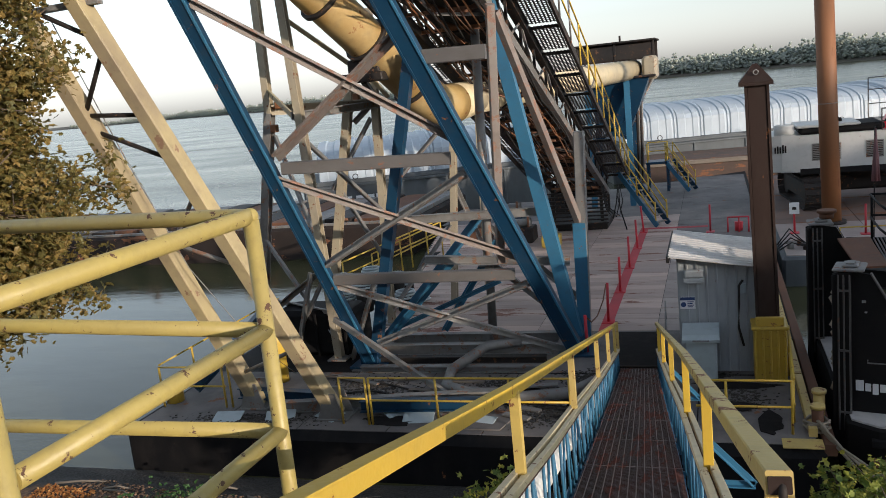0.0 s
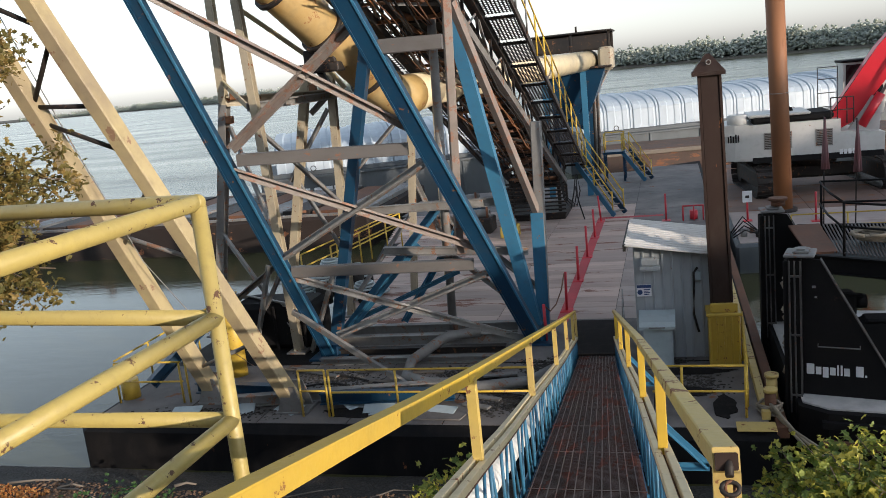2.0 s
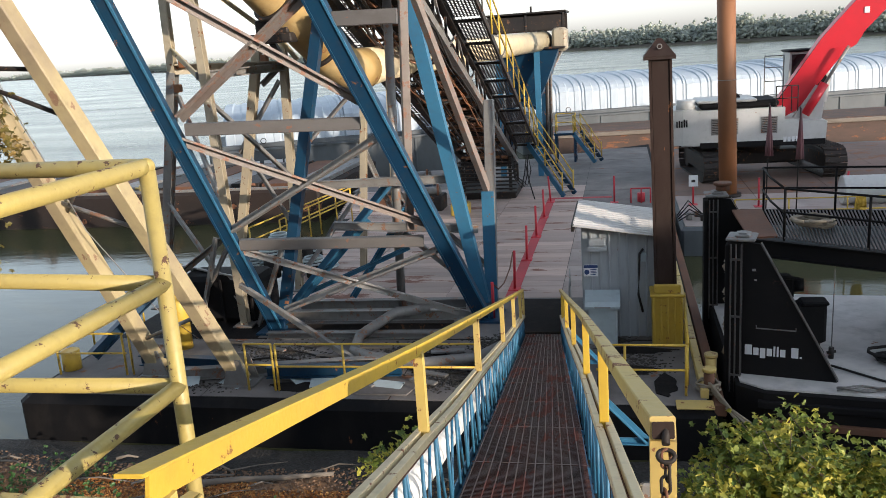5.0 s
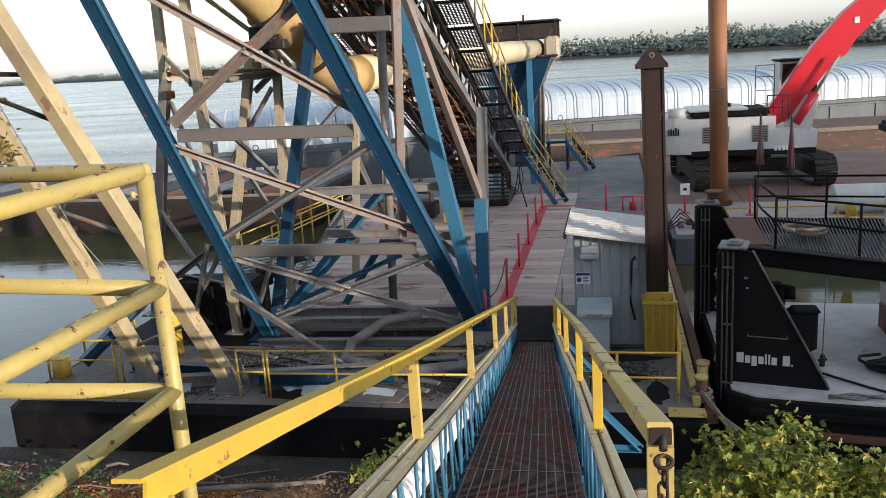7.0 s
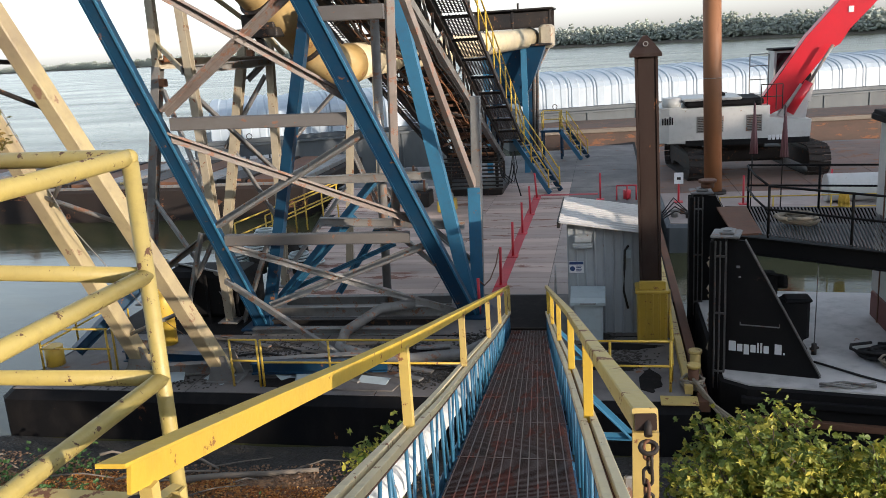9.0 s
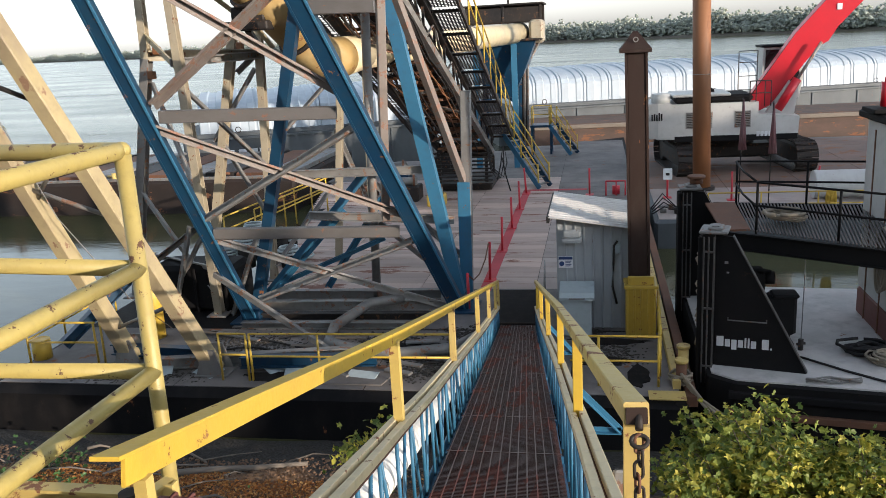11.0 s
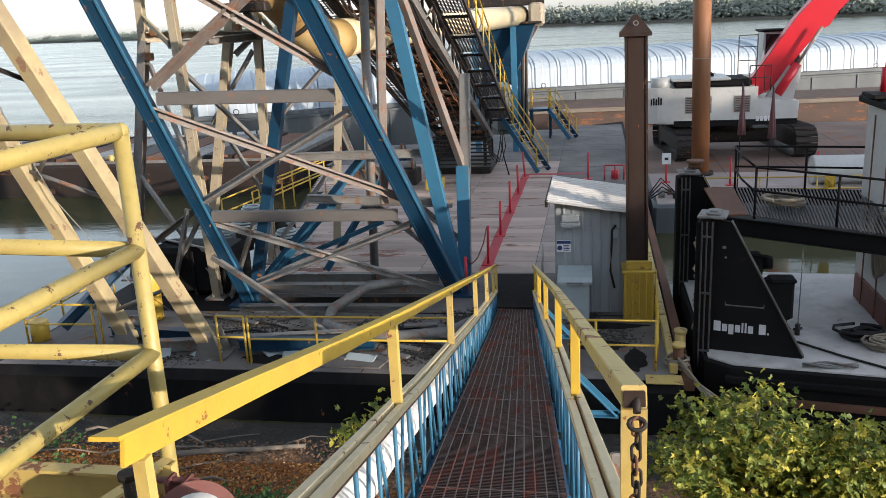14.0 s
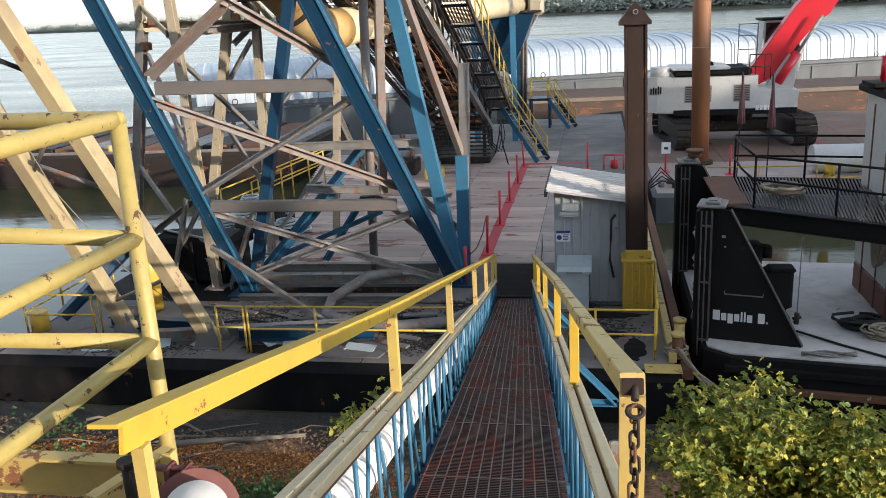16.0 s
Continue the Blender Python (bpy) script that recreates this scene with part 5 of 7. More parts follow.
block(bm, (0.56, 17.48, 2.1), (1.26, 18.17, 2.17), 0.015)
block(bm, (0.64, 17.56, 2.17), (1.18, 17.64, 2.36), 0.015)
piece(spud, "well", bm, YELLOW_SAFE, "yellow ribbed steel well")
for i in range(5):
    bm = bmesh.new()
    block(bm, (0.615 + i * 0.14, 17.47, 1.02), (0.655 + i * 0.14, 17.525, 2.1), 0.008)
    piece(spud, "well_rib", bm, YELLOW_SAFE)


def pipe_rail(pts, zs, label, posts=None, group="deck railings", d=0.05, mat=None, base=1.0):
    mat = mat or YELLOW_SAFE
    r = thing("deck_railing", (pts[0][0], pts[0][1], base), label, "railing", group)
    for x, y in (posts or pts):
        line(r, "post", [(x, y, base), (x, y, zs[0])], d, mat)
    for z in zs:
        line(r, "rail", [(x, y, z) for x, y in pts], d * 0.9, mat)
    return r


LBL = "yellow pipe railing along the deck edge"
pipe_rail([(-0.5, 15.0), (1.1, 15.0)], (1.98, 1.5), LBL, [(1.1, 15.0), (0.02, 15.0)])
pipe_rail([(1.14, 15.08), (1.3, 18.2)], (1.98, 1.5), LBL, [(1.16, 15.5), (1.22, 16.6), (1.28, 17.9)])
pipe_rail([(-6.77, 14.9), (-5.37, 14.93), (-3.9, 14.95), (-2.75, 14.98)], (1.99, 1.52), LBL)
pipe_rail([(-7.42, 14.9), (-6.85, 14.9)], (1.99, 1.55), LBL)
pipe_rail([(-12.2, 15.55), (-10.55, 15.6)], (1.95, 1.5), LBL, [(-12.2, 15.55), (-10.6, 15.6), (-10.45, 15.62)])
pipe_rail([(-12.3, 15.7), (-12.35, 21.5)], (1.95, 1.5), LBL, [(-12.3, 17.0), (-12.33, 19.2), (-12.35, 21.5)])
pipe_rail([(-1.18, 18.5), (-1.28, 20.4)], (1.95, 1.5), "thin dark rail beside the ramp flap", d=0.035, mat=GALV)
pipe_rail([(3.7, 29.25), (7.2, 29.25), (12, 29.25)], (1.85, 1.45), "yellow pipe railing along the work barge edge", [(3.7, 29.25), (5.4, 29.25), (7.2, 29.25), (9.5, 29.25), (12, 29.25)])
# yellow stair rails beyond the gantry
for k in range(2):
    r = thing("deck_railing", (-11.6, 26.0, 1.0), "sloping yellow pipe railing beyond the gantry", "railing", "deck railings")
    a, b = Vector((-12.3 + k * 0.6, 26.0 + k * 1.2, 2.0)), Vector((-10.3 + k * 0.3, 31.0 + k * 0.5, 2.5))
    for h in (0, -0.45):
        line(r, "rail", [a + Vector((0, 0, h)), b + Vector((0, 0, h))], 0.06, YELLOW_SAFE)
    for f in (0, 0.33, 0.66, 1.0):
        p = a + (b - a) * f
        line(r, "post", [(p.x, p.y, 1.0), p], 0.06, YELLOW_SAFE)


# red stanchions along the walkway line
def stanchion(x, y, lean=0.0, tall=1.08):
    s = thing("red_stanchion", (x, y, 1.0), "red steel safety stanchion on a flat base", "stanchion", "walkway stanchions")
    line(s, "pole", [(x, y, 1.02), (x + lean, y, 1.0 + tall)], 0.075, RED)
    bm = bmesh.new()
    block(bm, (x - 0.16, y - 0.16, 1.006), (x + 0.16, y + 0.16, 1.035), 0.008)
    piece(s, "base", bm, RED)
    return s


for y, l in ((21.85, 0.03), (24.96, 0.02), (28.06, 0.0), (31.2, -0.02), (34.3, -0.07)):
    stanchion(-2.85, y, l)
stanchion(-3.05, 19.3, 0.0, 0.95)
for x, y in ((-0.29, 33.8), (2.65, 32.9), (4.9, 32.2), (8.0, 33.0)):
    stanchion(x, y, 0.0 if x < 8 else 0.12)
ch = thing("barrier_chain", (-2.95, 20.5, 2.0), "sagging dark chain between two stanchions", "chain")
line(ch, "chain_run", [(-3.05, 19.3, 1.93), (-3.0, 19.9, 1.6), (-2.95, 20.6, 1.55), (-2.88, 21.3, 1.75), (-2.85, 21.8, 2.05)], 0.035, RUST, n=6)
ws = thing("white_sign", (2.65, 32.85, 1.6), "small white sign on a red stanchion", "sign")
bm = bmesh.new()
block(bm, (2.48, 32.82, 1.72), (2.82, 32.85, 2.15), 0.01)
piece(ws, "plate", bm, SIGN_WHITE)
bm = bmesh.new()
block(bm, (2.58, 32.812, 1.88), (2.72, 32.8195, 1.98), 0.003)
piece(ws, "text_bar", bm, DARK)
rg = thing("red_pipe_guard", (0.7, 33.6, 1.0), "small red pipe guard round a deck valve", "guard")
for x in (0.35, 0.75, 1.1):
    line(rg, "post", [(x, 33.6, 1.0), (x, 33.6, 1.6)], 0.06, RED)
line(rg, "rail", [(0.35, 33.6, 1.58), (1.1, 33.6, 1.58)], 0.06, RED)
bm = bmesh.new()
sweep(bm, [(0.75, 33.9, 1.0), (0.75, 33.9, 1.35)], w=0.3, n=14)
piece(rg, "valve_body", bm, RED)

# mooring bitts and lines at the corner
for x, y, hgt in ((1.52, 15.18, 0.42), (1.6, 15.7, 0.5)):
    b = thing("mooring_bitt", (x, y, 1.0), "worn yellow and rust mooring bitt at the barge corner", "bitt", "mooring bitts")
    bm = bmesh.new()
    sweep(bm, [(x, y, 1.0), (x, y, 1.0 + hgt)], w=0.2, n=18)
    piece(b, "barrel", bm, RUST if hgt < 0.45 else YELLOW)
    bm = bmesh.new()
    sweep(bm, [(x, y, 1.0 + hgt), (x, y, 1.03 + hgt), (x, y, 1.06 + hgt)], w=0.25, n=18)
    piece(b, "cap", bm, YELLOW)
ml = thing("mooring_lines", (1.6, 15.1, 1.0), "old grey mooring ropes looped round the bitts", "rope")
for k in range(3):
    line(ml, "rope", [(1.42 + 0.02 * k, 15.05 + 0.1 * k, 1.1 + 0.06 * k), (1.55, 15.0 - 0.02 * k, 1.12 + 0.05 * k), (1.72 + 0.05 * k, 14.7 - 0.1 * k, 0.98), (2.2 + 0.2 * k, 13.6, 0.7), (2.9 + 0.3 * k, 12.4, 0.75)],
         0.055, ROPE, n=8)
for k in range(6):
    a0 = rng.uniform(0, 6)
    line(ml, "rope_coil", [(1.48 + 0.2 * math.cos(a0 + t * 1.3) + 0.05 * rng.random(), 15.2 + 0.22 * math.sin(a0 + t * 1.3), 1.03 + 0.03 * k + 0.02 * rng.random()) for t in range(7)], 0.05, ROPE, n=7)

# black tank, hoses and loose gear on the near deck
tank = thing("deck_tank", (-10.3, 19.4, 1.0), "low black steel tank on the deck beside the tower", "tank")
bm = bmesh.new()
block(bm, (-11.2, 19.1, 1.0), (-8.9, 20.3, 2.2), 0.12)
piece(tank, "body", bm, BLACK)
for x in (-10.9, -10.0, -9.2):
    bm = bmesh.new()
    block(bm, (x, 19.06, 1.02), (x + 0.07, 19.1, 2.15), 0.01)
    piece(tank, "stiffener", bm, BLACK)
drum = thing("yellow_bollard", (-12.1, 16.0, 1.0), "short yellow steel bollard at the barge corner", "bollard")
bm = bmesh.new()
sweep(bm, [(-12.15, 15.9, 1.0), (-12.15, 15.9, 1.45)], w=0.4, n=18)
piece(drum, "barrel", bm, YELLOW_SAFE)
drum2 = thing("yellow_cylinder", (-10.0, 17.3, 1.0), "upright yellow steel cylinder behind the boom arms", "cylinder")
bm = bmesh.new()
sweep(bm, [(-10.15, 17.3, 1.0), (-10.15, 17.3, 2.9)], w=0.42, n=18)
piece(drum2, "barrel", bm, YELLOW_SAFE)
for a, b, m in (((-10.4, 15.9, 1.25), (-8.2, 15.7, 1.25), BLUE), ((-7.2, 15.35, 1.22), (-4.4, 15.6, 1.22), BLUE), ((-9.3, 15.3, 1.15), (-4.2, 16.3, 1.15), GALV), ((-11.8, 16.2, 1.2), (-10.6, 17.8, 2.6), BLUE)):
    t_ = thing("loose_beam", a, "steel beam lying on the near deck", "beam", "loose beams")
    member(t_, "beam", a, b, "I", 0.2, 0.24 if a[2] < 1.26 else 0.2, m, t=0.025)
# pale blue-grey plates, tilted, on the near deck
for x, y, a in ((-9.0, 15.15, 20), (-7.9, 15.25, -30), (-5.9, 15.2, 10), (-6.4, 15.5, 50), (-4.6, 15.1, -12), (-10.2, 15.0, 8)):
    s_ = thing("pale_sheet", (x, y, 1.05), "pale tilted sheet on the deck", "sheet", "scrap sheets")
    bm = bmesh.new()
    block(bm, (-0.32, -0.2, 0), (0.32, 0.2, 0.02), 0.004, Matrix.Translation((x, y, 1.03)) @ Matrix.Rotation(radians(a), 4, "Z") @ Matrix.Rotation(radians(14), 4, "X"))
    piece(s_, "sheet", bm, CABINET)
hose = thing("suction_hose", (-5.5, 16.5, 1.1), "thick grey hose lying curled on the near deck", "hose")
line(hose, "hose_run", [(-4.6, 19.0, 1.42), (-5.3, 18.5, 1.45), (-5.9, 17.6, 1.2), (-5.8, 16.8, 1.12), (-5.0, 16.3, 1.12), (-4.0, 16.2, 1.12), (-3.0, 16.5, 1.12), (-2.6, 17.2, 1.12)], 0.24, GALV, n=14)
hp_ = thing("mat_board", (-4.6, 15.15, 1.0), "grey rubber mat lying by the deck edge", "mat")
bm = bmesh.new()
prism(bm, [(-5.4, 14.75), (-4.1, 14.75), (-3.9, 15.6), (-5.0, 15.75)], 0.03, Matrix.Translation((0, 0, 1.01)))
piece(hp_, "mat", bm, DECK_GREY)
# coils of pale hose stacked by the deck's side
for i in range(14):
    x = -11.6 + (i % 5) * 0.62 + rng.uniform(-0.1, 0.1)
    y = 23.4 + (i // 5) * 0.9
    z = 1.1 + (i % 3) * 0.34
    c = thing("hose_coil", (x, y, z), "coil of pale blue-white hose stacked on deck", "hose coil", "hose coils")
    bm = bmesh.new()
    for k in range(3):
        sweep(bm, [(x + (0.36 - 0.05 * k) * math.cos(a), y + (0.36 - 0.05 * k) * math.sin(a), z + 0.08 * k) for a in [j * math.pi / 9 for j in range(18)]], w=0.07, n=7, closed=True)
    piece(c, "coil", bm, CABINET)
    if z > 1.2:
        bm = bmesh.new()
        sweep(bm, [(x, y, 1.0), (x, y, z)], w=0.5, n=12)
        piece(c, "drum", bm, RUBBER)

# ---- steel mooring pile ----
pile = thing("mooring_pile", (4.1, 34.5, 1.0), "tall orange-rusted steel mooring pile", "pile")
bm = bmesh.new()
sweep(bm, [(4.1, 34.5, 0.9), (3.92, 34.5, 10.4)], w=0.68, n=28)
piece(pile, "tube", bm, RUST_BRIGHT)
bm = bmesh.new()
sweep(bm, [(4.1, 34.5, 1.0), (4.1, 34.5, 1.12)], w=1.0, n=28)
piece(pile, "collar", bm, DARK)
bm = bmesh.new()
sweep(bm, [(4.02, 34.5, 5.5), (4.02, 34.5, 5.53)], w=0.695, n=28)
piece(pile, "weld_seam", bm, GALV)
tk = thing("white_tank", (8.9, 32.2, 1.0), "white horizontal fuel tank on the work barge", "tank")
bm = bmesh.new()
sweep(bm, [(7.7, 32.2, 1.55), (7.78, 32.2, 1.55), (10.8, 32.2, 1.55), (10.9, 32.2, 1.55)], w=1.0, n=28)
piece(tk, "barrel", bm, WHITE)
for x in (8.2, 10.2):
    bm = bmesh.new()
    block(bm, (x, 31.8, 1.0), (x + 0.15, 32.6, 1.3), 0.01)
    piece(tk, "saddle", bm, GALV)
for (x, y, s, m) in ((2.3, 30.2, 0.28, GALV), (2.75, 30.0, 0.22, DARK), (3.1, 30.3, 0.3, YELLOW), (2.6, 30.7, 0.2, RUST)):
    v_ = thing("deck_fitting", (x, y, 1.0), "small steel valve fitting on the work barge deck", "fitting", "deck fittings")
    bm = bmesh.new()
    sweep(bm, [(x, y, 1.0), (x, y, 1.0 + s)], w=s * 0.8, n=12)
    sweep(bm, [(x - s * 0.7, y, 1.0 + s * 0.8), (x + s * 0.7, y, 1.0 + s * 0.8)], w=s * 0.35, n=10)
    piece(v_, "body", bm, m)
fl = thing("deck_hoses", (2.6, 30.3, 1.0), "thin black hoses trailing over the barge edge", "hose")
for k in range(4):
    line(fl, "hose_run", [(1.9, 29.6 + 0.3 * k, 1.1), (2.3, 29.8 + 0.3 * k, 1.3 + 0.1 * k), (2.8, 30 + 0.2 * k, 1.1), (3.4, 30.2 + 0.3 * k, 1.06)], 0.05, RUBBER, n=6)
# furled flags on poles
for x, y, top in ((4.88, 30.2, 4.9), (5.86, 30.2, 4.75)):
    f_ = thing("furled_flag", (x, y, 1.0), "furled faded red flag on a thin dark pole", "flag", "furled flags")
    line(f_, "pole", [(x - 0.05, y, 1.0), (x, y, top)], 0.045, DARK, n=7)
    bm = bmesh.new()
    pts = [(0.02, top - 0.05), (0.12, top - 0.6), (0.22, top - 1.15), (0.32, top - 1.75)]
    for k in range(3):
        sweep(bm, [(x + 0.02 + w * 0.28 * (k - 1), y - 0.04 * (k % 2), z) for w, z in pts[:4]], w=0.035, n=7, taper=3.2)
    piece(f_, "cloth", bm, CLOTH)


# ---- long-reach excavator ----
ex = thing("excavator", (5.6, 38.8, 1.0), "white tracked excavator with a red boom on the work barge", "excavator")
TD = Vector((0.12, -0.99, 0)).normalized()
TS = Vector((0.99, 0.12, 0)).normalized()


def track(c):
    """A crawler track: an oval belt of plates round a frame with rollers."""
    L, H, W = 2.2, 0.62, 0.9
    tr = piece(ex, "track_frame", block(bmesh.new(), (-L, -0.22, 0.3), (L, 0.22, 1.0), 0.05,
                                        Matrix.Translation(c) @ Matrix(((TD.x, TS.x, 0, 0), (TD.y, TS.y, 0, 0), (0, 0, 1, 0), (0, 0, 0, 1)))), DARK)
    n = 46
    per = 4 * L + 2 * math.pi * H
    for i in range(n):
        s = per * i / n
        if s < 2 * L:
            p, d = (-L + s, 2 * H), (1, 0)
        elif s < 2 * L + math.pi * H:
            a = (s - 2 * L) / H
            p, d = (L + H * math.sin(a), H + H * math.cos(a)), (math.cos(a), -math.sin(a))
        elif s < 4 * L + math.pi * H:
            p, d = (L - (s - 2 * L - math.pi * H), 0), (-1, 0)
        else:
            a = (s - 4 * L - math.pi * H) / H
            p, d = (-L - H * math.sin(a), H - H * math.cos(a)), (-math.cos(a), math.sin(a))
        m = Matrix.Translation(Vector(c) + TD * p[0] + Vector((0, 0, p[1] + 0.03))) @ Matrix(
            ((TD.x * d[0], TS.x, -TD.x * d[1], 0), (TD.y * d[0], TS.y, -TD.y * d[1], 0), (d[1], 0, d[0], 0), (0, 0, 0, 1)))
        bm = bmesh.new()
        block(bm, (-0.125, -W / 2, -0.03), (0.125, W / 2, 0.02), 0.008, m)
        block(bm, (0.05, -W / 2, 0.0), (0.09, W / 2, 0.06), 0.008, m)
        piece(ex, "track_plate", bm, DARK)
    for k in (-1, 1):
        bm = bmesh.new()
        q = Vector(c) + TD * L * k + Vector((0, 0, H + 0.03))
        sweep(bm, [q - TS * 0.2, q + TS * 0.2], w=1.1, n=18)
        piece(ex, "sprocket", bm, DARK)
    return tr


C0 = Vector((6.0, 40.3, 1.0))
track(tuple(C0 - TS * 2.48))
track(tuple(C0 + TS * 2.48))
bm = bmesh.new()
block(bm, (C0.x - 1.7, C0.y - 0.9, 1.5), (C0.x + 1.7, C0.y + 0.9, 2.1), 0.1)
sweep(bm, [(C0.x, C0.y, 2.0), (C0.x, C0.y, 2.55)], w=2.0, n=28)
piece(ex, "undercarriage", bm, DARK)
EY = 37.6                                    # near face of the upper works
bm = bmesh.new()
prism(bm, [(2.55, 2.62), (8.3, 2.5), (8.35, 3.45), (6.7, 3.6), (6.7, 4.1), (3.2, 4.1), (3.0, 4.15)], -3.1, Matrix.Translation((0, EY, 0)) @ UPRIGHT)
piece(ex, "upper_body", bm, WHITE)
bm = bmesh.new()
o = [(0, 0), (0.0, -2.2), (0.25, -2.8), (0.95, -3.05), (0.95, 0.08), (0.4, 0.1)]
prism(bm, [(2.2 + x, EY - y) for x, y in o][::-1], 1.5, Matrix.Translation((0, 0, 2.66)))
piece(ex, "counterweight", bm, WHITE, "rounded white counterweight")
for i, h in enumerate((0.26, 0.3, 0.26, 0.34, 0.3)):
    bm = bmesh.new()
    block(bm, (2.32 + i * 0.1, EY - 0.125, 3.45), (2.38 + i * 0.1, EY - 0.112, 3.45 + h), 0.003)
    piece(ex, "lettering_bar", bm, BLACK)
for lo, hi in (((3.75, EY - 0.03, 3.05), (4.85, EY - 0.004, 3.75)), ((5.75, EY - 0.03, 3.05), (6.4, EY - 0.004, 3.75))):
    bm = bmesh.new()
    block(bm, lo, hi, 0.01)
    g_ = piece(ex, "vent_panel", bm, GALV)
    for k in range(9):
        bm = bmesh.new()
        zz = lo[2] + 0.05 + k * 0.072
        block(bm, (lo[0] + 0.04, EY - 0.045, zz), (hi[0] - 0.04, EY - 0.031, zz + 0.03), 0.003)
        part("vent_slat", bm, DARK, g_)
bm = bmesh.new()
block(bm, (3.3, EY - 0.02, 2.5), (8.3, EY - 0.002, 2.74), 0.006)
piece(ex, "lower_skirt", bm, BLACK)
for i in range(4):
    bm = bmesh.new()
    block(bm, (6.65 + i * 0.16, EY - 0.035, 2.66), (6.77 + i * 0.16, EY - 0.022, 2.86), 0.003)
    piece(ex, "lettering_bar", bm, SIGN_WHITE)
bm = bmesh.new()
block(bm, (3.3, EY + 0.2, 4.1), (6.5, EY + 2.6, 4.42), 0.1)
piece(ex, "engine_hood", bm, BLACK)
bm = bmesh.new()
block(bm, (3.2, EY + 0.1, 4.38), (5.6, EY + 2.6, 4.5), 0.04)
piece(ex, "hood_lid", bm, WHITE)
bm = bmesh.new()
sweep(bm, [(2.75, EY + 0.5, 4.1), (2.75, EY + 0.5, 4.55)], w=0.8, n=20)
piece(ex, "air_cleaner", bm, WHITE)
bm = bmesh.new()
prism(bm, [(0, 0), (0.55, 0), (0.5, 0.18), (0.05, 0.42)], 0.2, Matrix.Translation((4.5, EY + 1.2, 4.45)) @ UPRIGHT)
piece(ex, "exhaust_cowl", bm, BLACK)
for x in (6.35, 6.6, 6.95, 7.2):
    line(ex, "grab_rail", [(x, EY + 0.1, 3.9), (x, EY + 0.1, 4.95)], 0.045, DARK)
for z in (4.45, 4.95):
    line(ex, "grab_rail", [(6.35, EY + 0.1, z), (7.2, EY + 0.1, z)], 0.045, DARK)
for x in (6.3, 7.1):
    line(ex, "access_ladder", [(x, EY + 2.9, 3.9), (x, EY + 2.9, 6.1)], 0.05, GALV)
for z in (4.4, 5.0, 5.6, 6.1):
    line(ex, "access_ladder", [(6.3, EY + 2.9, z), (7.1, EY + 2.9, z)], 0.04, GALV)
bm = bmesh.new()
prism(bm, [(0, 0), (1.6, 0), (1.75, 0.9), (1.5, 2.25), (0.05, 2.25)], -1.5, Matrix.Translation((7.2, EY + 2.4, 4.0)) @ UPRIGHT)
cabin = piece(ex, "cab", bm, WHITE, "white operator's cab, raised")
bm = bmesh.new()
prism(bm, [(0.12, 0.5), (1.45, 0.5), (1.6, 0.95), (1.4, 2.12), (0.14, 2.12)], 0.02, Matrix.Translation((7.2, EY + 2.388, 4.0)) @ UPRIGHT)
part("cab_window", bm, GLASS_DARK, cabin).location = (0, 0, 0)
bm = bmesh.new()
block(bm, (7.15, EY + 2.3, 6.22), (8.85, EY + 3.95, 6.32), 0.03)
piece(ex, "cab_roof", bm, BLACK)
bm = bmesh.new()
prism(bm, [(7.0, 3.35), (8.25, 3.3), (8.4, 4.6), (8.0, 4.9)], 0.3, Matrix.Translation((0, EY + 1.0, 0)) @ UPRIGHT)
piece(ex, "boom_bracket", bm, WHITE)
bx = lambda x, z: (x, z)
bm = bmesh.new()
prism(bm, [bx(6.45, 4.2), bx(6.5, 3.75), bx(6.74, 3.59), bx(7.25, 3.85), bx(8.2, 5.05), bx(9.11, 6.21), bx(9.5, 6.42), bx(9.85, 7.0), bx(10.9, 8.12), bx(14, 10.1), bx(13.8, 10.7), bx(10.1, 8.72), bx(9.4, 8.15), bx(8.2, 6.8)],
      0.75, Matrix.Translation((0, EY + 1.5, 0)) @ UPRIGHT)
piece(ex, "boom", bm, BOOM_RED, "heavy red box boom")
bm = bmesh.new()
for a, b in (((6.5, 4.2), (8.25, 6.75)), ((8.25, 6.75), (9.45, 8.1)), ((9.45, 8.1), (10.8, 9.0))):
    sweep(bm, [(a[0] - 0.03, EY + 0.8, a[1] + 0.04), (b[0] - 0.03, EY + 0.8, b[1] + 0.04)], "box", 0.05, 0.05)
piece(ex, "boom_pipes", bm, DARK)
for yo in (0.4,):
    bm = bmesh.new()
    sweep(bm, [(7.55, EY + yo, 3.7), (8.28, EY + yo, 4.95)], w=0.36, n=18)
    piece(ex, "boom_cylinder", bm, BOOM_RED)
    bm = bmesh.new()
    sweep(bm, [(8.24, EY + yo, 4.88), (9.15, EY + yo, 6.4)], w=0.13, n=14)
    piece(ex, "cylinder_rod", bm, GALV, "bright steel rod")
bm = bmesh.new()
block(bm, (9.75, EY + 0.71, 7.65), (9.95, EY + 0.745, 7.9), 0.01, Matrix.Identity(4))
piece(ex, "decal_plate", bm, SIGN_WHITE)


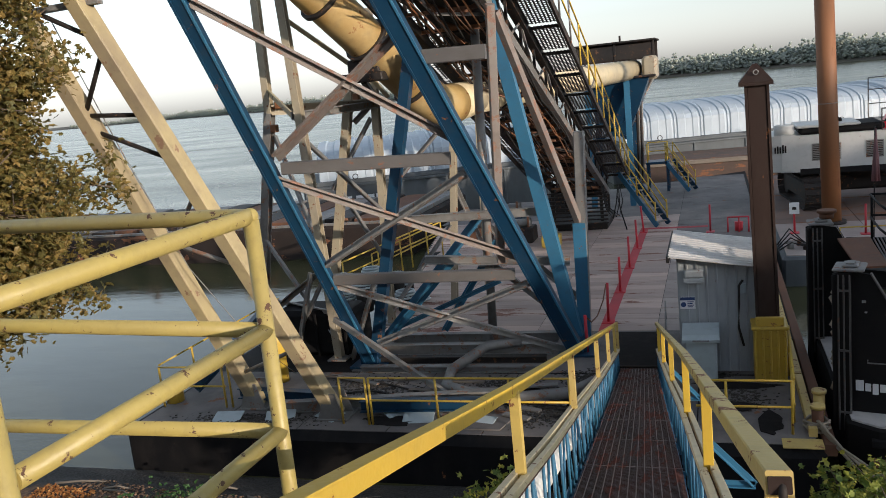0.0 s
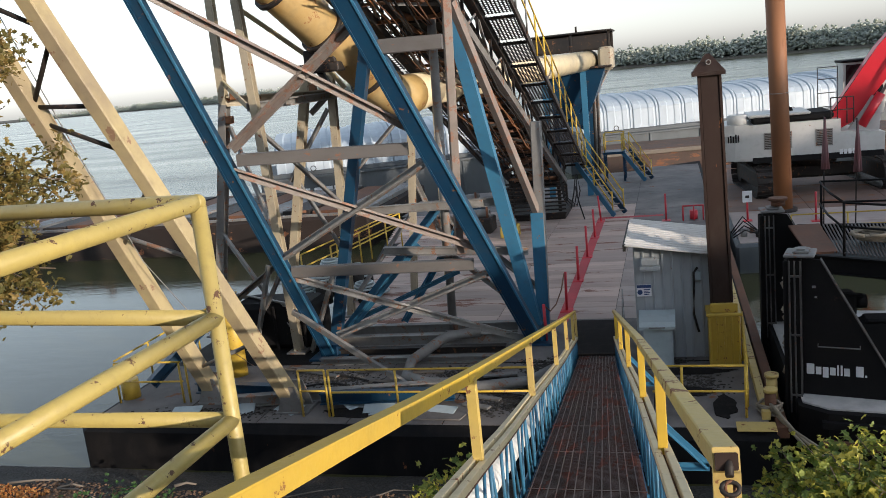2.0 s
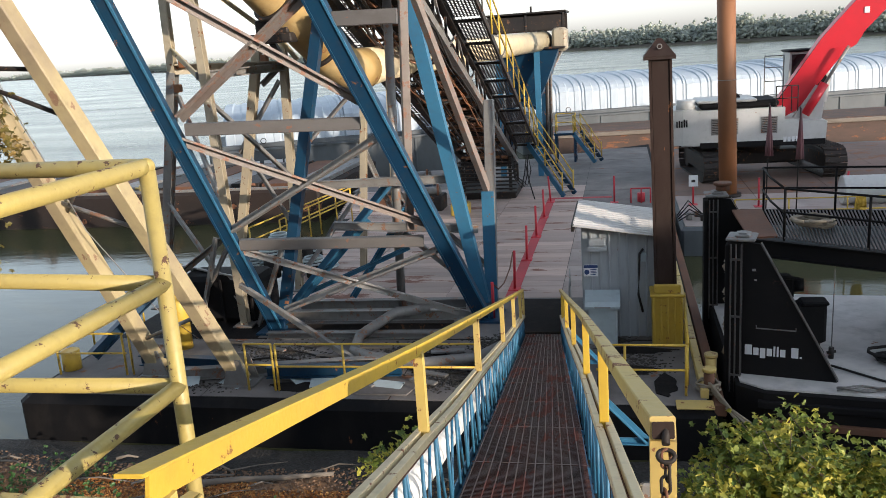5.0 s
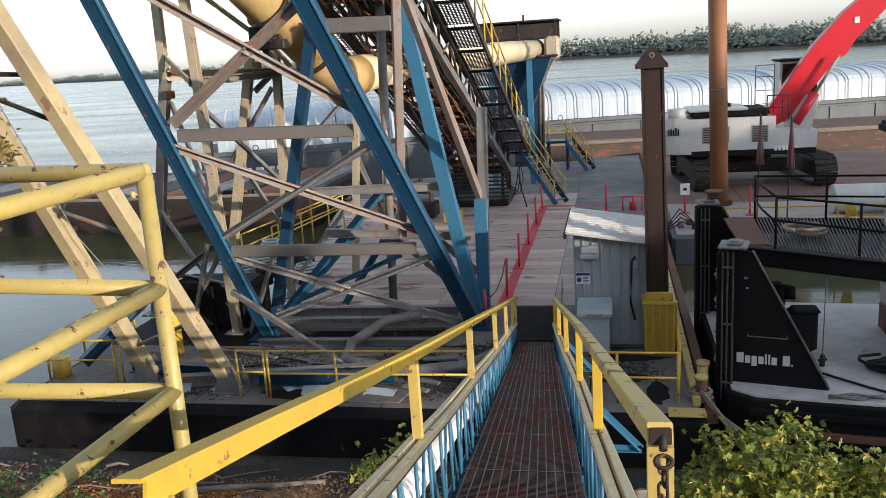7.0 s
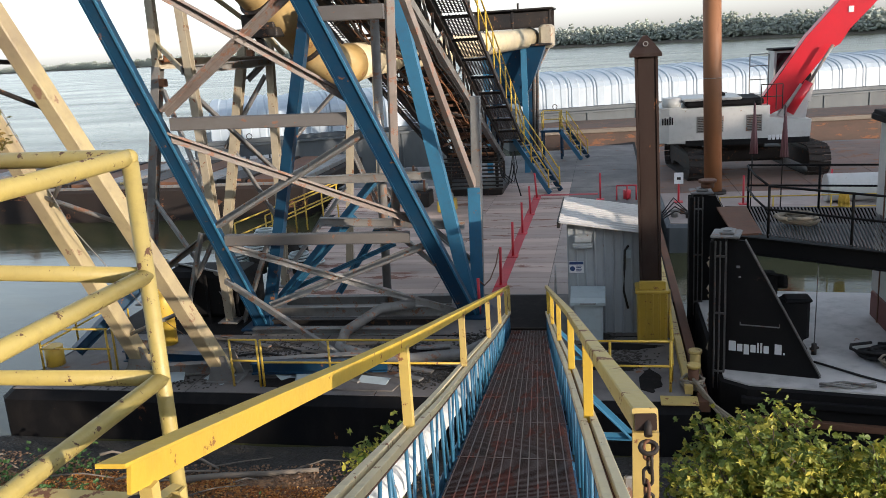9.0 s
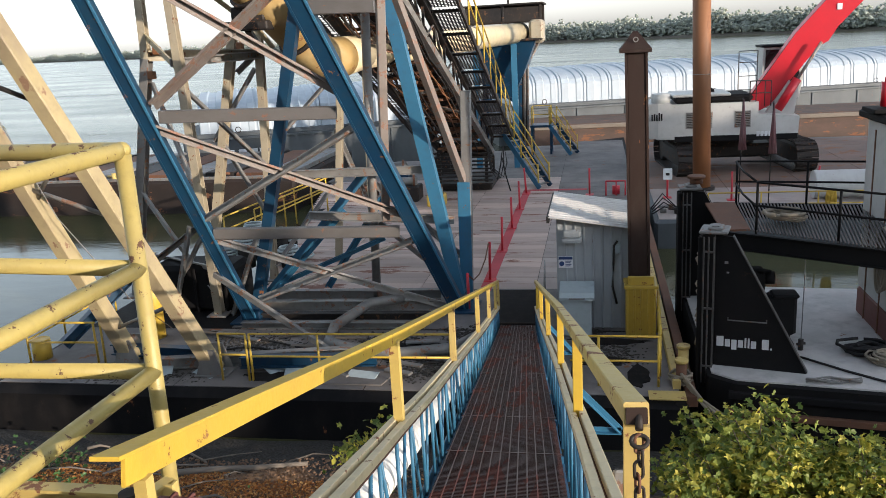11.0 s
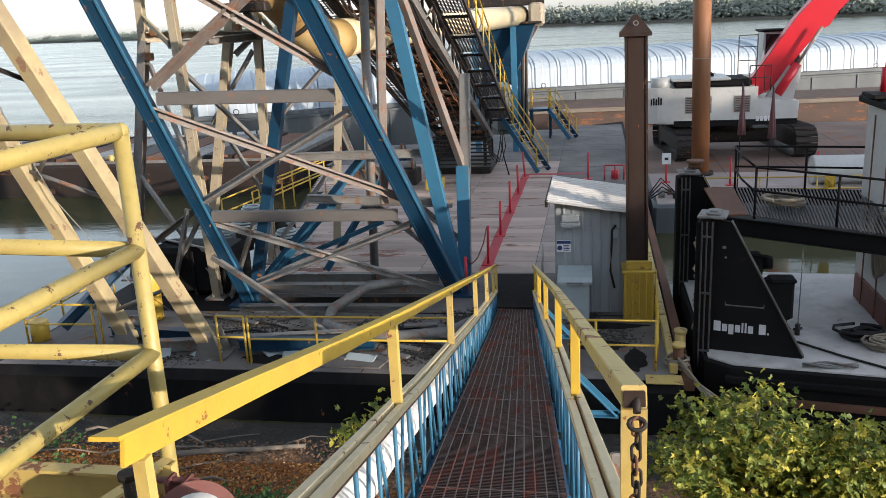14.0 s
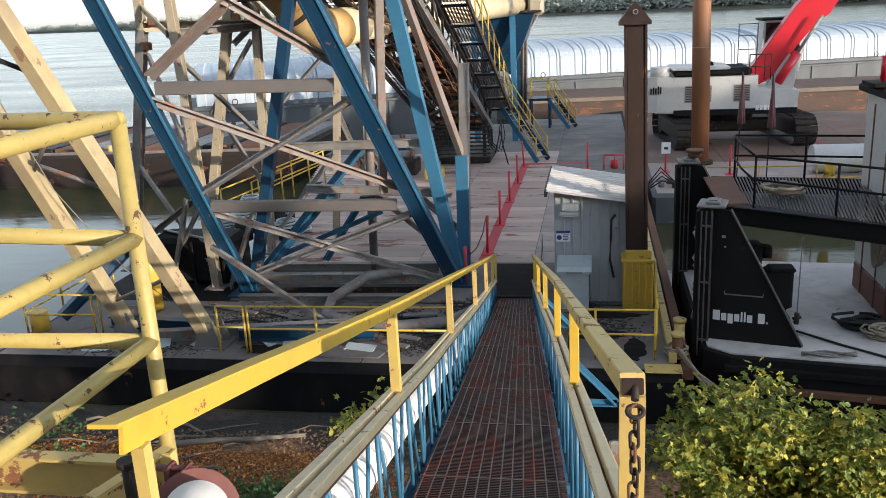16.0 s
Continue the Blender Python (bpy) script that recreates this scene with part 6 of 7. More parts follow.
# ---- towboat with push knees ----
boat = thing("towboat", (3.5, 18, 0), "black-hulled towboat with push knees against the deck barge", "towboat")
BZ = 1.22
bm = bmesh.new()
prism(bm, [(1.98, 15.1), (2.4, 14.75), (14, 12.9), (16, 13.2), (16, 19.9), (5, 20.55), (2.4, 20.85), (1.98, 20.6)], BZ + 0.5 - 0.03, Matrix.Translation((0, 0, -0.5)))
piece(boat, "hull", bm, BLACK)
bm = bmesh.new()
prism(bm, [(2.06, 15.22), (2.45, 14.9), (14, 13.05), (16, 13.3), (16, 19.8), (5, 20.45), (2.45, 20.72), (2.06, 20.5)], 0.035, Matrix.Translation((0, 0, BZ - 0.032)))
piece(boat, "deck", bm, BOAT_DECK, "pale grey worn boat deck")
for a, b in (((2.3, 14.78), (14, 12.92)),):
    for z in (0.65, 1.0):
        member(boat, "rub_rail", (a[0], a[1] - 0.04, z), (b[0], b[1] - 0.04, z), "box", 0.14, 0.12, BLACK if z > 0.9 else RUST)


def push_knee(y, marked):
    """One push knee: a heavy faced column with a sloping web plate behind."""
    k = piece(boat, "push_knee", prism(bmesh.new(), [(2.14, BZ), (3.75, BZ), (3.71, BZ + 0.12), (2.43, 3.70), (2.14, 3.74)], 0.06,
                                       Matrix.Translation((0, y, 0)) @ UPRIGHT), BLACK, "black triangular push knee plate")
    bm = bmesh.new()
    block(bm, (1.92, y - 0.2, 0.2), (2.14, y + 0.3, 3.78), 0.03)
    part("knee_column", bm, BLACK, k)
    for i in range(3):
        bm = bmesh.new()
        block(bm, (1.84, y - 0.18 + i * 0.16, 0.3), (1.93, y - 0.08 + i * 0.16, 3.7), 0.02)
        part("knee_facing", bm, RUBBER if i % 2 else BLACK, k)
    for x in (1.935, 2.02, 2.115):
        bm = bmesh.new()
        block(bm, (x, y - 0.225, 0.9), (x + 0.028, y - 0.2, 3.72), 0.006)
        part("column_flange", bm, WORN_EDGE, k, "scuffed bare-metal flange edge")
    bm = bmesh.new()
    sweep(bm, [(3.765, y - 0.03, BZ + 0.03), (2.44, y - 0.03, 3.72)], "box", 0.13, 0.02, up=(0, 1, 0), turn=90)
    part("edge_flange", bm, WORN_EDGE, k)
    bm = bmesh.new()
    block(bm, (1.86, y - 0.26, 3.78), (2.36, y + 0.32, 3.83), 0.015)
    block(bm, (2.0, y - 0.16, 3.83), (2.26, y + 0.2, 3.88), 0.02)
    block(bm, (2.06, y - 0.1, 3.88), (2.2, y + 0.12, 3.905), 0.01)
    part("knee_cap", bm, GALV, k)
    for z in (BZ, 2.35, 3.42):
        bm = bmesh.new()
        block(bm, (1.95, y - 0.222, z), (2.13, y - 0.2, z + 0.04), 0.006)
        part("column_band", bm, WORN_EDGE, k)
    if marked:
        x = 2.195
        for w, h, drop in ((0.125, 0.19, 0), (0.09, 0.14, 0), (0.092, 0.19, 0.05), (0.09, 0.14, 0), (0.032, 0.19, 0), (0.032, 0.19, 0), (0.09, 0.14, 0),
                           (0.05, 0.0, 0), (0.118, 0.19, 0), (0.032, 0.035, 0)):
            if h:
                bm = bmesh.new()
                block(bm, (x, y - 0.074, 1.615 - drop), (x + w, y - 0.0605, 1.615 - drop + h), 0.002)
                part("lettering_bar", bm, SIGN_WHITE, k, "white painted lettering bar")
            x += w + 0.024
        bm = bmesh.new()
        block(bm, (2.38, y - 0.078, 2.12), (3.06, y - 0.0605, 2.14), 0.002)
        block(bm, (2.38, y - 0.078, 2.12), (2.392, y - 0.0605, 2.19), 0.002)
        block(bm, (3.048, y - 0.078, 2.12), (3.06, y - 0.0605, 2.19), 0.002)
        part("weld_mark", bm, GALV, k)
        for dx, dz, r in ((0.16, 3.2, 0.045), (0.2, 3.02, 0.03)):
            part("paint_scuff", block(bmesh.new(), (2.14 + dx, y - 0.068, dz), (2.14 + dx + r * 1.4, y - 0.0605, dz + r), 0.002), GALV, k)
        pivot, turn = Vector((2.2, y, 0)), Matrix.Rotation(radians(-14), 4, "Z")
        k.matrix_basis = Matrix.Translation(-Vector(boat["origin"])) @ Matrix.Translation(pivot) @ turn @ Matrix.Translation(-pivot)
    return k


push_knee(15.62, True)
push_knee(19.9, False)
for (x, y, m) in ((2.25, 19.9, RUST),):
    bm = bmesh.new()
    sweep(bm, [(x, y, 3.9), (x, y, 4.02)], w=0.3, n=16)
    sweep(bm, [(x, y, 4.02), (x, y, 4.08)], w=0.4, n=16)
    piece(boat, "knee_roller", bm, m)
# rope fender between the knees
bm = bmesh.new()
for i in range(4):
    z0 = 3.5 - i * 0.1
    sweep(bm, [(2.02 + 0.06 * math.sin(j * 1.9 + i), 16.25 + 0.12 * i, z0 - j * 0.18) for j in range(12)], w=0.16, n=8)
piece(boat, "rope_fender", bm, ROPE)
# winch gear behind the near knee
bm = bmesh.new()
block(bm, (2.95, 16.45, BZ), (3.75, 17.15, BZ + 0.12), 0.02)
for x in (3.0, 3.62):
    prism(bm, [(-0.32, 0), (0.32, 0), (0.24, 0.85), (-0.1, 1.02)], 0.06, Matrix.Translation((x, 16.8, BZ + 0.1)) @ Matrix.Rotation(radians(90), 4, "Z") @ UPRIGHT)
piece(boat, "winch_frame", bm, BLACK)
bm = bmesh.new()
sweep(bm, [(2.98, 16.8, 1.85), (3.08, 16.8, 1.85)], w=0.86, n=22)
sweep(bm, [(3.08, 16.8, 1.85), (3.55, 16.8, 1.85)], w=0.5, n=18)
sweep(bm, [(3.55, 16.8, 1.85), (3.65, 16.8, 1.85)], w=0.86, n=22)
piece(boat, "winch_drum", bm, BLACK)
bm = bmesh.new()
block(bm, (3.2, 16.35, 1.5), (3.76, 16.75, 2.32), 0.06)
block(bm, (3.3, 16.3, 2.28), (3.78, 16.7, 2.36), 0.03)
piece(boat, "winch_housing", bm, BLACK)
bm = bmesh.new()
block(bm, (2.88, 16.65, 2.3), (3.22, 17.0, 2.76), 0.05)
sweep(bm, [(3.22, 16.8, 2.56), (3.4, 16.8, 2.56)], w=0.26, n=16)
sweep(bm, [(2.95, 16.6, 2.78), (3.3, 16.6, 2.74)], w=0.07, n=8)
piece(boat, "winch_motor", bm, BLACK)
line(boat, "winch_wire", [(3.86, 16.4, BZ + 0.1), (3.86, 16.35, 3.3)], 0.02, GALV, n=6)
bm = bmesh.new()
sweep(bm, [(3.86, 16.4, BZ), (3.86, 16.4, BZ + 0.22)], w=0.1, n=10)
sweep(bm, [(3.78, 16.38, BZ + 0.12), (3.94, 16.4, BZ + 0.14)], w=0.06, n=8)
piece(boat, "wire_shackle", bm, DARK)
# upper walkway
bm = bmesh.new()
for i in range(46):
    k = i / 45
    a, b = Vector((2.9, 16.95)).lerp(Vector((5.3, 15.15)), k), Vector((3.05, 19.6)).lerp(Vector((6.1, 19.0)), k)
    sweep(bm, [(a.x, a.y, 3.48), (b.x, b.y, 3.48)], "box", 0.028, 0.03)
piece(boat, "walkway_grating", bm, MESH_DARK, kind="stuff")
bm = bmesh.new()
prism(bm, [(2.42, 16.9), (2.95, 16.98), (3.05, 19.65), (2.42, 19.6)], 0.04, Matrix.Translation((0, 0, 3.46)))
piece(boat, "walkway_plate", bm, RUST, "worn brown walkway plate")
for a, b in (((2.45, 16.86), (5.4, 15.0)), ((2.6, 19.68), (6.2, 19.05))):
    member(boat, "walkway_beam", (*a, 3.32), (*b, 3.32), "C", 0.1, 0.34, BLACK, t=0.02)
for run in (((3.05, 16.9), (4.3, 15.95), (5.3, 15.2)), ((3.08, 19.55), (4.5, 19.3), (6.0, 19.0))):
    for h in (0.5, 0.95):
        line(boat, "walkway_rail", [(x, y, 3.48 + h) for x, y in run], 0.045, BLACK)
    for x, y in run:
        line(boat, "rail_post", [(x, y, 3.4), (x, y, 4.45)], 0.05, BLACK)
line(boat, "walkway_rail", [(3.05, 19.5, 4.43), (3.0, 18.2, 4.43), (3.05, 16.9, 4.43)], 0.045, BLACK)
line(boat, "walkway_rail", [(3.05, 19.5, 3.95), (3.0, 18.2, 3.95), (3.05, 16.9, 3.95)], 0.045, BLACK)
# deckhouse
bm = bmesh.new()
block(bm, (5.5, 16.2, BZ), (12.5, 18.78, BZ + 0.58), 0.03)
piece(boat, "deckhouse_base", bm, FLANGE, "red-painted lower wall")
bm = bmesh.new()
block(bm, (5.5, 16.2, BZ + 0.585), (12.5, 18.78, 5.4), 0.03)
piece(boat, "deckhouse_wall", bm, WHITE)
bm = bmesh.new()
block(bm, (5.35, 16.0, 5.4), (12.6, 18.95, 5.55), 0.03)
piece(boat, "deckhouse_roof", bm, BLACK)
for x0 in (16.6, 17.3, 18.2):
    bm = bmesh.new()
    block(bm, (5.485, x0, BZ + 0.02), (5.499, x0 + 0.06, 5.2), 0.002)
    piece(boat, "wall_seam", bm, RUST)
bm = bmesh.new()
block(bm, (5.25, 17.6, 5.58), (5.75, 18.4, 5.66), 0.01)
piece(boat, "upper_shelf", bm, BLACK)
bm = bmesh.new()
sweep(bm, [(5.55, 18.0, 5.68), (5.55, 18.0, 6.15)], w=0.17, n=16)
sweep(bm, [(5.55, 18.0, 6.15), (5.55, 18.0, 6.25)], w=0.07, n=10)
piece(boat, "extinguisher", bm, BOOM_RED, "red fire extinguisher")


def rope_heap(name_at, r, turns, mat, label, d=0.05, squash=0.5, seed=1):
    g = random.Random(seed)
    x, y, z = name_at
    t = thing("rope_coil", name_at, label, "rope", "rope coils")
    for k in range(turns):
        a0, rr = g.uniform(0, 6.3), r * g.uniform(0.45, 1.0)
        ox, oy = g.uniform(-0.25, 0.25) * r, g.uniform(-0.25, 0.25) * r
        line(t, "rope", [(x + ox + rr * math.cos(a0 + j * 0.55), y + oy + rr * squash * math.sin(a0 + j * 0.55), z + d * 0.5 + k * d * 0.35 + g.uniform(0, d * 0.6)) for j in range(12)], d, mat, n=7)
    return t


rope_heap((5.3, 15.75, BZ), 0.42, 12, ROPE, "heap of old rope on the boat deck", 0.045, 0.75, 3)
rope_heap((5.0, 16.25, BZ), 0.45, 8, RUBBER, "black hose coiled on the boat deck", 0.06, 0.6, 4)
rope_heap((3.75, 17.6, 3.5), 0.38, 8, ROPE, "pale rope heaped on the upper walkway", 0.07, 0.8, 5)
rc = thing("rope_coil", (5.4, 16.6, 3.0), "thick rope coil hung on the deckhouse wall", "rope", "rope coils")
for k in range(6):
    line(rc, "rope", [(5.42 - 0.03 * (k % 3), 16.75 + 0.05 * k + 0.26 * math.cos(a), 3.0 - 0.04 * k + 0.6 * math.sin(a)) for a in [j * math.pi / 8 for j in range(17)]], 0.06, ROPE, n=7)
yr = thing("rope_hank", (7.6, 30.9, 1.0), "yellow rope hank hung on the barge railing", "rope", "rope coils")
for k in range(5):
    line(yr, "rope", [(7.5 + 0.04 * k + 0.08 * math.cos(a), 29.2, 1.5 + 0.42 * math.sin(a)) for a in [j * math.pi / 7 for j in range(15)]], 0.05, YELLOW_ROPE, n=6)
dl = thing("deck_lashing", (3.9, 14.75, BZ), "short coiled wire lashing by the boat's edge", "wire rope")
for k in range(5):
    line(dl, "wire", [(3.6 + j * 0.13, 14.78 + 0.05 * math.sin(j * 1.3 + k), BZ + 0.03 + 0.02 * k) for j in range(8)], 0.03, GALV, n=6)
sl = thing("deck_cable", (4.2, 16, BZ), "dark cable lying across the boat deck", "cable")
line(sl, "cable", [(3.75, 15.9, BZ + 0.05), (4.4, 15.3, BZ + 0.03), (5.2, 14.6, BZ + 0.03), (6.2, 14.4, BZ + 0.03)], 0.045, RUBBER, n=7)


# ---- plants ----
def leaf_shape(size):
    """A lobed leaf, slightly folded, as points and faces."""
    s = size
    pts = [(0, -0.5, 0), (0.2, -0.22, 0.08), (0.62, -0.18, 0.0), (0.24, 0.08, 0.1), (0.42, 0.5, 0.02), (0, 0.85, -0.16),
           (-0.42, 0.5, 0.02), (-0.24, 0.08, 0.1), (-0.62, -0.18, 0.0), (-0.2, -0.22, 0.08), (0, 0.1, -0.05)]
    return [Vector(p) * s for p in pts], [(i, (i + 1) % 10, 10) for i in range(10)]


def leaf_cloud(name, spots, size, g, material, up=0.5):
    vs, fs = [], []
    pts, tri = leaf_shape(1.0)
    for c in spots:
        k = size * g.uniform(0.6, 1.25)
        m = Euler((g.gauss(0, 0.7), g.gauss(0, 0.7), g.uniform(0, 6.28))).to_matrix()
        o = len(vs)
        vs += [tuple(Vector(c) + (m @ p) * k) for p in pts]
        fs += [tuple(o + i for i in t) for t in tri]
    me = bpy.data.meshes.new(name)
    me.from_pydata(vs, [], fs)
    me.materials.append(material)
    return me


# bush below the gangway: many thin stems and maple-like leaves
g = random.Random(21)
bush = thing("maple_bush", (2.2, 7.2, 2.0), "leafy green maple sapling bush on the bank", "bush")
bm, tips = bmesh.new(), []
crown = lambda x: table(x, ((0.3, 3.45), (0.6, 3.72), (1.15, 4.05), (1.48, 4.28), (1.75, 3.95), (2.1, 4.1), (2.8, 4.0), (4.6, 3.7)))
for i in range(58):
    a = Vector((2.0 + g.uniform(-0.5, 1.2), 7.2 + g.uniform(-0.6, 0.6), 1.7))
    tip = Vector((g.uniform(0.7, 4.4), g.uniform(6.7, 8.2), 0))
    tip.z = crown(tip.x * 7.2 / tip.y) - abs(g.gauss(0, 0.26)) + 0.17 * (7.3 - tip.y)
    mid = (a + tip) / 2 + Vector((g.uniform(-0.2, 0.2), g.uniform(-0.2, 0.2), 0.25))
    sweep(bm, [a, mid, tip], w=0.026, n=6, taper=0.3)
    for j in range(14):
        k = 1 - abs(g.gauss(0, 0.32))
        q = (mid.lerp(tip, k * 2 - 1) if k > 0.5 else a.lerp(mid, max(0.3, k * 2))) + Vector((g.gauss(0, 0.13), g.gauss(0, 0.13), -abs(g.gauss(0, 0.1))))
        sweep(bm, [mid.lerp(tip, max(0.0, k * 2 - 1.1)), q], w=0.008, n=4, taper=0.5)
        tips.append(q)
piece(bush, "branchwork", bm, BARK)
spots = []
for q in tips:
    for j in range(26):
        spots.append((q.x + g.gauss(0, 0.085), q.y + g.gauss(0, 0.085), q.z + g.gauss(-0.02, 0.065)))
under(bush, new("foliage", leaf_cloud("foliage", spots, 0.064, g, LEAF)))

# tree leaning over the bank, seen past the boom arms
g = random.Random(5)
bt = thing("bank_tree", (-13.4, 9.0, 0.9), "tall bank tree with yellowing autumn leaves", "tree")
bm = bmesh.new()
sweep(bm, [(-13.4, 9.0, 0.6), (-13.2, 9.1, 3.5), (-12.9, 9.3, 6.5), (-12.5, 9.5, 10.5)], w=0.34, n=12, taper=0.4)
spots = []
for i in range(80):
    z0 = g.uniform(3.0, 9.5)
    tip = Vector((g.uniform(-11.6, -8.75), g.uniform(9.6, 11.2), g.uniform(4.4, 11.2)))
    if tip.z < 5.2 or tip.z > 7.6:
        tip.x = min(tip.x, -9.5)
    root = Vector((-13.2 + z0 * 0.06, 9.15, min(z0, tip.z)))
    mid = root.lerp(tip, 0.55) + Vector((0, 0, 0.35))
    sweep(bm, [root, mid, tip], w=0.07, n=6, taper=0.25)
    for j in range(7):
        c = mid.lerp(tip, g.uniform(0.2, 1.05)) + Vector((g.gauss(0, 0.25), g.gauss(0, 0.25), g.gauss(0, 0.25)))
        sweep(bm, [mid.lerp(tip, 0.6), c], w=0.02, n=4, taper=0.4)
        for k in range(66):
            spots.append((c.x + g.gauss(0, 0.17), c.y + g.gauss(0, 0.17), c.z + g.gauss(-0.05, 0.15)))
piece(bt, "trunk", bm, BARK)
under(bt, new("crown", leaf_cloud("crown", spots, 0.092, g, LEAF_TREE)))

# sapling poking up beside the gangway, and weeds
g = random.Random(9)
sap = thing("sapling", (-1.75, 5.9, 2.4), "thin green sapling beside the gangway", "sapling")
bm = bmesh.new()
spots = []
for i in range(5):
    tip = Vector((-1.78 + g.uniform(-0.17, 0.15), 6.0 + g.uniform(-0.2, 0.2), 4.47 + g.uniform(-0.3, 0.12)))
    sweep(bm, [(-1.8, 6.2, 2.0), (-1.8, 6.3, 3.2), tip], w=0.02, n=5, taper=0.4)
    for j in range(90):
        spots.append((tip.x + g.gauss(0, 0.08), tip.y + g.gauss(0, 0.09), tip.z + g.gauss(-0.08, 0.09)))
piece(sap, "branchwork", bm, BARK)
under(sap, new("foliage", leaf_cloud("foliage", spots, 0.05, g, LEAF)))
spots = []
for cx, cy, r, n in ((-4.7, 10.2, 0.45, 500), (-3.9, 9.9, 0.3, 250), (-8.9, 10.9, 0.4, 250), (-3.0, 9.0, 0.5, 350), (-2.6, 7.5, 0.6, 400), (3.4, 8.6, 0.7, 350), (-10.6, 11.6, 0.3, 150), (-9.8, 12.6, 0.35, 140)):
    for i in range(n):
        x, y = cx + g.gauss(0, r), cy + g.gauss(0, r)
        spots.append((x, y, bank(x, y) + abs(g.gauss(0, 0.14)) + 0.03))
tagged(new("weeds", leaf_cloud("weeds", spots, 0.075, g, WEED)), "low green weeds on the bank", "weeds", kind="stuff")

# pebbles and leaf litter
PEBBLE = paint("mixed_pebbles", (0.24, 0.15, 0.09), (0.13, 0.075, 0.045), rough=0.85, big=3, mid=9, dirt=0.4)
LITTER = leaf_material("dry_leaf_litter", (0.26, 0.09, 0.025), (0.50, 0.21, 0.05), (0.66, 0.40, 0.14))
pb_spots = []
for i in range(8500):
    x, y = g.uniform(-12.5, -1.0), 13.2 - abs(g.gauss(0, 2.6))
    if y < 6:
        continue
    s = g.uniform(0.008, 0.03)
    pb_spots.append((x, y, bank(x, y) + s * 0.3, s * 1.2, s * 0.7))
tagged(new("pebbles", clump_mesh("pebbles", pb_spots, PEBBLE)), "loose brown pebbles along the waterline", "pebbles", kind="stuff")
spots = []
for i in range(24000):
    x, y = g.uniform(-13, -0.5), 12.6 - abs(g.gauss(0, 1.9))
    if noise.noise((x * 0.5, y * 0.6, 2.0)) < -0.15:
        continue
    spots.append((x, y, bank(x, y) + 0.015 + g.uniform(0, 0.03)))
lit = leaf_cloud("leaf_litter", spots, 0.042, g, LITTER)
tagged(new("leaf_litter", lit), "dry orange-brown leaf litter on the bank", "leaf litter", kind="stuff")


def drift(pts, w, label="grey driftwood branch stranded on the bank"):
    t = thing("driftwood", pts[0], label, "driftwood", "driftwood")
    bm = bmesh.new()
    sweep(bm, pts, w=w, n=9, taper=0.55)
    piece(t, "log", bm, DRIFTWOOD)


zb = lambda x, y, h=0.03: (x, y, bank(x, y) + h)
drift([zb(-7.3, 12.4, 0.06), zb(-6.6, 12.55, 0.08), zb(-5.9, 12.65, 0.07), zb(-5.0, 12.85, 0.05)], 0.14, "long pale driftwood log on the bank")
for i in range(22):
    x, y, a = g.uniform(-13, -3), g.uniform(11.2, 13.6), g.uniform(-0.6, 0.6)
    l = g.uniform(0.4, 1.3)
    drift([zb(x, y), zb(x + l * 0.5 * math.cos(a), y + l * 0.5 * math.sin(a) + 0.05, 0.08), zb(x + l * math.cos(a), y + l * math.sin(a))], g.uniform(0.03, 0.07))

# ---- woods on the bank behind, which shade the lower deck from the evening sun ----
g = random.Random(33)
back = []
for i in range(330):
    x = g.uniform(-30, 125)
    y = -11 - g.random() * 14
    along = x + 1.6 * (y + 11)               # where the tree stands across the sun's way
    hgt = 8.2 + 2.0 * noise.noise((x * 0.21, 0, 0)) + g.uniform(-1.2, 1.2)
    if 16.0 < along < 36.0:                  # a low stretch lets the sun through
        hgt = 0.8 + g.uniform(-0.4, 0.8)
    elif 48.5 < along < 57.0 or 36.0 <= along < 41.0:
        hgt = 4.6 + g.uniform(-0.8, 0.8)
    elif along > 62:
        hgt += 7.0
    for j in range(15):
        z = bank(x, y) + hgt * g.uniform(0.03, 1.0)
        r = g.uniform(0.5, 1.15)
        back.append((x + g.gauss(0, 1.2), y + g.gauss(0, 1.0), z, r, r * 0.85))
tagged(new("bank_woods", clump_mesh("bank_woods", back, LEAF_TREE)), "dense bank woods behind the landing", "woods", kind="stuff")


# ---- small debris on the near deck ----
g = random.Random(77)
DEBRIS = paint("wet_black_debris", (0.02, 0.018, 0.016), (0.05, 0.042, 0.035), rough=0.8, mid=12)
spots_d = []
for cx, cy, rx, ry, n in ((-3.3, 15.7, 0.7, 0.5, 900), (-6.2, 16.2, 1.2, 0.5, 700), (-9.5, 15.0, 1.2, 0.25, 600), (-4.6, 17.2, 0.9, 0.4, 600), (-0.3, 17.9, 0.35, 0.12, 420), (0.3, 16.6, 0.5, 0.5, 360),
                          (-7.6, 17.0, 0.8, 0.5, 520), (-2.9, 17.6, 0.4, 0.5, 420)):
    for i in range(n):
        s = g.uniform(0.008, 0.026)
        spots_d.append((cx + g.gauss(0, rx * 0.6), cy + g.gauss(0, ry * 0.6), 1.0 + s * 0.5, s * 1.5, s * 0.4))
spots_d = [p for p in spots_d if -12.3 < p[0] < 1.4 and p[1] > 14.6]
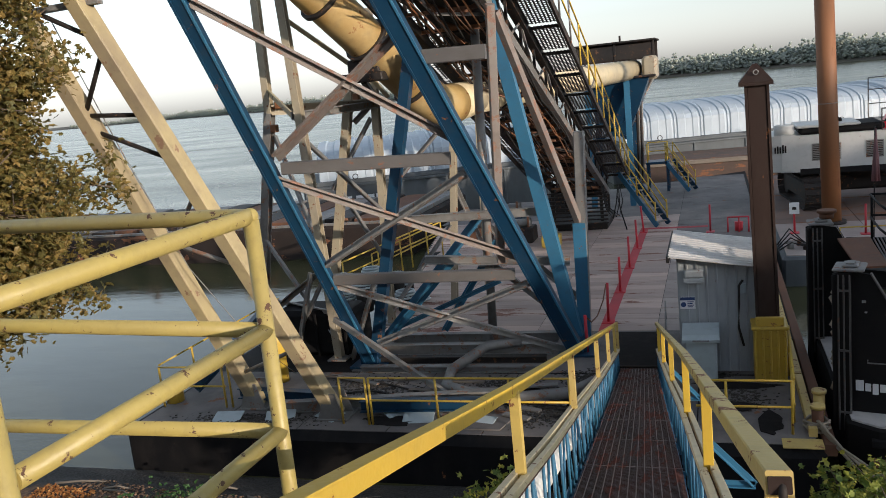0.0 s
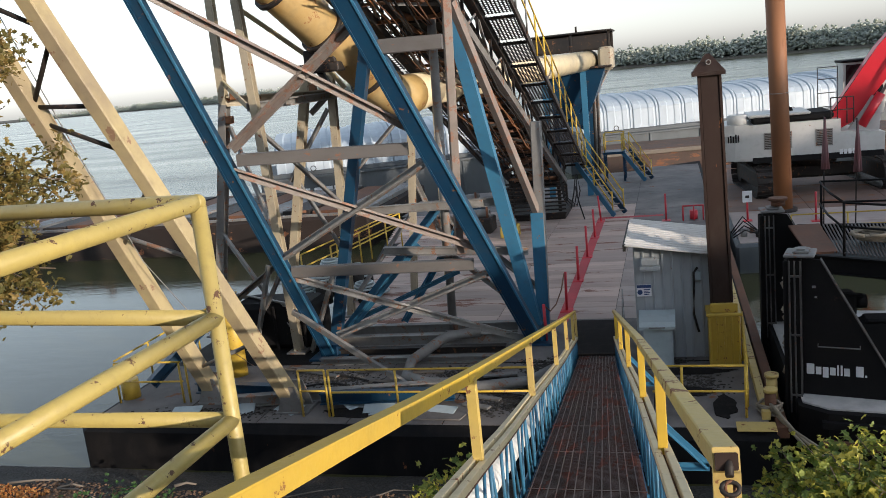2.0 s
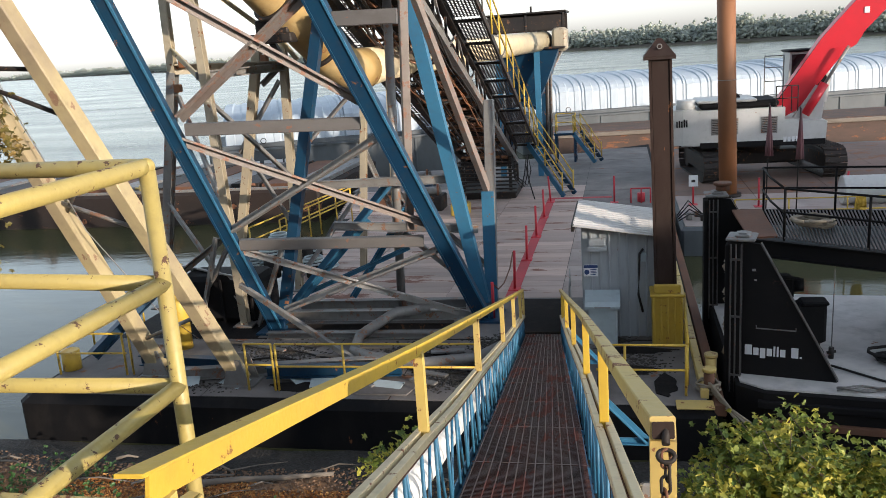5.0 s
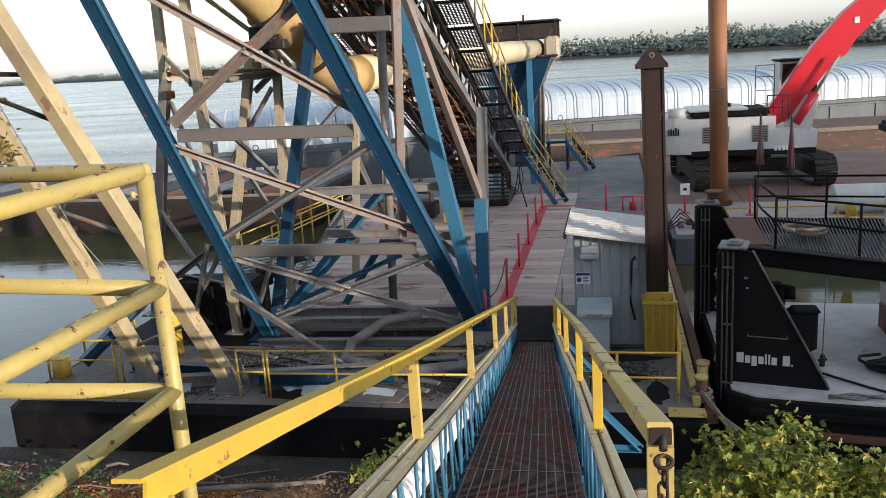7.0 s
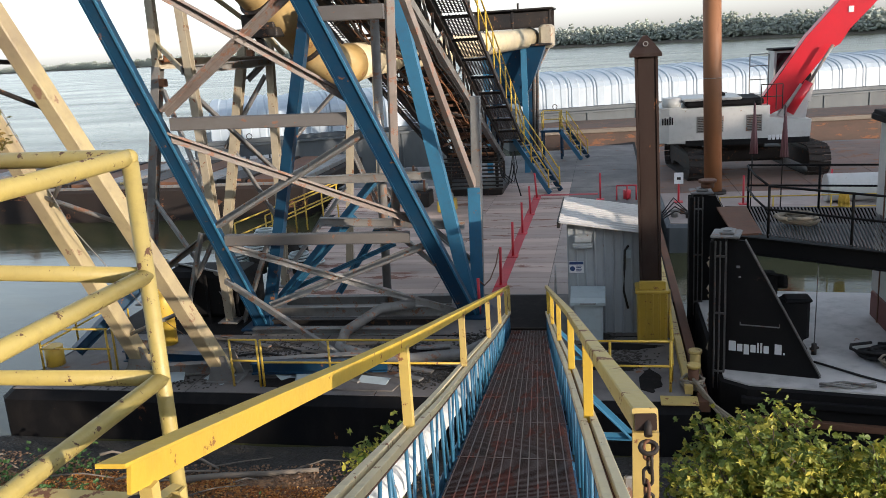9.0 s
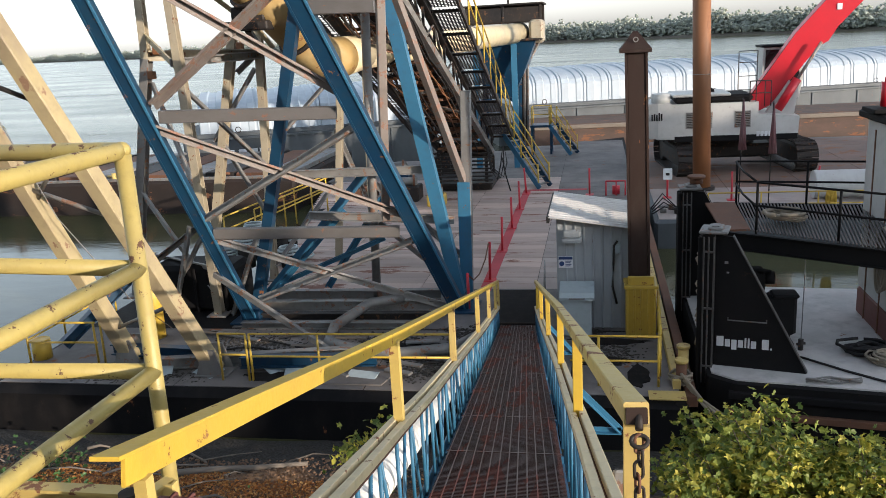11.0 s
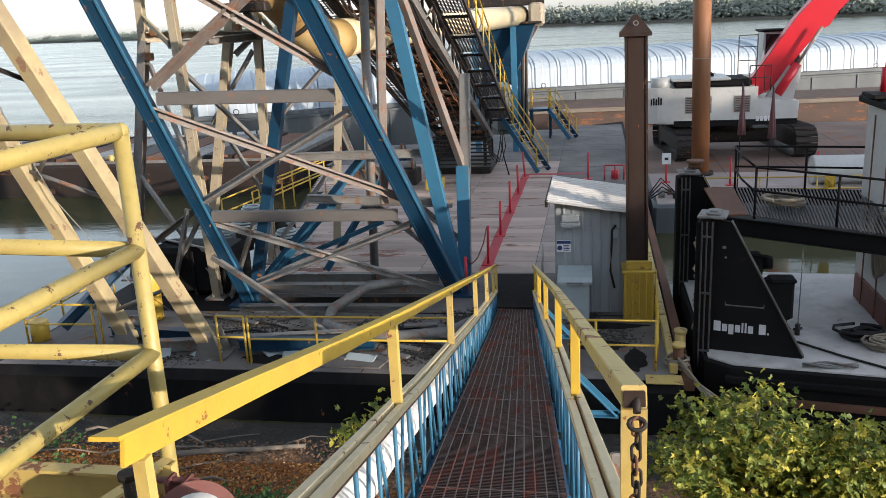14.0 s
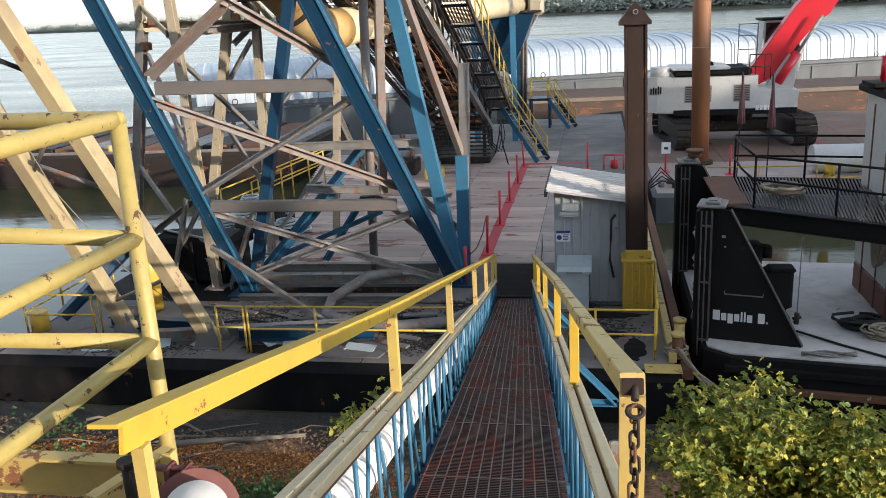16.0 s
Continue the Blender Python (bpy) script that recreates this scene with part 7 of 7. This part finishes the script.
tagged(new("deck_debris", clump_mesh("deck_debris", spots_d, DEBRIS)), "scattered wet black debris on the near deck", "debris", kind="stuff")
for i in range(16):
    x, y, a = g.uniform(-9.5, -3.4), g.uniform(15.3, 17.7), g.uniform(-0.5, 0.5)
    l, w = g.uniform(0.5, 1.7), g.uniform(0.08, 0.2)
    t_ = thing("loose_plank", (x, y, 1.0), "weathered loose plank lying on the deck", "plank", "loose planks")
    bm = bmesh.new()
    block(bm, (-l / 2, -w / 2, 0), (l / 2, w / 2, 0.045), 0.006, Matrix.Translation((x, y, 1.012 + 0.02 * (i % 3))) @ Matrix.Rotation(a, 4, "Z"))
    piece(t_, "plank", bm, DRIFTWOOD if i % 2 else GALV)
for i in range(5):
    x, y = g.uniform(-8.8, -4.0), g.uniform(15.4, 17.2)
    c_ = thing("deck_cable", (x, y, 1.0), "dark cable lying loose on the deck", "cable", "deck cables")
    line(c_, "cable", [(x + j * 0.4, y + 0.25 * math.sin(j * 0.9 + i), 1.035) for j in range(7)], 0.045, RUBBER, n=6)
# rear gear glimpsed under the conveyor
for (x, y, w, h, m) in ((-7.6, 33.5, 1.0, 0.9, DARK), (-8.4, 35.0, 1.2, 1.3, BLUE), (-6.2, 32.2, 0.7, 0.7, YELLOW_SAFE), (-9.6, 34.2, 0.9, 0.8, RUST), (-7.0, 39.0, 1.3, 1.5, DARK)):
    e_ = thing("deck_machine", (x, y, 1.0), "small machine unit standing under the conveyor", "machine", "deck machines")
    bm = bmesh.new()
    block(bm, (x - w / 2, y - w / 2, 1.0), (x + w / 2, y + w / 2, 1.0 + h * 0.7), 0.05)
    piece(e_, "housing", bm, m)
    bm = bmesh.new()
    sweep(bm, [(x - w * 0.35, y, 1.0 + h * 0.85), (x + w * 0.35, y, 1.0 + h * 0.85)], w=h * 0.4, n=14)
    piece(e_, "motor", bm, GALV)
    bm = bmesh.new()
    sweep(bm, [(x + w * 0.3, y - w * 0.3, 1.0 + h * 0.6), (x + w * 0.3, y - w * 0.3, 1.2 + h)], w=0.1, n=8)
    piece(e_, "pipe", bm, RUST)
